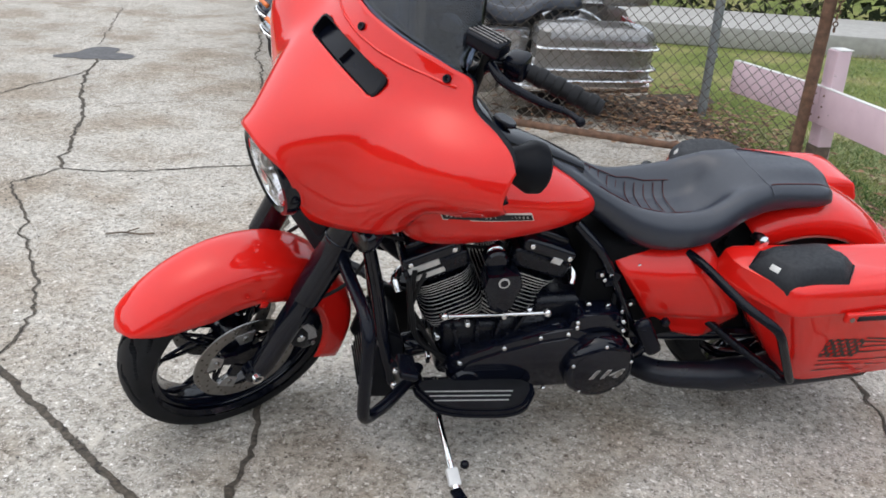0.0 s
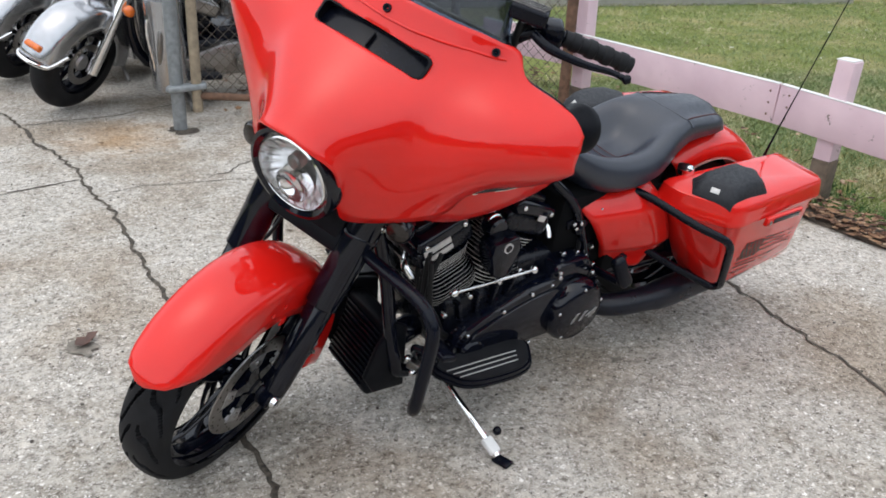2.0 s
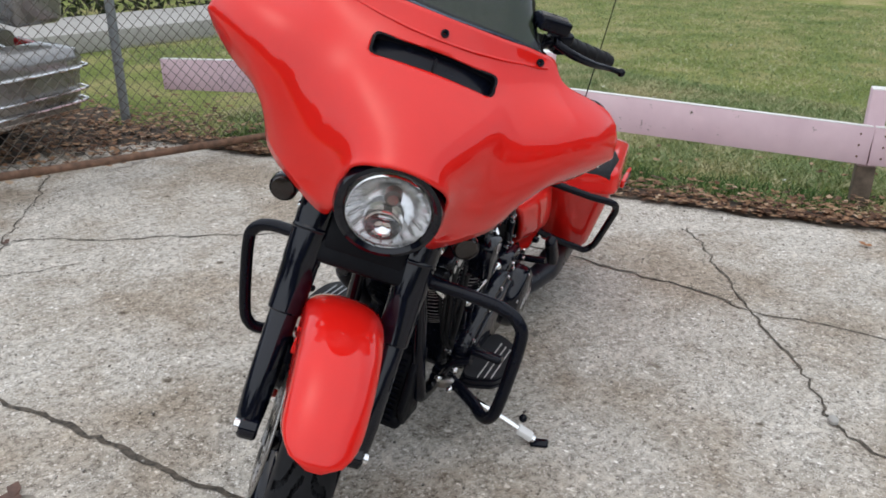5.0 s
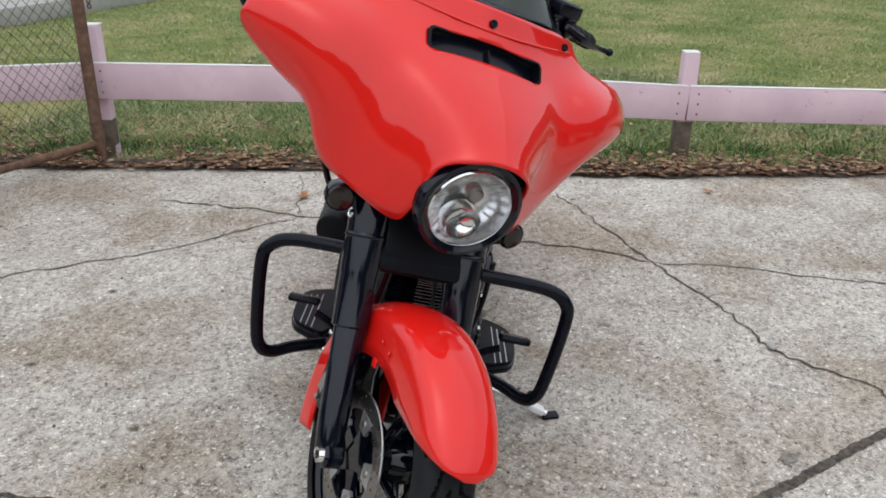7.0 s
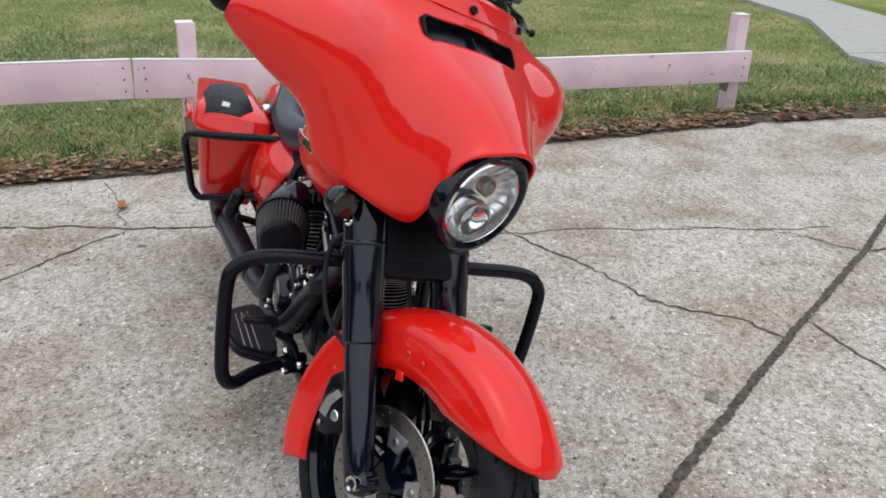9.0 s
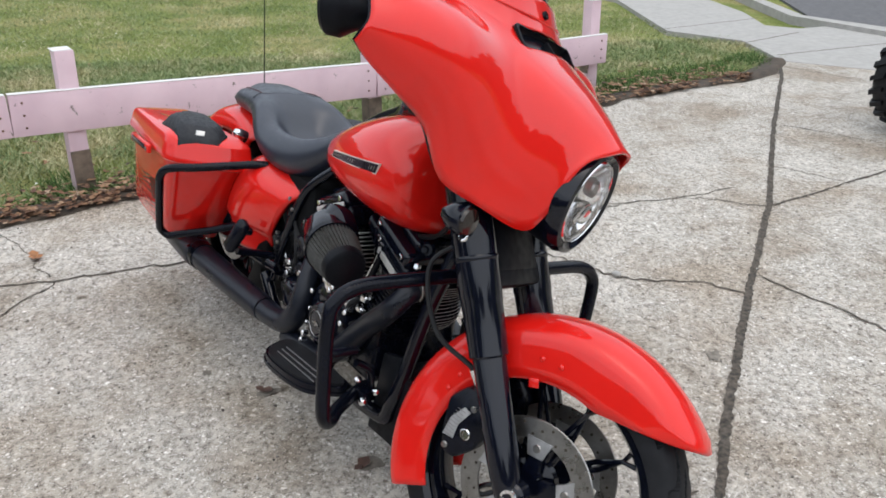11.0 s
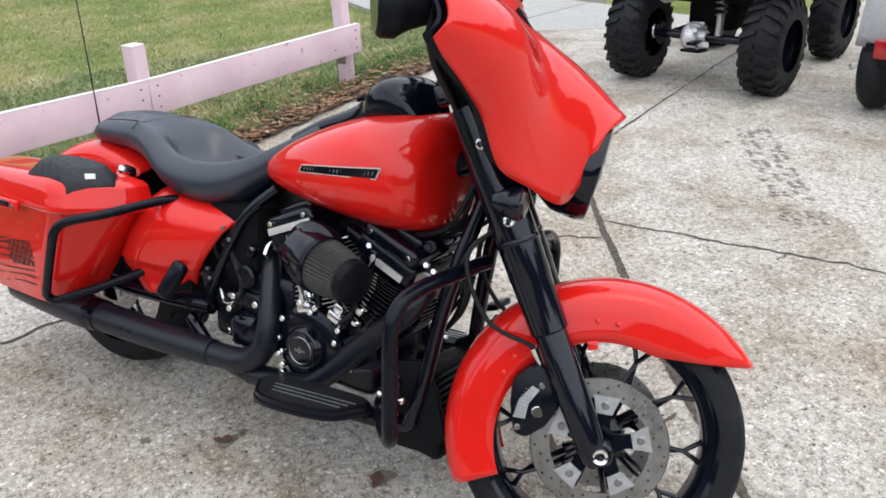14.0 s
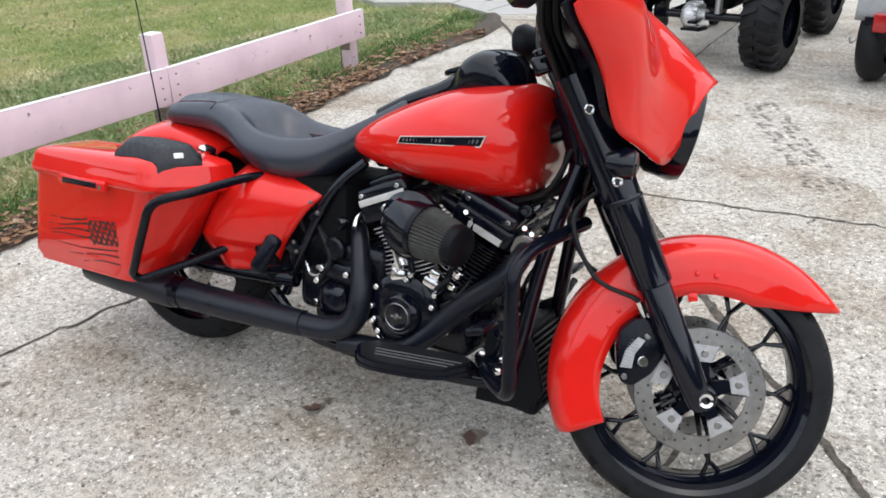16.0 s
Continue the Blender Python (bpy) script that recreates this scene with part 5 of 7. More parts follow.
# ---- seat ----
SEAT = [(0.818, 0.02, 0.876, 0.872, 0.85), (0.80, 0.055, 0.874, 0.868, 0.82), (0.73, 0.082, 0.836, 0.828, 0.755), (0.63, 0.115, 0.755, 0.775, 0.672), (0.55, 0.155, 0.704, 0.746, 0.622), (0.46, 0.183, 0.684, 0.738, 0.612), (0.37, 0.188, 0.686, 0.748, 0.628), (0.315, 0.178, 0.708, 0.770, 0.655), (0.265, 0.162, 0.770, 0.791, 0.682), (0.215, 0.148, 0.806, 0.801, 0.698), (0.17, 0.138, 0.818, 0.806, 0.708), (0.098, 0.13, 0.820, 0.80, 0.715), (0.016, 0.122, 0.812, 0.79, 0.715), (-0.029, 0.105, 0.795, 0.775, 0.718), (-0.054, 0.07, 0.765, 0.755, 0.725), (-0.060, 0.03, 0.745, 0.742, 0.73)]


def seat_ring(x, hw, zc, zs, zb, n=44):
    out = []
    for i in range(n):
        u = i / n * 2
        if u < 1:
            p = -1 + 2 * u
            e = abs(p)
            y = hw * p * (1 - 0.03 * e ** 6)
            k = max(0.0, min(1.0, (e - 0.22) / 0.48))
            z = zc + (zs - zc) * k * k * (3 - 2 * k) - max(0, e - 0.72) ** 2 / 0.0784 * (zs - zb) * 0.45
            out.append((x, y, z))
        else:
            p = 1 - 2 * (u - 1)
            e = abs(p)
            out.append((x, hw * p * 0.97, zb + (zs - zb) * 0.5 * e ** 5 * 0.9))
    return out


seat = part("seat", Geo().loft([seat_ring(*q) for q in catmull(SEAT, 5)]), VINYL, bike, "black vinyl two-up seat with stitched panels", None, 70)


def seat_top(x, y):
    a = np.array(SEAT)[::-1]
    hw, zc, zs, zb = (np.interp(x, a[:, 0], a[:, k]) for k in (1, 2, 3, 4))
    e = min(1, abs(y) / hw)
    k = max(0.0, min(1.0, (e - 0.22) / 0.48))
    return zc + (zs - zc) * k * k * (3 - 2 * k) - max(0, e - 0.72) ** 2 / 0.0784 * (zs - zb) * 0.45


for i in range(9):
    x = 0.395 + 0.031 * i
    hw = 0.084 - 0.0026 * i
    part("stitch_line", Geo().tube([(x + 0.012 * (1 - (u * u)), hw * u, seat_top(x, hw * u) + 0.0015) for u in np.linspace(-1, 1, 13)], 0.0013, 6), STITCH, seat, "dark red stitching")
for s in SIDES:
    part("seam", Geo().tube([(x, s * np.interp(x, [0.38, 0.5, 0.66], [0.085, 0.088, 0.06]), seat_top(x, np.interp(x, [0.38, 0.5, 0.66], [0.085, 0.088, 0.06])) + 0.0015) for x in np.linspace(0.38, 0.66, 16)], 0.0015, 6), STITCH, seat, "dark red stitching")
    part("seam", Geo().tube([(x, s * np.interp(x, [-0.02, 0.1, 0.18], [0.075, 0.09, 0.10]), seat_top(x, np.interp(x, [-0.02, 0.1, 0.18], [0.075, 0.09, 0.10])) + 0.0015) for x in np.linspace(-0.02, 0.18, 12)], 0.002, 6), STITCH, seat)
part("seam", Geo().tube([(0.178 + 0.02 * (1 - u * u), 0.125 * u, seat_top(0.178 + 0.02 * (1 - u * u), 0.125 * u) + 0.001) for u in np.linspace(-1, 1, 17)], 0.0025, 6), VINYL, seat)

# ---- side covers ----
for s in SIDES:
    g = Geo()
    rows = []
    for i in range(15):
        u = i / 14
        row = []
        for j in range(26):
            v = j / 25
            zt, zb = 0.650 - 0.035 * u, 0.345 - 0.015 * (1 - u)
            z = zt + (zb - zt) * v
            xl = 0.335 - 0.14 * min(1, v / 0.74) + 0.06 * max(0, v - 0.74) / 0.26
            xr = 0.612 - 0.175 * v - 0.012 * v * v
            x = xl + (xr - xl) * u
            y = 0.196 + 0.022 * math.sin(math.pi * min(1, v * 1.1)) - 0.05 * u ** 2 - 0.016 * max(0, 0.25 - u) / 0.25
            y -= 0.055 * (max(0, 0.22 - v) / 0.22) ** 2 + (0.008 + 0.012 * (v - 0.68) / 0.32 if v > 0.68 else 0.0)
            row.append((x, s * y, z))
        rows.append(row)
    skin(part("side_cover", Geo().grid(rows), RED, bike, "orange-red side cover", None, 60), 0.02)

# ---- saddlebags ----
def rounded(corners, n=7):
    """A closed outline whose corners (x, y, reach) are rounded off."""
    out = []
    m = len(corners)
    for i, (x, y, r) in enumerate(corners):
        c = Vector((x, y))
        a, b = (Vector(corners[(i + d) % m][:2]) - c for d in (-1, 1))
        p, q = c + a.normalized() * min(r, a.length * 0.45), c + b.normalized() * min(r, b.length * 0.45)
        out += [tuple((1 - t) ** 2 * p + 2 * t * (1 - t) * c + t * t * q) for t in np.linspace(0, 1, n)]
    return out


for s in SIDES:
    def bag_ring(z, grow=0.0):
        u = (z - 0.27) / 0.34
        x0, x1 = -0.452 - (0.018 if s < 0 else 0) + 0.135 * u - grow, 0.085 + 0.245 * u + grow
        y0, y1 = 0.165 - grow * 0.2, 0.338 + 0.060 * u + grow
        k = 0.04 + 0.10 * u
        return [(x, s * y, z) for x, y in rounded([(x1, y0, 0.015), (x1, y1 - 1.25 * k, 0.035), (x1 - 0.8 * k, y1, 0.05), (x0, y1 - 0.042, 0.055), (x0, y0, 0.015)])]
    zs = [0.262, 0.268, 0.30, 0.38, 0.46, 0.53, 0.575]
    rings = [[(x * 0.94 - 0.01, y * 0.97, z + 0.045 * (x + 0.3)) for x, y, z in bag_ring(0.272)]] + [[(x, y, z + 0.045 * (x + 0.3)) for x, y, z in bag_ring(z, 0 if z > 0.27 else -0.012)] for z in zs]
    bag = part("saddlebag", Geo().loft(rings), RED, bike, "orange-red hard saddlebag with worn flag decal", None, 30)
    def lift(ring, k, ztop):
        cx, cy = sum(q[0] for q in ring) / len(ring), sum(q[1] for q in ring) / len(ring)
        return [(cx + (x - cx) * k, cy + (y - cy) * k, ztop(x, abs(y))) for x, y, z in ring]
    low = bag_ring(0.585, 0.012)
    tilt = lambda x: 0.026 * (x + 0.31)
    lidrings = [lift(low, k, lambda x, y, h=h: h + tilt(x) * (1 if h < 0.63 else 1.5) - 0.10 * max(0, x - 0.22)) for k, h in ((0.97, 0.572), (1.0, 0.577), (1.005, 0.582), (1.0, 0.594), (0.985, 0.602), (0.968, 0.622), (0.945, 0.636), (0.90, 0.645), (0.75, 0.654), (0.5, 0.660), (0.2, 0.662))]
    lid = part("lid", Geo().loft(lidrings), RED, bag, "orange-red saddlebag lid", None, 34)
    # speaker pod on the lid, its base following the lid
    bpy.context.view_layer.update()
    pod = [(0.238, 0.222), (0.287, 0.266), (0.228, 0.372), (0.055, 0.368), (-0.005, 0.30), (0.03, 0.222)]
    pc = (0.14, 0.292)
    rings = []
    for k, dz in ((1.0, -0.02), (1.0, 0.006), (0.975, 0.008), (0.965, 0.004), (0.955, 0.008), (0.75, 0.030), (0.68, 0.033), (0.3, 0.035)):
        fine = []
        for a, b in zip(pod, pod[1:] + pod[:1]):
            for i in range(4):
                u = i / 4
                fine.append((a[0] + (b[0] - a[0]) * u, a[1] + (b[1] - a[1]) * u))
        ring = []
        for x, y in fine:
            px, py = pc[0] + (x - pc[0]) * k, pc[1] + (y - pc[1]) * k
            hit, spot, _, _ = lid.ray_cast(Vector((px, s * py, 1.0)), Vector((0, 0, -1)))
            ring.append((px, s * py, (spot.z if hit else 0.655) + dz))
        rings.append(ring)
    sp = part("speaker_pod", Geo().loft(rings), MESHCLOTH, bag, "black mesh speaker pod on the lid", None, 50)
    bpy.context.view_layer.update()
    hit, spot, up, _ = sp.ray_cast(Vector((0.243, s * 0.31, 1.0)), Vector((0, 0, -1)))
    up = up if hit and up.z > 0 else Vector((0, 0, 1))
    flat = Matrix.Translation(spot if hit else (0.243, s * 0.31, 0.69)) @ up.to_track_quat("Z", "Y").to_matrix().to_4x4()
    part("speaker_label", Geo().box((0, 0, 0), (0.026, 0.016, 0.003), (0, 0, 0), 0.0005), FIN_EDGE, sp, "plain bright label", flat)
    part("latch", Geo().box((-0.045, s * 0.402, 0.580), (0.20, 0.016, 0.030), (0, -1, 0.8 * s), 0.006), RED, bag, "painted latch cover")
    part("reflector", Geo().box((-0.05, s * 0.4105, 0.581), (0.145, 0.004, 0.016), (0, -1, 0.8 * s), 0.002), BLACK, bag, "black side reflector")
    part("key_lock", Geo().disc((0.038, s * 0.408, 0.580), (0, s, 0), 0.007, 0.006, 12), STEEL, bag)
    # worn flag decal: stripes behind a spotted field
    fl = Geo()
    fr = random.Random(4)

    def at(x, z):
        u = (z - 0.045 * (x + 0.3) - 0.27) / 0.34
        x0, x1, y1 = -0.452 + 0.135 * u, 0.085 + 0.245 * u, 0.338 + 0.060 * u
        back, ahead = x0, x1 - 0.8 * (0.04 + 0.10 * u)
        return (x, s * (y1 - 0.042 * max(0.0, (ahead - x) / (ahead - back)) + 0.0012), z)
    def ragged(x0, x1, z, h):
        """One brush-like stripe: uneven in height, thinning out backwards, broken near its tail."""
        m = 14
        for i in range(m):
            ua, ub = i / m, (i + 1) / m
            if i > m * 0.6 and fr.random() < 0.2:
                continue
            ha, hb = (h * (1 - 0.6 * u) * fr.uniform(0.75, 1.1) for u in (ua, ub))
            xa, xb = x0 + (x1 - x0) * ua, x0 + (x1 - x0) * ub
            sag = lambda u: z - 0.030 * u + 0.004 * math.sin(5 * u + z * 90)
            fl.add([at(xa, sag(ua) - ha), at(xb, sag(ub) - hb), at(xb, sag(ub) + hb), at(xa, sag(ua) + ha)], [(0, 1, 2, 3)])
    for k in range(4):
        ragged(-0.105, -0.335 + 0.03 * fr.random(), 0.452 - 0.0185 * k, 0.0034)
    for k in range(3):
        ragged(0.02, -0.31 + 0.07 * k, 0.372 - 0.018 * k, 0.0026)
    cell = 0.0023
    for i in range(60):
        for j in range(34):
            xa, za = -0.108 + cell * i, 0.470 - cell * j - 0.02 * (1 - i / 60)
            row = round((0.466 - za) / 0.0175)
            shifted = (row % 2) * 0.0125
            col = round((xa + 0.118 - shifted) / 0.025)
            dx, dz = xa + 0.118 - shifted - col * 0.025, za - 0.466 + row * 0.0175
            spike = 0.0068 + 0.0028 * math.cos(5 * math.atan2(dx, dz))
            if math.hypot(dx, dz) < spike or noise.noise(Vector((xa * 90, za * 90, 3))) > 0.55:
                continue
            fl.add([at(xa, za), at(xa + cell, za), at(xa + cell, za - cell), at(xa, za - cell)], [(0, 1, 2, 3)])
    part("flag_decal", fl, DECAL, bag, "worn black flag decal")
    # guard rail
    gp_ = [(0.40, 0.150, 0.625), (0.375, 0.20, 0.620), (0.325, 0.335, 0.597), (0.29, 0.395, 0.586), (0.262, 0.417, 0.571), (0.240, 0.423, 0.545), (0.215, 0.415, 0.505), (0.125, 0.380, 0.36), (0.103, 0.366, 0.328), (0.112, 0.345, 0.310), (0.14, 0.315, 0.322), (0.21, 0.25, 0.355), (0.29, 0.175, 0.40), (0.33, 0.14, 0.42)]
    part("bag_guard", Geo().tube([(x, s * y, z) for x, y, z in gp_], 0.0125, 14, 6), SATIN, bike, "black tube saddlebag guard")
    part("docking_point", Geo().revolve([(0, 0.001), (0, 0.02), (0.025, 0.02), (0.04, 0.014), (0.045, 0.001)], (0.205, s * 0.15, 0.665), (0, s, 0.4), 20), CHROME, bike, "chrome docking hardware")

# ---- engine ----
eng = part("engine", Geo().box((0.91, 0.015, 0.315), (0.32, 0.27, 0.20), (0, 0, 0), 0.03, 3).box((0.66, 0, 0.36), (0.30, 0.26, 0.22), (0, 0, 0), 0.03, 3), CASTBLACK, bike, "black V-twin engine")
CR = Vector((0.972, 0, 0.30))
for lean, nm in ((22.5, 1), (-22.5, -1)):
    rot = pose(CR.x + (0 if nm > 0 else -0.04), CR.y, CR.z, 0, lean, 0)
    cyl = part("cylinder", Geo().disc((0, 0, 0.08), (0, 0, 1), 0.068, 0.2, 32), CASTBLACK, eng, "black finned cylinder", rot)
    for k in range(15):
        z = 0.112 + k * 0.0112
        r = 0.088 + 0.006 * math.sin(k * 0.5)
        ring = [(r * math.copysign(abs(math.cos(a)) ** 0.5, math.cos(a)), 1.42 * r * math.copysign(abs(math.sin(a)) ** 0.5, math.sin(a))) for a in np.linspace(0, 2 * math.pi, 40, endpoint=False)]
        part("fin", Geo().loft([[(x, y, z) for x, y in ring], [(x, y, z + 0.004) for x, y in ring]]), CASTBLACK, cyl, "", rot)
        edge = [(x * 1.004, y * 1.004) for x, y in ring]
        whole = nm < 0
        if not whole:
            edge = [q for q in edge if q[1] > -0.02 or q[0] < 0.03]
        part("fin_edge", Geo().grid([[(x, y, z + 0.001) for x, y in edge], [(x, y, z + 0.0033) for x, y in edge]], whole), FIN_EDGE, cyl, "machined bright fin edge", rot)
    part("cylinder_head", Geo().box((0, 0, 0.315), (0.18, 0.265, 0.06), (0, 0, 0), 0.015, 3), CASTBLACK, cyl, "", rot)
    rc = part("rocker_cover", Geo().box((0, 0, 0.362), (0.165, 0.28, 0.045), (0, 0, 0), 0.015, 3).box((0, 0, 0.388), (0.12, 0.21, 0.03), (0, 0, 0), 0.012, 3), BLACK, cyl, "gloss black rocker cover", rot)
    for y in (0.1415, -0.1415):
        l = {(1, 1): 0.085, (1, -1): 0.10, (-1, 1): 0.03, (-1, -1): 0.15}[(nm, 1 if y > 0 else -1)]
        part("cover_strip", Geo().box((0.03 * nm if y > 0 else 0.015 * (nm > 0), y if y > 0 or nm < 0 else y * 0.97, 0.346 if y > 0 or nm < 0 else 0.305), (l, 0.004, 0.018), (0, 0, 0), 0.001), FIN_EDGE, cyl, "machined cover strip", rot)
        if y > 0 and nm > 0:
            part("head_strip", Geo().box((0.03, y * 0.95, 0.312), (0.095, 0.004, 0.015), (0, 0, 0), 0.001), FIN_EDGE, cyl, "machined head edge", rot)
        part("spark_boot", Geo().tube([(0.092 * nm, y * 0.55, 0.318), (0.115 * nm, y * 0.75, 0.315), (0.118 * nm, y * 0.95, 0.29)], (0.010, 0.013, 0.008), 12, 4), CHROME, cyl, "chrome plug cover", rot)
    for y in (0.143, -0.143):
        for x in (-0.06, 0.06):
            part("bolt", Geo().disc((x, y - 0.003, 0.365), (0, 1, 0), 0.007, 0.006, 12, 0.001), CHROME, cyl, "", rot)
    # pushrod tubes with bright bases, right side
    for dy in (0.0, 0.026):
        part("pushrod_tube", Geo().tube([(0.02 * nm * -1, -0.135 - dy * 0.3, 0.10), (0.035 * nm * -1 + dy * 0.6, -0.13, 0.32)], 0.009, 12), SATIN if dy else CHROME, cyl, "pushrod tube", rot)
    part("tube_collar", Geo().disc((0.0, -0.137, 0.16), (0, 0, 1), 0.016, 0.02, 16, 0.003).disc((0.0, -0.135, 0.125), (0, 0, 1), 0.019, 0.016, 16, 0.003), CHROME, cyl, "chrome tube collar", rot)
    base_at = Vector((0.920 + 0.050 * nm, -0.142, 0.422))
    part("tappet_block", Geo().box(tuple(base_at), (0.05, 0.04, 0.03), (0, lean, 0), 0.008, 2).box(tuple(base_at + Vector((0.008 * nm, 0, 0.025))), (0.03, 0.03, 0.025), (0, lean, 0), 0.006, 2), CHROME, eng, "chrome tappet block")
# cam cover, right
cam_c = (0.891, -0.138, 0.325)
cc = part("cam_cover", Geo().revolve([(-0.03, 0.112), (0, 0.11), (0.018, 0.106), (0.026, 0.088), (0.028, 0.06), (0.046, 0.056), (0.052, 0.049), (0.05, 0.044), (0.053, 0.042), (0.055, 0.001)], cam_c, (0, -1, 0.0), 48), BLACK, eng, "gloss black round cam cover")
part("cover_ring", Geo().revolve([(0.0545, 0.037), (0.056, 0.0355), (0.0545, 0.034)], cam_c, (0, -1, 0), 40), STEEL, cc)
part("cover_emblem", Geo().box((cam_c[0], cam_c[1] - 0.056, cam_c[2]), (0.034, 0.002, 0.006), (0, 0, 0), 0.001).box((cam_c[0], cam_c[1] - 0.0555, cam_c[2]), (0.015, 0.002, 0.015), (0, 45, 0), 0.001), STEEL, cc, "plain shield emblem")
for i in range(6):
    a = 2 * math.pi * i / 6 + 0.4
    part("bolt", Geo().disc((cam_c[0] + 0.1 * math.cos(a), cam_c[1] - 0.03, cam_c[2] + 0.1 * math.sin(a)), (0, -1, 0), 0.008, 0.008, 12, 0.002), CHROME, cc)
# gearbox end cover, right
tb = part("gearbox_cover", Geo().prism([(0.612, 0.266), (0.625, 0.258), (0.705, 0.262), (0.714, 0.275), (0.710, 0.335), (0.695, 0.352), (0.625, 0.356), (0.610, 0.340)], -0.168, -0.05, 0.022), BLACK, eng, "gloss black gearbox end cover")
part("cover_gasket", Geo().prism([(0.604, 0.258), (0.712, 0.252), (0.722, 0.270), (0.718, 0.345), (0.700, 0.362), (0.615, 0.366), (0.602, 0.348)], -0.118, -0.110, 0.002), STEEL, tb, "bright gasket edge")
part("cover_step", Geo().prism([(0.60, 0.358), (0.715, 0.350), (0.722, 0.385), (0.70, 0.410), (0.62, 0.412), (0.60, 0.395)], -0.140, -0.05, 0.012), CASTBLACK, tb, "black upper gearbox housing")
for x, y, z in ((0.611, -0.138, 0.392), (0.703, -0.148, 0.392), (0.590, -0.132, 0.350), (0.585, -0.13, 0.285), (0.735, -0.125, 0.27)):
    part("bolt", Geo().disc((x, y, z), (0, -1, 0), 0.0095, 0.016, 12, 0.002).disc((x, y - 0.008, z), (0, -1, 0), 0.005, 0.006, 6), CHROME, tb)
part("gearbox_top", Geo().box((0.69, -0.08, 0.43), (0.13, 0.10, 0.06), (0, 0, 0), 0.02, 3).disc((0.645, -0.115, 0.45), (0, -1, 0), 0.034, 0.03, 20, 0.006), CASTBLACK, eng)
part("clutch_line", Geo().tube([(0.60, -0.12, 0.375), (0.575, -0.135, 0.362), (0.55, -0.13, 0.372), (0.535, -0.12, 0.42), (0.55, -0.115, 0.52)], (0.006, 0.007, 0.006, 0.006, 0.006), 10, 6), CHROME, eng, "bright clutch line")
for x, y, z in ((0.8415, -0.19, 0.257), (0.838, -0.185, 0.275), (0.986, -0.15, 0.395), (0.915, -0.155, 0.437), (0.86, -0.15, 0.437), (1.02, -0.14, 0.30), (0.79, -0.15, 0.325), (0.80, -0.15, 0.29)):
    part("case_bolt", Geo().disc((x, y, z), (0, -1, 0), 0.008, 0.018, 12, 0.002), CHROME, eng)
part("sensor_plug", Geo().box((1.02, -0.145, 0.375), (0.045, 0.03, 0.02), (0, -35, 0), 0.005).tube([(1.03, -0.15, 0.385), (1.06, -0.13, 0.43), (1.07, -0.09, 0.48)], 0.005, 8, 5), HOSE, eng, "black sensor plug with its lead")
part("oil_line", Geo().tube([(0.97, -0.15, 0.40), (1.0, -0.16, 0.425), (1.015, -0.145, 0.445)], 0.007, 8, 4), HOSE, eng, "black oil line")
# primary cover, left
outline = []
for i in range(19):
    a = radians(75 + 200 * i / 18)
    outline.append((0.615 + 0.098 * math.cos(a), 0.295 + 0.098 * math.sin(a)))
for i in range(13):
    a = radians(-80 + 130 * i / 12)
    outline.append((0.975 + 0.075 * math.cos(a), 0.275 + 0.075 * math.sin(a)))
outline += [(0.93, 0.37), (0.80, 0.405), (0.70, 0.42)]
pc_ = part("primary_cover", Geo().prism(outline, 0.135, 0.205, 0.02), BLACK, eng, "gloss black primary cover")
mid_ = (0.80, 0.30)
inset = [(mid_[0] + (x - mid_[0]) * 0.86, mid_[1] + (z - mid_[1]) * 0.78) for x, z in outline]
part("cover_relief", Geo().prism(inset, 0.2, 0.215, 0.006), BLACK, pc_)
part("derby_cover", Geo().revolve([(0, 0.107), (0.03, 0.105), (0.044, 0.097), (0.049, 0.088), (0.0475, 0.084), (0.0515, 0.078), (0.0535, 0.001)], (0.617, 0.2, 0.292), (0, 1, 0), 48), BLACK, pc_, "gloss black round derby cover")
for i in range(5):
    a = 2 * math.pi * i / 5 + 0.3
    part("bolt", Geo().disc((0.617 + 0.090 * math.cos(a), 0.244, 0.292 + 0.090 * math.sin(a)), (0, 1, 0), 0.006, 0.005, 12, 0.002), CHROME, pc_)
part("numeral_edge", writing("114", 0.058, 0.0006, 0.0022), FIN_EDGE, pc_, "bright numeral outline", Matrix.Translation((0.6105, 0.2536, 0.284)) @ Matrix.Rotation(math.pi, 4, "Z") @ Matrix.Rotation(math.pi / 2, 4, "X") @ Matrix.Diagonal((1.15, 0.72, 1, 1)))
num = writing("114", 0.058, 0.0006, 0.0005)
part("numerals", num, STEEL, pc_, "numerals 114 with bright outline", Matrix.Translation((0.6105, 0.2546, 0.284)) @ Matrix.Rotation(math.pi, 4, "Z") @ Matrix.Rotation(math.pi / 2, 4, "X") @ Matrix.Diagonal((1.15, 0.72, 1, 1)))
for x, z in ((0.56, 0.405), (0.70, 0.425), (0.80, 0.395), (0.90, 0.365), (1.02, 0.32), (0.76, 0.20), (0.90, 0.195)):
    part("bolt", Geo().disc((x, 0.2, z), (0, 1, 0), 0.007, 0.01, 12, 0.002), CHROME, pc_)
part("starter_bulge", Geo().prism([(0.545, 0.33), (0.70, 0.36), (0.725, 0.39), (0.715, 0.432), (0.685, 0.455), (0.585, 0.458), (0.555, 0.44), (0.54, 0.40)], 0.09, 0.195, 0.02), BLACK, eng, "gloss black gearbox housing behind the primary cover")
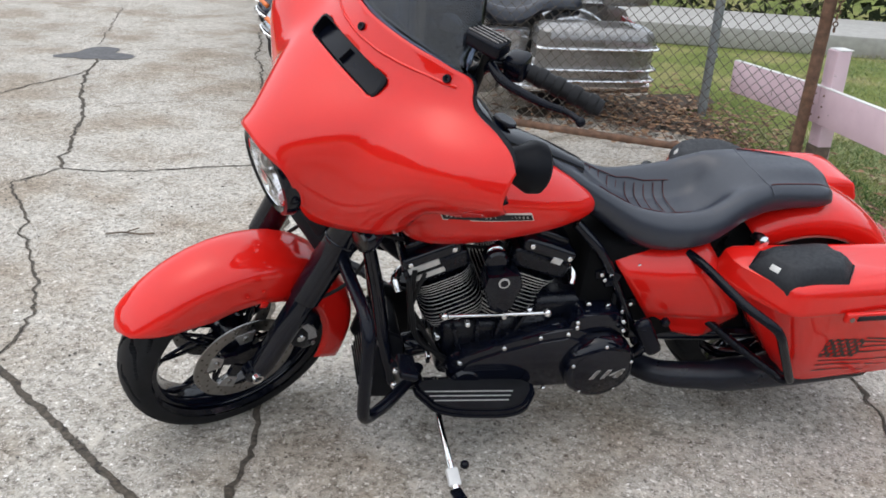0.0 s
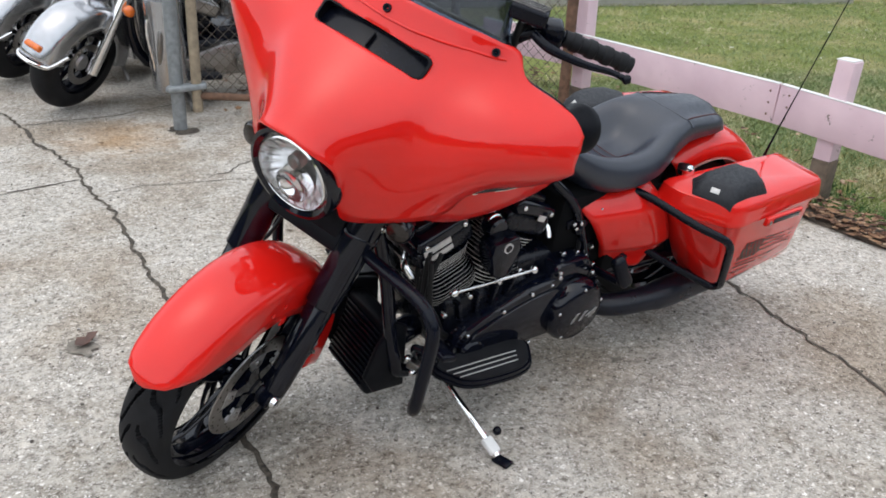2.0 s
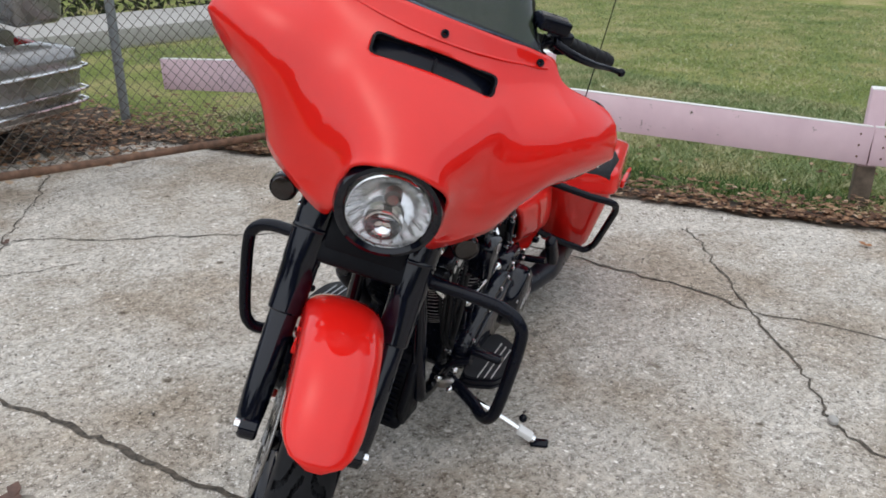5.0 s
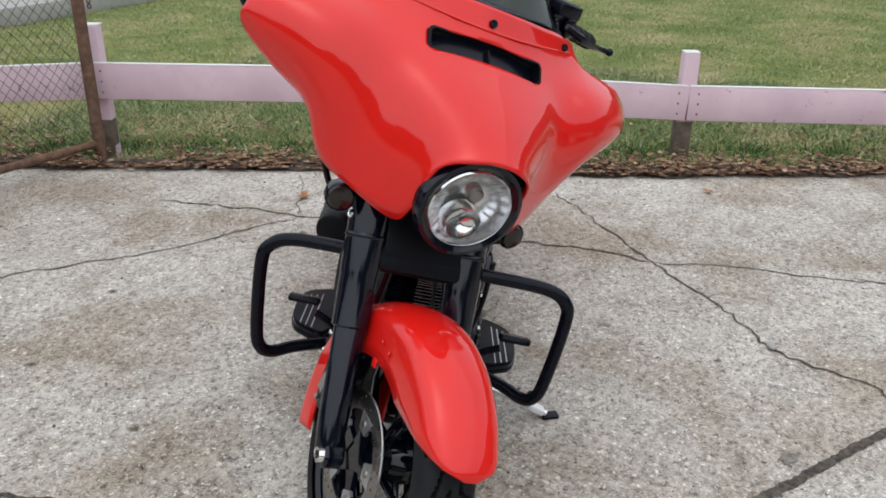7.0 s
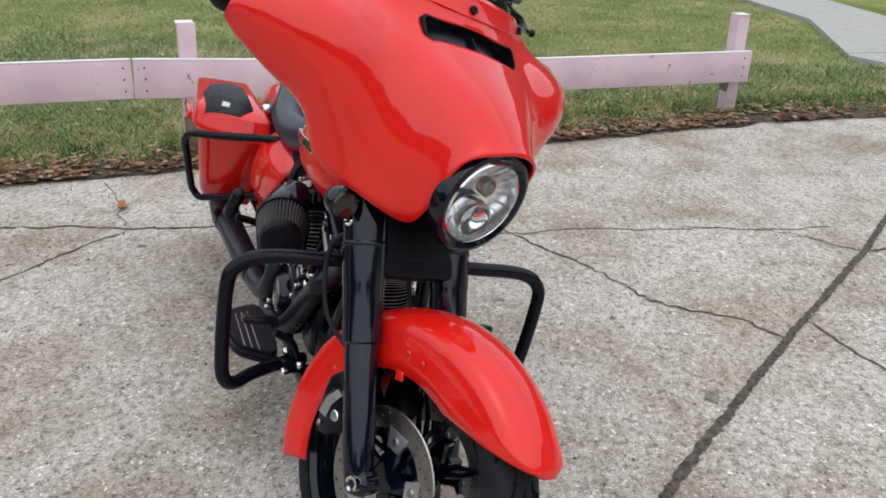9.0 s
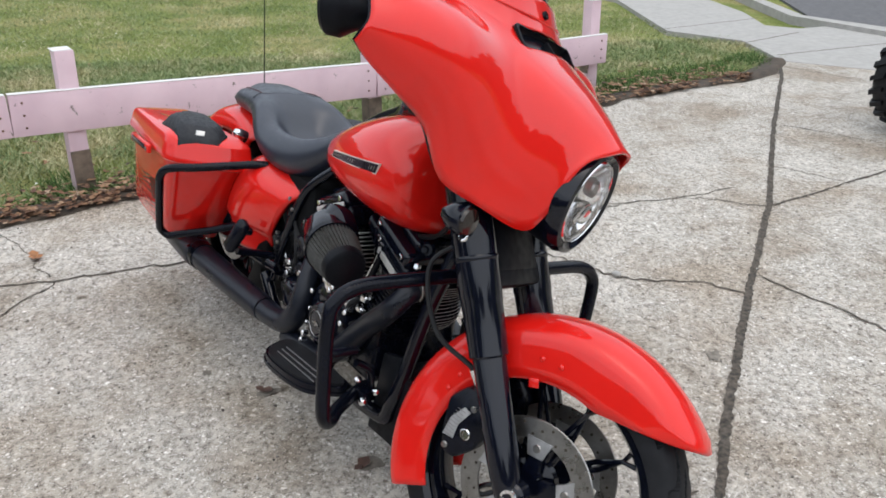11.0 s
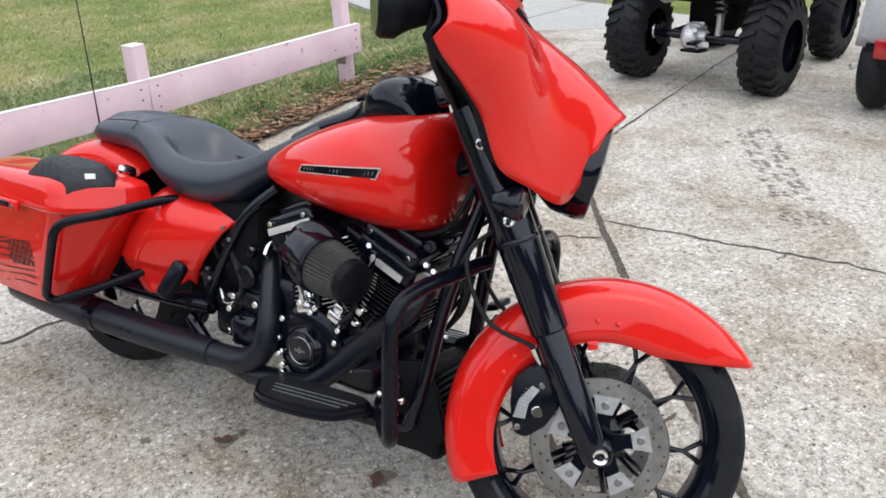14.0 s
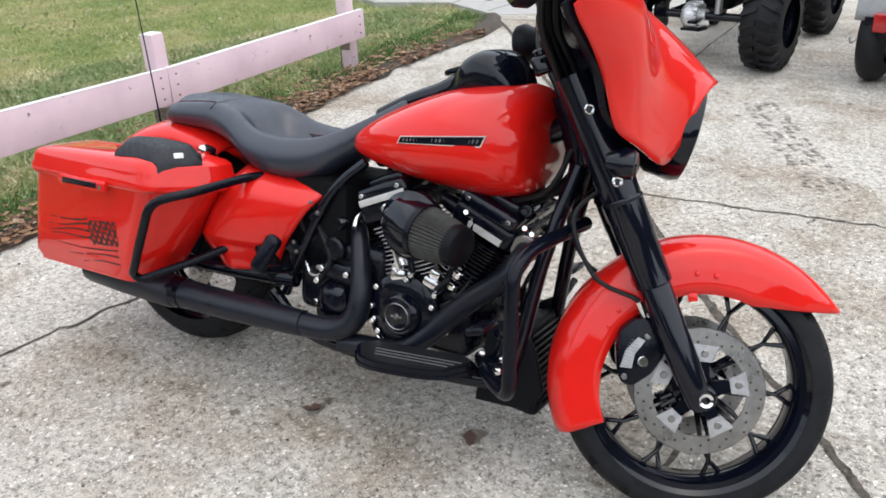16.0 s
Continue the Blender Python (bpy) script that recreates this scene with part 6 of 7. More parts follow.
for x, z in ((0.565, 0.435), (0.70, 0.44), (0.72, 0.40)):
    part("case_bolt", Geo().disc((x, 0.197, z), (0, 1, 0), 0.007, 0.01, 12, 0.002), CHROME, eng)
part("alternator_bulge", Geo().disc((1.0, 0.2, 0.255), (0, 1, 0), 0.045, 0.02, 32, 0.008), BLACK, pc_)
for k in range(4):
    part("case_rib", Geo().box((0.86 + 0.055 * k, 0.155, 0.40 - 0.012 * k), (0.012, 0.03, 0.10), (0, -20 + 12 * k, 0), 0.004), CASTBLACK, eng)
for x, z in ((0.83, 0.46), (0.90, 0.44), (1.0, 0.42), (1.08, 0.38), (1.10, 0.31), (0.66, 0.47), (0.60, 0.46)):
    part("case_bolt", Geo().disc((x, 0.148, z), (0, 1, 0), 0.008, 0.018, 12, 0.002), CHROME, eng)
part("oil_filter", Geo().revolve([(0, 0.03), (0.01, 0.038), (0.07, 0.038), (0.08, 0.034), (0.082, 0.001)], (1.09, 0.05, 0.27), (0.94, 0.3, 0.1), 28), BLACK, eng, "black oil filter")
for i in range(5):
    hr = random.Random(120 + i)
    part("case_hose", Geo().tube([(1.15 + hr.uniform(-0.02, 0.03), 0.10 + 0.02 * i, 0.60), (1.16, 0.12 + 0.015 * i, 0.48), (1.13 + hr.uniform(-0.03, 0.03), 0.13 + 0.01 * i, 0.38), (1.05 + hr.uniform(-0.03, 0.05), 0.15, 0.28)], 0.006 + 0.001 * (i % 3), 8, 6), HOSE, eng, "black hose beside the engine")
# horn cover, left
hn = part("horn_cover", Geo().prism([(0.882, 0.604), (0.972, 0.600), (0.978, 0.56), (0.952, 0.485), (0.932, 0.472), (0.905, 0.473), (0.888, 0.49), (0.870, 0.565)], 0.12, 0.19, 0.014), BLACK, eng, "gloss black horn cover")
part("horn_badge", Geo().disc((0.9265, 0.188, 0.580), (0, 1, 0), 0.015, 0.004, 24), FIN_EDGE, hn, "small round plain badge")
part("badge_centre", Geo().disc((0.9265, 0.191, 0.580), (0, 1, 0), 0.011, 0.002, 20), BLACK, hn)
part("horn_stud", Geo().disc((0.943, 0.11, 0.625), (0, 1, 0), 0.03, 0.05, 20, 0.006), BLACK, hn, "black horn stud")
part("dome_nut", Geo().ball((0.943, 0.135, 0.632), (0.024, 0.018, 0.024), 20).disc((0.943, 0.128, 0.632), (0, 1, 0), 0.027, 0.008, 20, 0.002), CHROME, hn, "chrome dome nut")
# shift rod, left
rod = part("shift_rod", Geo().tube([(0.781, 0.17, 0.454), (0.83, 0.172, 0.456), (1.07, 0.17, 0.461)], 0.005, 10), CHROME, bike, "chrome shift rod")
for p in ((0.781, 0.17, 0.454), (1.07, 0.17, 0.461)):
    part("rod_end", Geo().ball(p, 0.0135, 12), CHROME, rod)
# air cleaner, right
ac = part("air_cleaner", Geo().revolve([(-0.02, 0.03), (0.0, 0.082), (0.02, 0.09), (0.035, 0.09), (0.045, 0.078), (0.062, 0.068), (0.066, 0.04), (0.066, 0.001)], (0.93, -0.165, 0.578), (0, -1, 0), 36).tube([(0.90, -0.195, 0.59), (0.95, -0.212, 0.584), (0.992, -0.226, 0.577)], (0.062, 0.066, 0.064), 28, 4), BLACK, bike, "black forward air intake")
pl = []
for i in range(88):
    a = 2 * math.pi * i / 88
    k = 1 + (0.035 if i % 2 else -0.035)
    pl.append((math.cos(a) * k, math.sin(a) * k))
FB, FA = Vector((0.990, -0.226, 0.577)), Vector((0.975, -0.17, -0.13)).normalized()
FU = FA.cross(Vector((0, 1, 0))).normalized()
FV = FA.cross(FU)
part("filter_cone", Geo().loft([[FB + FA * d + FU * (r * y) + FV * (r * z) for y, z in pl] for d, r in ((-0.012, 0.066), (0.045, 0.060), (0.10, 0.050))]), FILTER, ac, "pleated grey filter cone")
part("filter_cap", Geo().revolve([(0.085, 0.053), (0.100, 0.0535), (0.112, 0.050), (0.117, 0.042), (0.118, 0.001)], tuple(FB), tuple(FA), 32), PLASTIC, ac, "black filter end cap")
part("filter_clamp", Geo().revolve([(-0.016, 0.066), (-0.016, 0.070), (0.0, 0.070), (0.0, 0.066)], tuple(FB), tuple(FA), 40), SATIN, ac, "black band clamp")
part("intake_bolt", Geo().disc((0.837, -0.165, 0.602), (0, -1, 0), 0.014, 0.016, 16, 0.004), CHROME, ac)
part("intake_stay", Geo().tube([(0.840, -0.172, 0.60), (0.858, -0.172, 0.52), (0.875, -0.165, 0.445)], (0.006, 0.007, 0.007), 12), CHROME, bike, "chrome stay")
for k in range(7):
    a = 2 * math.pi * k / 7 + 0.2
    part("intake_screw", Geo().disc((0.93 + 0.064 * math.cos(a), -0.215, 0.578 + 0.064 * math.sin(a)), (0, -1, 0), 0.006, 0.006, 10, 0.001), STEEL, ac)
# throttle and wiring under the tank
for i in range(9):
    hr = random.Random(40 + i)
    y = hr.uniform(-0.075, 0.075)
    part("cable", Geo().tube([(1.275 + hr.uniform(-0.03, 0.03), y, 0.80), (1.245 + hr.uniform(-0.02, 0.03), y * 1.3, 0.69), (1.10 + hr.uniform(-0.1, 0.08), y * 1.2, 0.64), (0.98 + hr.uniform(-0.1, 0.1), y, 0.60)], hr.uniform(0.004, 0.007), 8, 6), HOSE, bike, "black cable under the tank")
for i in range(7):
    hr = random.Random(80 + i)
    s = 1 if i % 2 else -1
    part("cable", Geo().tube([(0.62 + hr.uniform(-0.05, 0.02), s * 0.11, 0.62), (0.58 + hr.uniform(-0.05, 0.05), s * hr.uniform(0.1, 0.15), 0.52), (0.56 + hr.uniform(-0.04, 0.08), s * hr.uniform(0.1, 0.15), 0.42), (0.50 + hr.uniform(-0.05, 0.1), s * 0.12, 0.32)], hr.uniform(0.005, 0.010), 8, 6), HOSE, bike, "black cable behind the engine")
for i in range(14):
    hr = random.Random(200 + i)
    s = 1 if i % 2 else -1
    x, z = hr.uniform(0.50, 0.72), hr.uniform(0.36, 0.62)
    if z < 0.62 - (x - 0.5) * 0.2:
        part("fitting", Geo().box((x, s * hr.uniform(0.125, 0.15), z), (hr.uniform(0.02, 0.05), 0.025, hr.uniform(0.015, 0.04)), (0, hr.uniform(-40, 40), 0), 0.004), SATIN if i % 3 else CASTBLACK, bike, "small black fitting")
        part("fitting_bolt", Geo().disc((x + 0.015, s * 0.145, z + 0.012), (0, s, 0), 0.006, 0.012, 10, 0.001), CHROME if i % 2 else STEEL, bike, "small bright bolt")
part("coil_cover", Geo().tube([(0.965, -0.10, 0.648), (0.985, -0.105, 0.632), (1.05, -0.10, 0.602), (1.11, -0.09, 0.578)], (0.012, 0.021, 0.023, 0.020), 14, 5).box((1.10, -0.085, 0.605), (0.06, 0.05, 0.05), (0, 25, 0), 0.014, 3), SATIN, bike, "black coil cover under the tank")
for x, y, z in ((1.045, -0.125, 0.618), (1.115, -0.105, 0.582), (1.20, -0.11, 0.60), (1.215, -0.10, 0.585)):
    part("coil_bolt", Geo().disc((x, y, z), (0.3, -1, 0.3), 0.008, 0.012, 12, 0.002), CHROME, bike, "small bright bolt")
part("throttle_fitting", Geo().disc((1.17, -0.055, 0.630), (0.5, -0.8, 0.2), 0.02, 0.04, 20, 0.006).disc((1.178, -0.078, 0.633), (0.5, -0.8, 0.2), 0.011, 0.02, 14, 0.003), SATIN, bike, "black throttle fitting")

# ---- frame ----
for s in SIDES:
    part("down_tube", Geo().tube([(1.30, 0.045 * s, 0.76), (1.245, 0.09 * s, 0.52), (1.20, 0.12 * s, 0.25), (1.12, 0.13 * s, 0.18), (0.60, 0.13 * s, 0.17), (0.42, 0.13 * s, 0.28)], 0.019, 14, 8), BLACK, bike, "black frame tube")
    part("seat_tube", Geo().tube([(0.72, 0.10 * s, 0.70), (0.635, 0.135 * s, 0.61), (0.53, 0.135 * s, 0.42), (0.46, 0.12 * s, 0.28)], 0.014, 12, 8), BLACK, bike, "black frame tube")
    part("swing_arm", Geo().tube([(0.50, 0.12 * s, 0.33), (0.25, 0.14 * s, 0.32), (0.0, 0.145 * s, 0.322)], 0.026, 14, 4), BLACK, bike, "black swing arm")
    part("shock", Geo().tube([(0.12, 0.15 * s, 0.36), (0.22, 0.15 * s, 0.58)], 0.026, 14), SATIN, bike, "black rear shock")
part("backbone", Geo().tube([(1.24, 0, 0.84), (1.0, 0, 0.74), (0.7, 0, 0.70)], 0.03, 14, 5).tube([(1.24, 0, 0.92), (1.30, 0, 0.76)], 0.042, 18), BLACK, bike, "black frame backbone and steering head")
# Fillers added so that the gap behind the side covers stays dark.
for s in SIDES:
    part("filler_panel", Geo().box((0.27, 0.137 * s, 0.46), (0.36, 0.03, 0.30), (0, 0, 0), 0.01), SHADEBLACK, bike, "added dark filler panel behind the side cover")
part("battery_box", Geo().box((0.50, 0, 0.50), (0.36, 0.26, 0.28), (0, 0, 0), 0.02), SHADEBLACK, bike, "black box under the seat, enlarged as dark filler")
# oil cooler with slats in front of the engine
cool = part("oil_cooler", Geo().box((1.215, 0, 0.23), (0.06, 0.20, 0.21), (0, -14, 0), 0.014, 3), PLASTIC, bike, "black finned oil cooler")
for k in range(12):
    part("slat", Geo().box((1.250 - 0.0042 * (k - 6.5), 0, 0.145 + 0.0155 * k), (0.008, 0.17, 0.006), (0, -14, 0), 0.001), SATIN, cool)
part("cooler_shroud", Geo().box((1.21, 0, 0.135), (0.12, 0.22, 0.05), (0, 6, 0), 0.02, 3), PLASTIC, cool, "black lower shroud")
for s in SIDES:
    part("cooler_cheek", Geo().prism([(1.145 if s > 0 else 1.095, 0.115), (1.25, 0.125), (1.285, 0.19), (1.255, 0.29), (1.205, 0.365), (1.165 if s > 0 else 1.12, 0.34)], s * 0.1, s * 0.118, 0.006), PLASTIC, cool, "black side cheek")
# engine guard
for s in SIDES:
    pts = [(1.345, 0.085, 0.668), (1.335, 0.17, 0.664), (1.31, 0.305, 0.648), (1.303, 0.362, 0.615), (1.303, 0.376, 0.555), (1.305, 0.366, 0.37), (1.298, 0.352, 0.31), (1.275, 0.325, 0.287), (1.225, 0.28, 0.282), (1.15, 0.19, 0.272), (1.12, 0.14, 0.265)]
    part("engine_guard", Geo().tube([(x, s * y * (1.0 if s > 0 else 1.04), z - 0.012 - 0.022 * (z - 0.27) / 0.39) for x, y, z in pts], 0.0165, 18, 7), SATIN, bike, "black tube engine guard")
# floorboards
for s in SIDES:
    out = []
    for x, y in ((0.825, 0.215), (0.835, 0.29), (0.89, 0.325), (0.985, 0.330), (1.075, 0.318), (1.118, 0.285), (1.125, 0.215)):
        out.append((x, y))
    def plate(k, z0, z1, mat, nm, par, lab=""):
        cx, cy = 1.0, 0.26
        fine = catmull([(cx + (x - cx) * k, cy + (y - cy) * k, 0) for x, y in out], 4, True)
        return part(nm, Geo().loft([[(q[0], s * q[1], z0 + (q[0] - 0.84) * 0.09) for q in fine], [(q[0], s * q[1], z1 + (q[0] - 0.84) * 0.09) for q in fine]]), mat, par, lab)
    fb = plate(1.0, 0.228, 0.246, SATIN, "floorboard", bike, "black rider floorboard")
    plate(1.03, 0.222, 0.231, SATIN, "board_rim", fb)
    plate(0.93, 0.246, 0.253, RUBBER, "rubber_pad", fb, "black rubber pad")
    for k in range(3):
        y = 0.262 + 0.017 * k
        part("bright_strip", Geo().box((1.0, s * y, 0.2535 + 0.0146), (0.25 - 0.02 * k, 0.003, 0.002), (0, -5.1, 0), 0), FIN_EDGE if s > 0 else ALLOY, fb, "bright metal strip")
    part("board_bracket", Geo().tube([(1.12, 0.13 * s, 0.22), (1.12, 0.22 * s, 0.235)], 0.013, 10), SATIN, fb)
    part("board_bracket", Geo().tube([(0.90, 0.13 * s, 0.2), (0.90, 0.22 * s, 0.225)], 0.013, 10), SATIN, fb)
    part("pedal_block", Geo().box((1.17, 0.19 * s, 0.262), (0.04, 0.05, 0.03), (0, 0, 20), 0.006), STEEL if s > 0 else SATIN, fb, "metal block with bolts")
    for x, y, z in ((1.19, 0.17, 0.275), (1.20, 0.21, 0.26), (1.15, 0.20, 0.29)):
        part("bolt", Geo().ball((x, y * s, z), 0.011, 10), CHROME, fb)
    # pedal
    part("pedal", Geo().tube([(1.16, 0.17 * s, 0.26), (1.20, 0.20 * s, 0.34), (1.21, 0.25 * s, 0.375)], 0.010, 10, 5).box((1.185, 0.285 * s, 0.395), (0.05, 0.085, 0.02), (0, -20, 0), 0.008, 3), SATIN, bike, "black foot pedal with rubber pad")
    # passenger peg folded up
    part("passenger_peg", Geo().box((0.53, 0.285 * s, 0.45), (0.045, 0.035, 0.115), (s * 12, 28, 0), 0.015, 3), SATIN, bike, "black folded passenger peg")
    part("peg_mount", Geo().tube([(0.50, 0.15 * s, 0.37), (0.505, 0.27 * s, 0.395)], 0.012, 10).disc((0.44, 0.20 * s, 0.43), (0, s, 0), 0.012, 0.02, 14, 0.003), SATIN, bike, "black peg mount")

# ---- exhaust ----
ex = part("exhaust", Geo().tube([(0.688, -0.080, 0.530), (0.694, -0.088, 0.518), (0.702, -0.098, 0.50), (0.73, -0.130, 0.45), (0.752, -0.156, 0.40), (0.762, -0.172, 0.345), (0.752, -0.180, 0.290), (0.715, -0.186, 0.252), (0.66, -0.195, 0.238), (0.57, -0.205, 0.238)], (0.006, 0.018, 0.024, 0.0275, 0.029, 0.031, 0.033, 0.034, 0.034, 0.034), 22, 8), MATTE, bike, "matte black exhaust pipe")
part("heat_shield", Geo().tube([(0.59, -0.203, 0.238), (0.57, -0.205, 0.238), (0.35, -0.228, 0.243), (0.17, -0.245, 0.25)], (0.034, 0.038, 0.042, 0.044), 24, 4), MATTE, ex)
part("clamp", Geo().tube([(0.18, -0.244, 0.25), (0.14, -0.245, 0.25)], 0.047, 24).box((0.16, -0.285, 0.275), (0.03, 0.02, 0.025), (40, 0, 0), 0.004), SATIN, ex)
part("muffler", Geo().tube([(0.15, -0.245, 0.248), (0.12, -0.245, 0.248), (-0.05, -0.243, 0.25), (-0.19, -0.24, 0.252), (-0.235, -0.24, 0.252)], (0.045, 0.051, 0.052, 0.05, 0.046), 28, 4), MATTE, ex, "matte black muffler")
part("front_pipe", Geo().tube([(1.20, -0.085, 0.552), (1.206, -0.125, 0.538), (1.19, -0.153, 0.500), (1.15, -0.156, 0.458), (1.10, -0.154, 0.415), (1.05, -0.152, 0.368), (1.0, -0.153, 0.315), (0.95, -0.158, 0.266), (0.88, -0.165, 0.218), (0.70, -0.17, 0.20)], (0.024, 0.026, 0.027, 0.028, 0.0285, 0.029, 0.030, 0.030, 0.03, 0.03), 22, 7), MATTE, ex, "matte black front pipe")
part("pipe_flange", Geo().disc((1.203, -0.11, 0.549), (0.1, -1, -0.1), 0.036, 0.008, 20, 0.002), STEEL, ex, "dull steel exhaust flange")
part("left_muffler", Geo().tube([(0.52, 0.0, 0.20), (0.47, 0.10, 0.20), (0.40, 0.19, 0.215), (0.28, 0.235, 0.235), (0.20, 0.243, 0.24), (-0.05, 0.243, 0.247), (-0.235, 0.24, 0.252)], (0.034, 0.036, 0.038, 0.042, 0.050, 0.051, 0.046), 24, 6), MATTE, ex, "matte black muffler on the far side")

# ---- side stand and antenna ----
stand = part("side_stand", Geo().tube([(1.07, 0.14, 0.205), (1.075, 0.24, 0.175), (1.065, 0.40, 0.125), (1.06, 0.455, 0.105)], (0.012, 0.010, 0.010, 0.012), 12, 5), CHROME, bike, "chrome side stand")
part("stand_foot", Geo().box((1.055, 0.472, 0.098), (0.034, 0.052, 0.010), (11, 0, 12), 0.005), SATIN, stand, "dark stand foot")
part("stand_tag", Geo().box((1.063, 0.425, 0.118), (0.034, 0.05, 0.02), (-18, 0, 5), 0.006), WHITE, stand, "white worn stand end")
part("stand_stud", Geo().ball((1.03, 0.405, 0.14), 0.013, 10), SATIN, stand)
part("antenna", Geo().tube([(-0.30, 0.13, 0.60), (-0.34, 0.13, 0.80), (-0.52, 0.13, 1.55)], (0.006, 0.0023, 0.0015), 8, 6), SATIN, bike, "thin black whip antenna")


# ---- parked motorcycles behind the gate ----
def simple_wheel(parent, centre, rt, half, rim_r, rim_mat, name="wheel"):
    w = part(name, Geo().revolve([(-0.05, rim_r - 0.02), (-0.055, rim_r + 0.008), (0, rim_r - 0.012), (0.055, rim_r + 0.008), (0.05, rim_r - 0.02), (0, rim_r - 0.03)], centre, (0, 1, 0), 48, closed=True), rim_mat, parent)
    prof = [(half * math.sin(b), rim_r + (rt - rim_r) * max(0, math.cos(b)) ** 0.5) for b in np.linspace(-1.57, 1.57, 17)]
    part("tyre", Geo().revolve(prof, centre, (0, 1, 0), 56), RUBBER, w, "black rubber tyre")
    part("hub", Geo().disc((centre[0], -0.06, centre[2]), (0, 1, 0), 0.05, 0.12, 24, 0.01), ALLOY, w)
    for i in range(9):
        a = 2 * math.pi * i / 9
        part("spoke", Geo().tube([(centre[0] + r * math.cos(a), 0, centre[2] + r * math.sin(a)) for r in (0.04, rim_r - 0.01)], (0.016, 0.011), 8), rim_mat, w)
    for s in SIDES:
        part("disc", Geo().revolve([(-0.002, 0.09), (-0.002, 0.13), (0.002, 0.13), (0.002, 0.09)], (centre[0], 0.07 * s, centre[2]), (0, 1, 0), 40, closed=True), STEEL, w)
    return w


def parked(m, paint, label):
    b = root("parked_motorcycle", m, label, "motorcycle", "motorcycles in a row behind the gate")
    simple_wheel(b, (1.62, 0, 0.31), 0.31, 0.072, 0.19, SATIN, "front_wheel")
    simple_wheel(b, (0, 0, 0.31), 0.31, 0.075, 0.19, SATIN, "rear_wheel")
    f = skin(part("front_fender", arched((1.62, 0, 0.31), 0.375, 22, 200, 0.105, 0.15), paint, b, "painted front mudguard with chrome trim"))
    tip = [(1.905, 0.105, 0.43), (1.955, 0.09, 0.432), (1.978, 0.0, 0.435), (1.955, -0.09, 0.432), (1.905, -0.105, 0.43)]
    part("fender_trim", Geo().tube([(1.80, 0.108, 0.445), *tip, (1.80, -0.108, 0.445)], 0.011, 8, 5), CHROME, f, "chrome fender trim")
    part("fender_lamp", Geo().box((1.935, 0, 0.515), (0.035, 0.10, 0.05), (0, 42, 0), 0.012, 3), ORANGE, f, "orange fender tip lamp")
    for s in SIDES:
        part("fork_leg", Geo().tube([(1.625, 0.125 * s, 0.28), (1.47, 0.125 * s, 0.56), (1.30, 0.125 * s, 0.88)], (0.034, 0.033, 0.036), 16), CHROME, b, "chrome fork leg")
        lw = part("leg_shield", Geo().loft([[(1.17 + 0.105 * math.cos(a) + 0.06 * (z - 0.5), s * (0.30 + 0.13 * math.sin(a)), z) for a in np.linspace(0, 2 * math.pi, 20, endpoint=False)] for z in (0.20, 0.24, 0.40, 0.58, 0.70, 0.74)]), paint, b, "painted leg shield")
        part("shield_bar", Geo().tube([(1.27, s * 0.33, 0.66), (1.29, s * 0.34, 0.55), (1.25, s * 0.34, 0.32)], 0.010, 8, 5), CHROME, lw, "chrome bar")
        part("signal", Geo().ball((1.44, 0.20 * s, 0.68), (0.03, 0.035, 0.035), 14), ORANGE, b, "orange turn signal")
        bag = part("saddlebag", Geo().loft([[(x, s * y, z) for x, y in ((0.30, 0.18), (0.31, 0.33), (0.24, 0.385), (-0.42, 0.385), (-0.50, 0.33), (-0.49, 0.18))] for z in (0.30, 0.34, 0.46, 0.56)]), GREYPAINT, b, "pewter saddlebag with chrome bands")
        part("lid", Geo().loft([[(0.1 - (0.1 - x) * k, s * (0.28 + (y - 0.28) * k), z) for x, y in ((0.31, 0.17), (0.32, 0.335), (0.25, 0.392), (-0.43, 0.392), (-0.51, 0.335), (-0.50, 0.17))] for z, k in ((0.56, 1.0), (0.60, 1.0), (0.66, 0.93), (0.69, 0.7))]), GREYPAINT, bag, "pewter saddlebag lid")
        for z, r in ((0.345, 0.011), (0.42, 0.009), (0.56, 0.010)):
            part("band", Geo().tube([(0.30, s * 0.20, z), (0.315, s * 0.335, z), (0.24, s * 0.395, z), (-0.43, s * 0.395, z), (-0.515, s * 0.335, z), (-0.50, s * 0.2, z)], r, 8, 4), CHROME, bag, "chrome band")
        part("bag_panel", Geo().box((-0.12, s * 0.388, 0.382), (0.55, 0.006, 0.045), (0, 0, 0), 0.002), STEEL, bag)
        part("muffler", Geo().tube([(0.5, s * 0.22, 0.24), (0.2, s * 0.23, 0.24), (-0.55, s * 0.23, 0.25)], (0.035, 0.045, 0.048), 18), CHROME, b, "chrome muffler")
        part("cover", Geo().prism([(0.32, 0.62), (0.62, 0.62), (0.50, 0.38), (0.34, 0.40)], s * 0.13, s * 0.20, 0.02), paint, b, "painted side cover")
        # Crash bar in darker steel: shade between the bikes put into the colour.
        part("crash_bar", Geo().tube([(1.22, s * 0.10, 0.66), (1.22, s * 0.36, 0.62), (1.24, s * 0.40, 0.45), (1.2, s * 0.3, 0.22)], 0.015, 12, 6), STEEL, b, "chrome crash bar, darkened for shade")
        part("floorboard", Geo().box((1.0, s * 0.27, 0.24), (0.33, 0.12, 0.03), (0, -4, 0), 0.012), SATIN, b)
        part("grip", Geo().tube([(1.10, s * 0.28, 1.06), (1.0, s * 0.44, 1.02)], 0.019, 12), RUBBER, b)
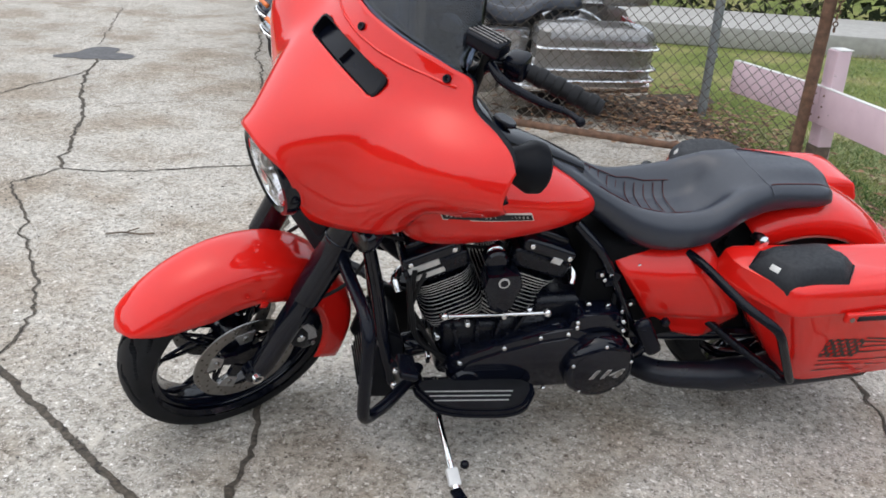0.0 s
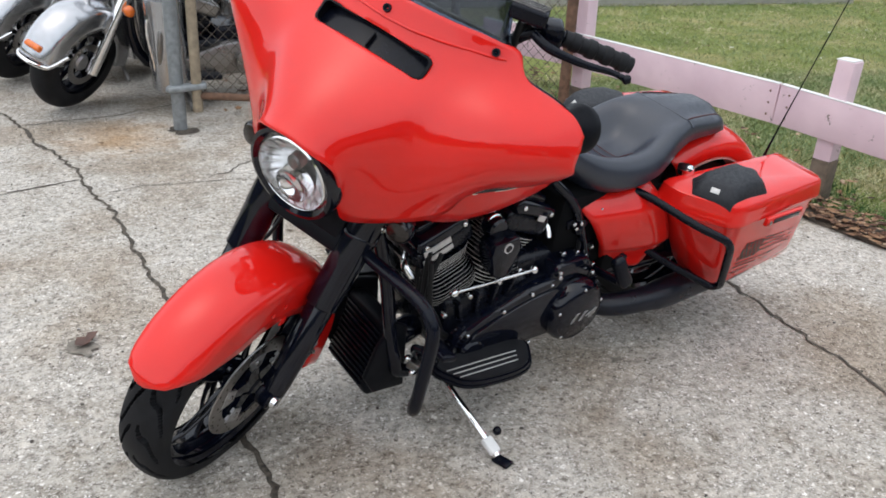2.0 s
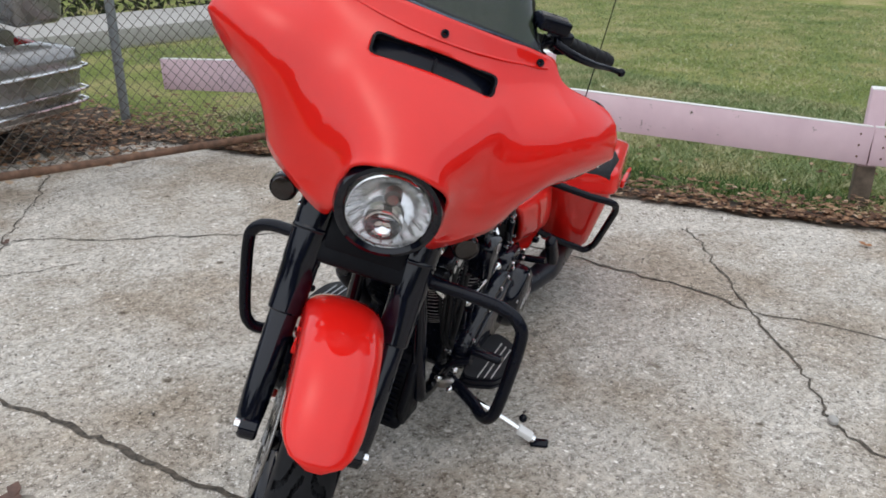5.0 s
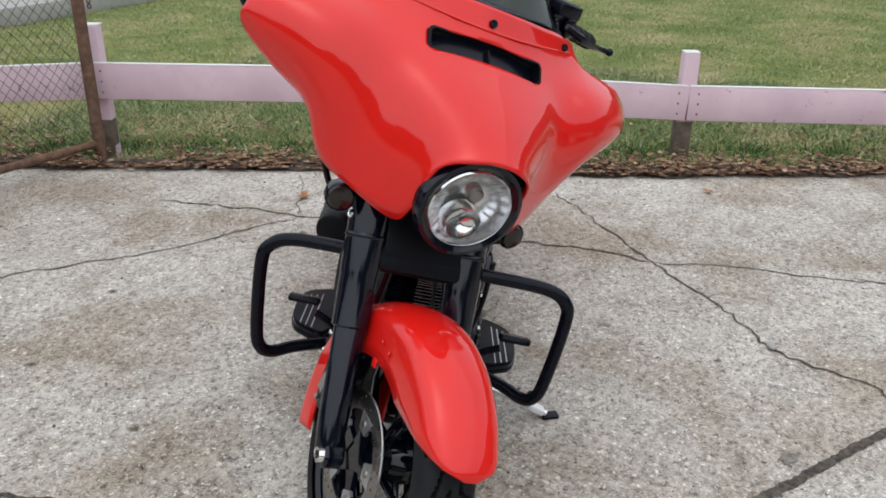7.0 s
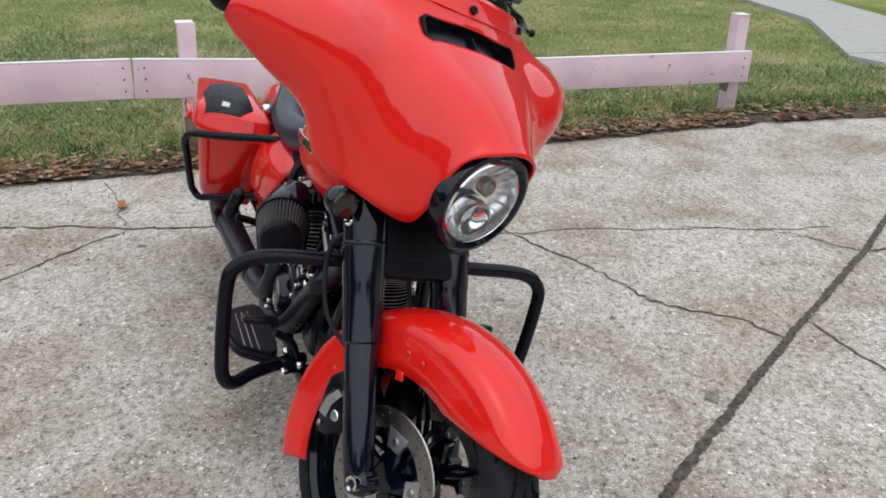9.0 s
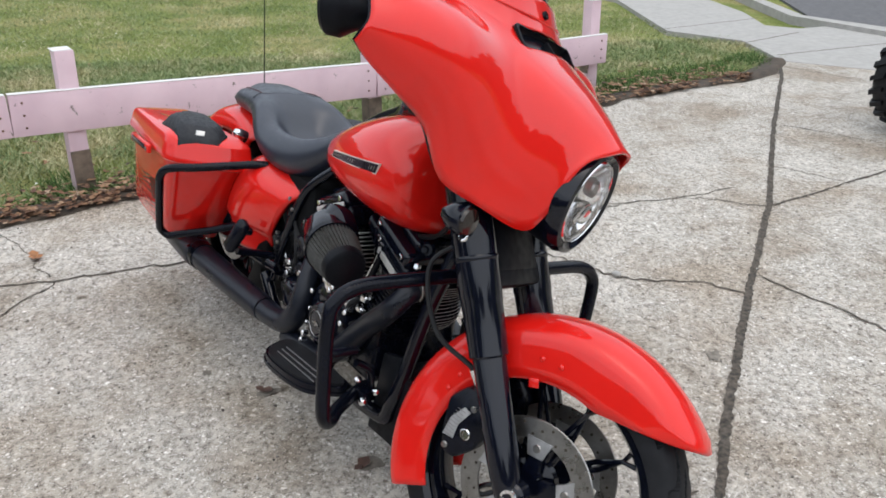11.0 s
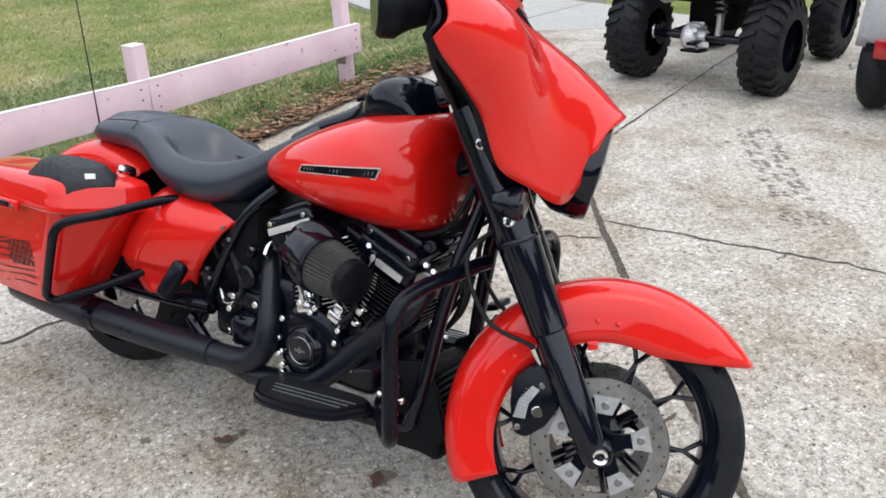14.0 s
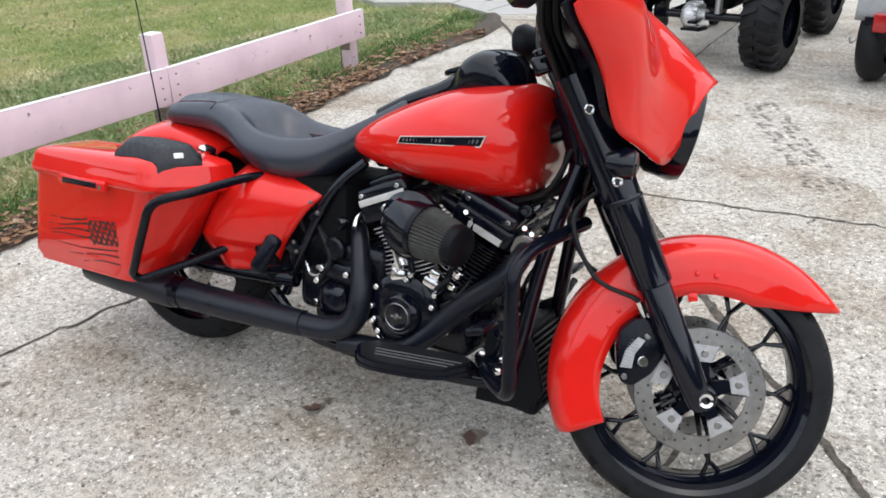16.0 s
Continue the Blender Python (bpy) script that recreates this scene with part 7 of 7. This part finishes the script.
        part("rider_peg", Geo().tube([(0.5, s * 0.15, 0.40), (0.5, s * 0.3, 0.42)], 0.016, 10), RUBBER, b)
    # Case, primary cover and rocker boxes are likewise darker than chrome, for shade.
    part("engine", Geo().box((0.93, 0, 0.30), (0.40, 0.34, 0.24), (0, 0, 0), 0.04, 3).box((0.66, 0, 0.36), (0.3, 0.26, 0.24), (0, 0, 0), 0.03, 3), SATIN, b, "engine case, darkened for shade")
    part("primary_cover", Geo().prism(outline, 0.15, 0.225, 0.025).revolve([(0, 0.1), (0.03, 0.095), (0.045, 0.075), (0.048, 0.001)], (0.617, 0.22, 0.292), (0, 1, 0), 36), STEEL, b, "chrome primary cover, darkened for shade")
    for lean in (22.5, -22.5):
        rot = pose(0.97, 0, 0.30, 0, lean, 0)
        g = Geo()
        for k in range(12):
            g.disc((0, 0, 0.11 + 0.014 * k), (0, 0, 1), 0.095, 0.006, 24)
        part("cylinder", g, CASTBLACK, b, "finned cylinder", rot)
        part("rocker_box", Geo().box((0, 0, 0.32), (0.17, 0.22, 0.09), (0, 0, 0), 0.02, 3), STEEL, b, "chrome rocker box, darkened for shade", rot)
    part("fuel_tank", lofted([(0.66, 0.05, 0.78, 0.72), (0.74, 0.13, 0.85, 0.69), (0.95, 0.20, 0.93, 0.66), (1.13, 0.20, 0.95, 0.66), (1.22, 0.13, 0.90, 0.70)], 2.4), paint, b, "painted fuel tank")
    part("seat", Geo().loft([seat_ring(*q) for q in catmull(SEAT, 3)]), VINYL, b, "black seat")
    skin(part("rear_fender", arched((0, 0, 0.31), 0.40, 60, 200, 0.12, 0.09), paint, b))
    part("tour_box", Geo().box((-0.30, 0, 0.92), (0.36, 0.5, 0.26), (0, 0, 0), 0.05, 4), GREYPAINT, b, "pewter luggage box")
    part("tail_lamp", Geo().box((-0.42, 0, 0.62), (0.05, 0.2, 0.06), (0, 0, 0), 0.02), REDLENS, b)
    part("batwing", Geo().loft([[(1.34 - 0.45 * y * y + dx, y, z) for y, z in [(0.42 * math.cos(a), 1.02 + 0.19 * math.sin(a)) for a in np.linspace(0, 2 * math.pi, 32, endpoint=False)]] for dx in (0.0, -0.06)]), paint, b, "painted fairing")
    part("headlamp", Geo().revolve([(-0.05, 0.11), (0.0, 0.115), (0.02, 0.1), (0.03, 0.001)], (1.36, 0, 0.93), (1, 0, 0), 32), CHROME, b)
    part("handlebar", Geo().tube([(1.0, 0.44, 1.02), (1.10, 0.28, 1.06), (1.2, 0.1, 1.0), (1.2, -0.1, 1.0), (1.10, -0.28, 1.06), (1.0, -0.44, 1.02)], 0.015, 12, 6), CHROME, b)
    part("side_stand", Geo().tube([(1.05, 0.14, 0.2), (1.05, 0.38, 0.065)], 0.013, 10), STEEL, b)
    swing = Matrix.Translation((1.47, 0, 0.58)) @ Matrix.Rotation(radians(36), 4, Vector((-0.45, 0, 0.89))) @ Matrix.Translation((-1.47, 0, -0.58))
    turned = [o for o in b.children if o.name.split(".")[0] in ("front_wheel", "front_fender", "fork_leg", "signal", "batwing", "headlamp", "handlebar", "grip")]
    for o in turned:
        o.data.transform(swing)
        for c in o.children:
            c.data.transform(swing)
    part("down_tube", Geo().tube([(1.30, 0, 0.86), (1.20, 0, 0.25), (0.5, 0, 0.2)], 0.03, 12, 6), BLACK, b)
    return b


def stood(x, y, yaw, lean=-8):
    f = (math.cos(radians(yaw)), math.sin(radians(yaw)))
    return pose(x - 1.62 * f[0], y - 1.62 * f[1], 0.004, lean, 0, yaw)


first = parked(stood(-1.40, 5.60, 200), SILVER, "silver touring motorcycle with chrome engine and pewter saddlebags")
copy_thing(first, stood(-1.83, 6.36, 201))
third = parked(stood(-2.17, 7.15, 200), NAVY, "dark blue touring motorcycle with chrome trim")
parked(stood(-2.48, 7.85, 199), MAROON, "dark red touring motorcycle with chrome trim")
copy_thing(third, stood(-2.78, 8.6, 201))
copy_thing(third, stood(-3.22, 9.6, 200))

# ---- quad bike ----
QUAD = pose(1.94, -1.385, 0, 0, 0, -76.5)
quad = root("quad_bike", QUAD, "red and black quad bike with knobbly tyres", "quad bike")


def knobbly(x, y, r, half, parent):
    rim = 0.155
    w = part("quad_wheel", Geo().revolve([(-half * 0.7, rim - 0.02), (-half * 0.75, rim + 0.015), (-half * 0.3, rim - 0.03), (half * 0.3, rim - 0.03), (half * 0.75, rim + 0.015), (half * 0.7, rim - 0.02), (0, rim - 0.04)], (x, y, r), (0, 1, 0), 40, closed=True), SATIN, parent, "black steel rim")
    prof = [(half * math.copysign(abs(math.sin(b)) ** 0.7, math.sin(b)), rim + (r - 0.02 - rim) * max(0, math.cos(b)) ** 0.42) for b in np.linspace(-1.57, 1.57, 19)]
    part("tyre", Geo().revolve(prof, (x, y, r), (0, 1, 0), 56), RUBBER, w, "knobbly black tyre")
    lug = Geo()
    for i in range(22):
        a0 = 2 * math.pi * i / 22
        for s in SIDES:
            a = a0 + (math.pi / 22 if s > 0 else 0)
            pts = []
            for u in np.linspace(0.08, 1.0, 6):
                yy = half * s * u
                rr = (r if u < 0.8 else r - 0.055 * (u - 0.8) / 0.2)
                for da in (-0.05, 0.05):
                    e = a + da + 0.16 * u
                    for q in (rr - 0.026, rr - 0.004):
                        pts.append((x + q * math.cos(e), y + yy, r + q * math.sin(e)))
            fs = []
            for k in range(5):
                o = 4 * k
                fs += [(o + 1, o + 3, o + 7, o + 5), (o, o + 1, o + 5, o + 4), (o + 2, o + 6, o + 7, o + 3)]
            fs += [(0, 2, 3, 1), (20, 21, 23, 22)]
            lug.add(pts, fs)
    part("tread_block", lug, RUBBER, w, "deep tread blocks")
    part("hub", Geo().disc((x, y - 0.05, r), (0, 1, 0), 0.1, 0.1, 24, 0.01), SATIN, w)
    return w


for s in SIDES:
    knobbly(0.0, 0.47 * s, 0.315, 0.125, quad)
    knobbly(1.22, 0.44 * s, 0.315, 0.10, quad)
part("rear_axle", Geo().tube([(0, -0.40, 0.315), (0, 0.40, 0.315)], 0.027, 14), BLACK, quad, "black axle tube")
dif = part("differential", Geo().ball((0.0, 0.08, 0.315), (0.095, 0.065, 0.095), 18).disc((0.0, 0.03, 0.315), (0, 1, 0), 0.088, 0.045, 24, 0.008).tube([(0, -0.03, 0.315), (0, 0.03, 0.315)], 0.045, 16), BRIGHTCAST, quad, "bare cast differential case")
for i in range(10):
    a = 2 * math.pi * i / 10
    part("bolt", Geo().box((0.083 * math.cos(a), 0.05, 0.315 + 0.083 * math.sin(a)), (0.024, 0.085, 0.024), (0, -math.degrees(a), 0), 0.004), BRIGHTCAST, dif)
part("skid_plate", Geo().box((-0.01, 0.05, 0.225), (0.14, 0.14, 0.02), (0, 5, 0), 0.008), PLASTIC, quad, "black skid plate")
part("warning_label", Geo().box((-0.082, -0.045, 0.285), (0.004, 0.075, 0.035), (0, -15, 0), 0.001), WHITE, quad, "white label")
sh = part("shock_absorber", Geo().tube([(-0.03, -0.12, 0.34), (-0.02, -0.12, 0.48)], 0.024, 16), ALLOY, quad, "bright shock absorber")
coil = [(-0.02 + 0.034 * math.cos(a), -0.12 + 0.034 * math.sin(a), 0.46 + a * 0.0062) for a in np.linspace(0, 12 * math.pi, 120)]
part("spring", Geo().tube(coil, 0.006, 8), STEEL, sh, "steel spring")
part("body", Geo().box((0.62, 0, 0.50), (1.05, 0.34, 0.32), (0, 0, 0), 0.05, 3).box((0.30, 0, 0.60), (0.5, 0.60, 0.16), (0, 0, 0), 0.04, 3), SHADEBLACK, quad, "black chassis and engine")
part("rear_panel", Geo().box((-0.06, 0, 0.68), (0.22, 0.5, 0.14), (0, 10, 0), 0.04, 3), PLASTIC, quad)
for s in SIDES:
    rows = []
    for i in range(13):
        a = radians(12 + 112 * i / 12)
        rows.append([(0.40 * math.cos(a) * 1.0 - 0.02, s * (0.20 + 0.38 * v), 0.55 + 0.40 * math.sin(a) - 0.05 * v * v) for v in (0, 0.3, 0.6, 0.85, 1.0)])
    skin(part("rear_mudguard", Geo().grid(rows), MAROON, quad, "red plastic mudguard"), 0.006)
    rows = [[(x + 1.22, y, z) for x, y, z in r] for r in rows]
    skin(part("front_mudguard", Geo().grid(rows), MAROON, quad, "red plastic mudguard"), 0.006)
part("tail_reflector", Geo().box((-0.19, 0.0, 0.70), (0.02, 0.2, 0.05), (0, 0, 0), 0.01), REDLENS, quad)
part("silencer", Geo().tube([(0.25, 0.2, 0.58), (-0.17, 0.2, 0.60)], (0.05, 0.055), 20).disc((-0.17, 0.2, 0.60), (-1, 0, 0), 0.03, 0.03, 18, 0.006), STEEL, quad, "steel silencer")
part("seat", Geo().box((0.40, 0, 0.86), (0.7, 0.3, 0.1), (0, 0, 0), 0.04, 3), VINYL, quad)
part("handlebar", Geo().tube([(0.85, 0.38, 1.08), (0.95, 0.15, 1.05), (0.95, -0.15, 1.05), (0.85, -0.38, 1.08)], 0.013, 10, 5), SATIN, quad)
part("luggage_rack", Geo().tube([(-0.2, 0.3, 0.88), (0.2, 0.3, 0.9), (0.2, -0.3, 0.9), (-0.2, -0.3, 0.88)], 0.012, 10, closed=True), SATIN, quad)
part("tow_hitch", Geo().box((-0.12, 0, 0.30), (0.12, 0.06, 0.02), (0, 0, 0), 0.004), SATIN, quad)
for s in SIDES:
    part("swing_link", Geo().tube([(0.05, 0.3 * s, 0.3), (0.5, 0.14 * s, 0.36)], 0.018, 10), SATIN, quad)
    part("hub_guard", Geo().ball((-0.03, 0.34 * s, 0.33), (0.03, 0.02, 0.05), 10), CHROME, quad)
    part("brake_rotor", Geo().disc((0, 0.30 * s, 0.315), (0, s, 0), 0.075, 0.006, 28), SATIN, quad, "dark brake rotor")
    part("brake_clamp", Geo().box((-0.05, 0.305 * s, 0.36), (0.04, 0.03, 0.04), (0, 30, 0), 0.008), SATIN, quad, "dark brake clamp")

# ---- utility trailer ----
TR = pose(0.87, -1.68, 0, 0, 0, -76.5)
tr = root("utility_trailer", TR, "black steel utility trailer with red tail lamp and mesh floor", "trailer")
for y in (0.0, -1.35):
    simple_wheel(tr, (0, y, 0.27), 0.27, 0.075, 0.16, SATIN)
    part("mudguard", Geo().box((0.12, y, 0.60), (0.55, 0.2, 0.02), (0, 0, 0), 0.01).box((-0.19, y, 0.53), (0.02, 0.2, 0.28), (0, 18, 0), 0.008), GREYPAINT, tr, "grey steel mudguard")
part("maker_label", Geo().box((-0.218, 0.0, 0.455), (0.004, 0.17, 0.05), (0, 18, 0), 0.001), WHITE, tr, "white maker's plate")
for i in range(5):
    part("label_bar", Geo().box((-0.222, -0.05 + 0.022 * i, 0.455), (0.002, 0.012, 0.022), (0, 18, 0), 0), GREYPAINT, tr)
part("rear_bar", Geo().box((-0.24, -0.70, 0.34), (0.06, 1.3, 0.06), (0, 0, 0), 0.006), SATIN, tr, "black rear cross bar")
for y in (-0.11, -1.25):
    lp = part("tail_lamp", Geo().box((-0.26, y + 0.03, 0.40), (0.06, 0.13, 0.11), (0, 0, 0), 0.012, 3), REDLENS, tr, "red tail lamp")
    part("lamp_bracket", Geo().box((-0.235, y + 0.12, 0.40), (0.03, 0.06, 0.05), (0, 0, 0), 0.004), SATIN, lp)
    part("corner_post", Geo().box((-0.24, y - 0.07, 0.62), (0.05, 0.05, 0.62), (0, 0, 0), 0.005), SATIN, tr, "black corner post")
    part("side_rail", Geo().box((0.9, y - 0.07, 0.9), (2.3, 0.04, 0.04), (0, 0, 0), 0.005), SATIN, tr)
    part("side_rail", Geo().box((0.9, y - 0.07, 0.36), (2.3, 0.05, 0.06), (0, 0, 0), 0.005), SATIN, tr)
    part("side_marker", Geo().box((-0.268, y - 0.07, 0.72), (0.008, 0.035, 0.16), (0, 0, 0), 0.003), REDLENS, tr, "red reflector strip")
part("ramp", Geo().box((-0.2, -0.75, 0.66), (0.02, 1.0, 0.55), (0, 0, 0), 0.004), BLUEMESH, tr, "grey mesh loading ramp standing up")
part("bed", Geo().box((0.9, -0.75, 0.37), (2.2, 1.2, 0.03), (0, 0, 0), 0.004), BARE, tr, "weathered plank bed")
part("safety_chain", Geo().tube([(-0.27, 0.06, 0.30), (-0.3, 0.08, 0.28), (-0.27, 0.1, 0.30)], 0.007, 8, 4), STEEL, tr)

# dark tyre marks on the driveway
marks = Geo()
mr = random.Random(21)
for i in range(34):
    u = i / 33
    for lane in (-0.07, -0.02, 0.04, 0.09):
        if mr.random() < 0.6:
            lane += mr.uniform(-0.012, 0.012)
            x, y = 1.05 - 0.95 * u + lane * 0.66, -0.78 + 0.92 * u + lane * 0.7
            g = blob(x, y, mr.uniform(0.011, 0.02), i * 3.1 + lane * 40, 1.5, -0.2 + 0.8 * (lane > 0), 0.0045)
            marks.add(g.v, g.f)
TRACK = plain("faint_tyre_dirt", (0.25, 0.23, 0.205), 0.95, 0.0, 0.0, 0.3, 40.0)
part("tyre_track", marks, TRACK, drive, "faint knobbly tyre track")
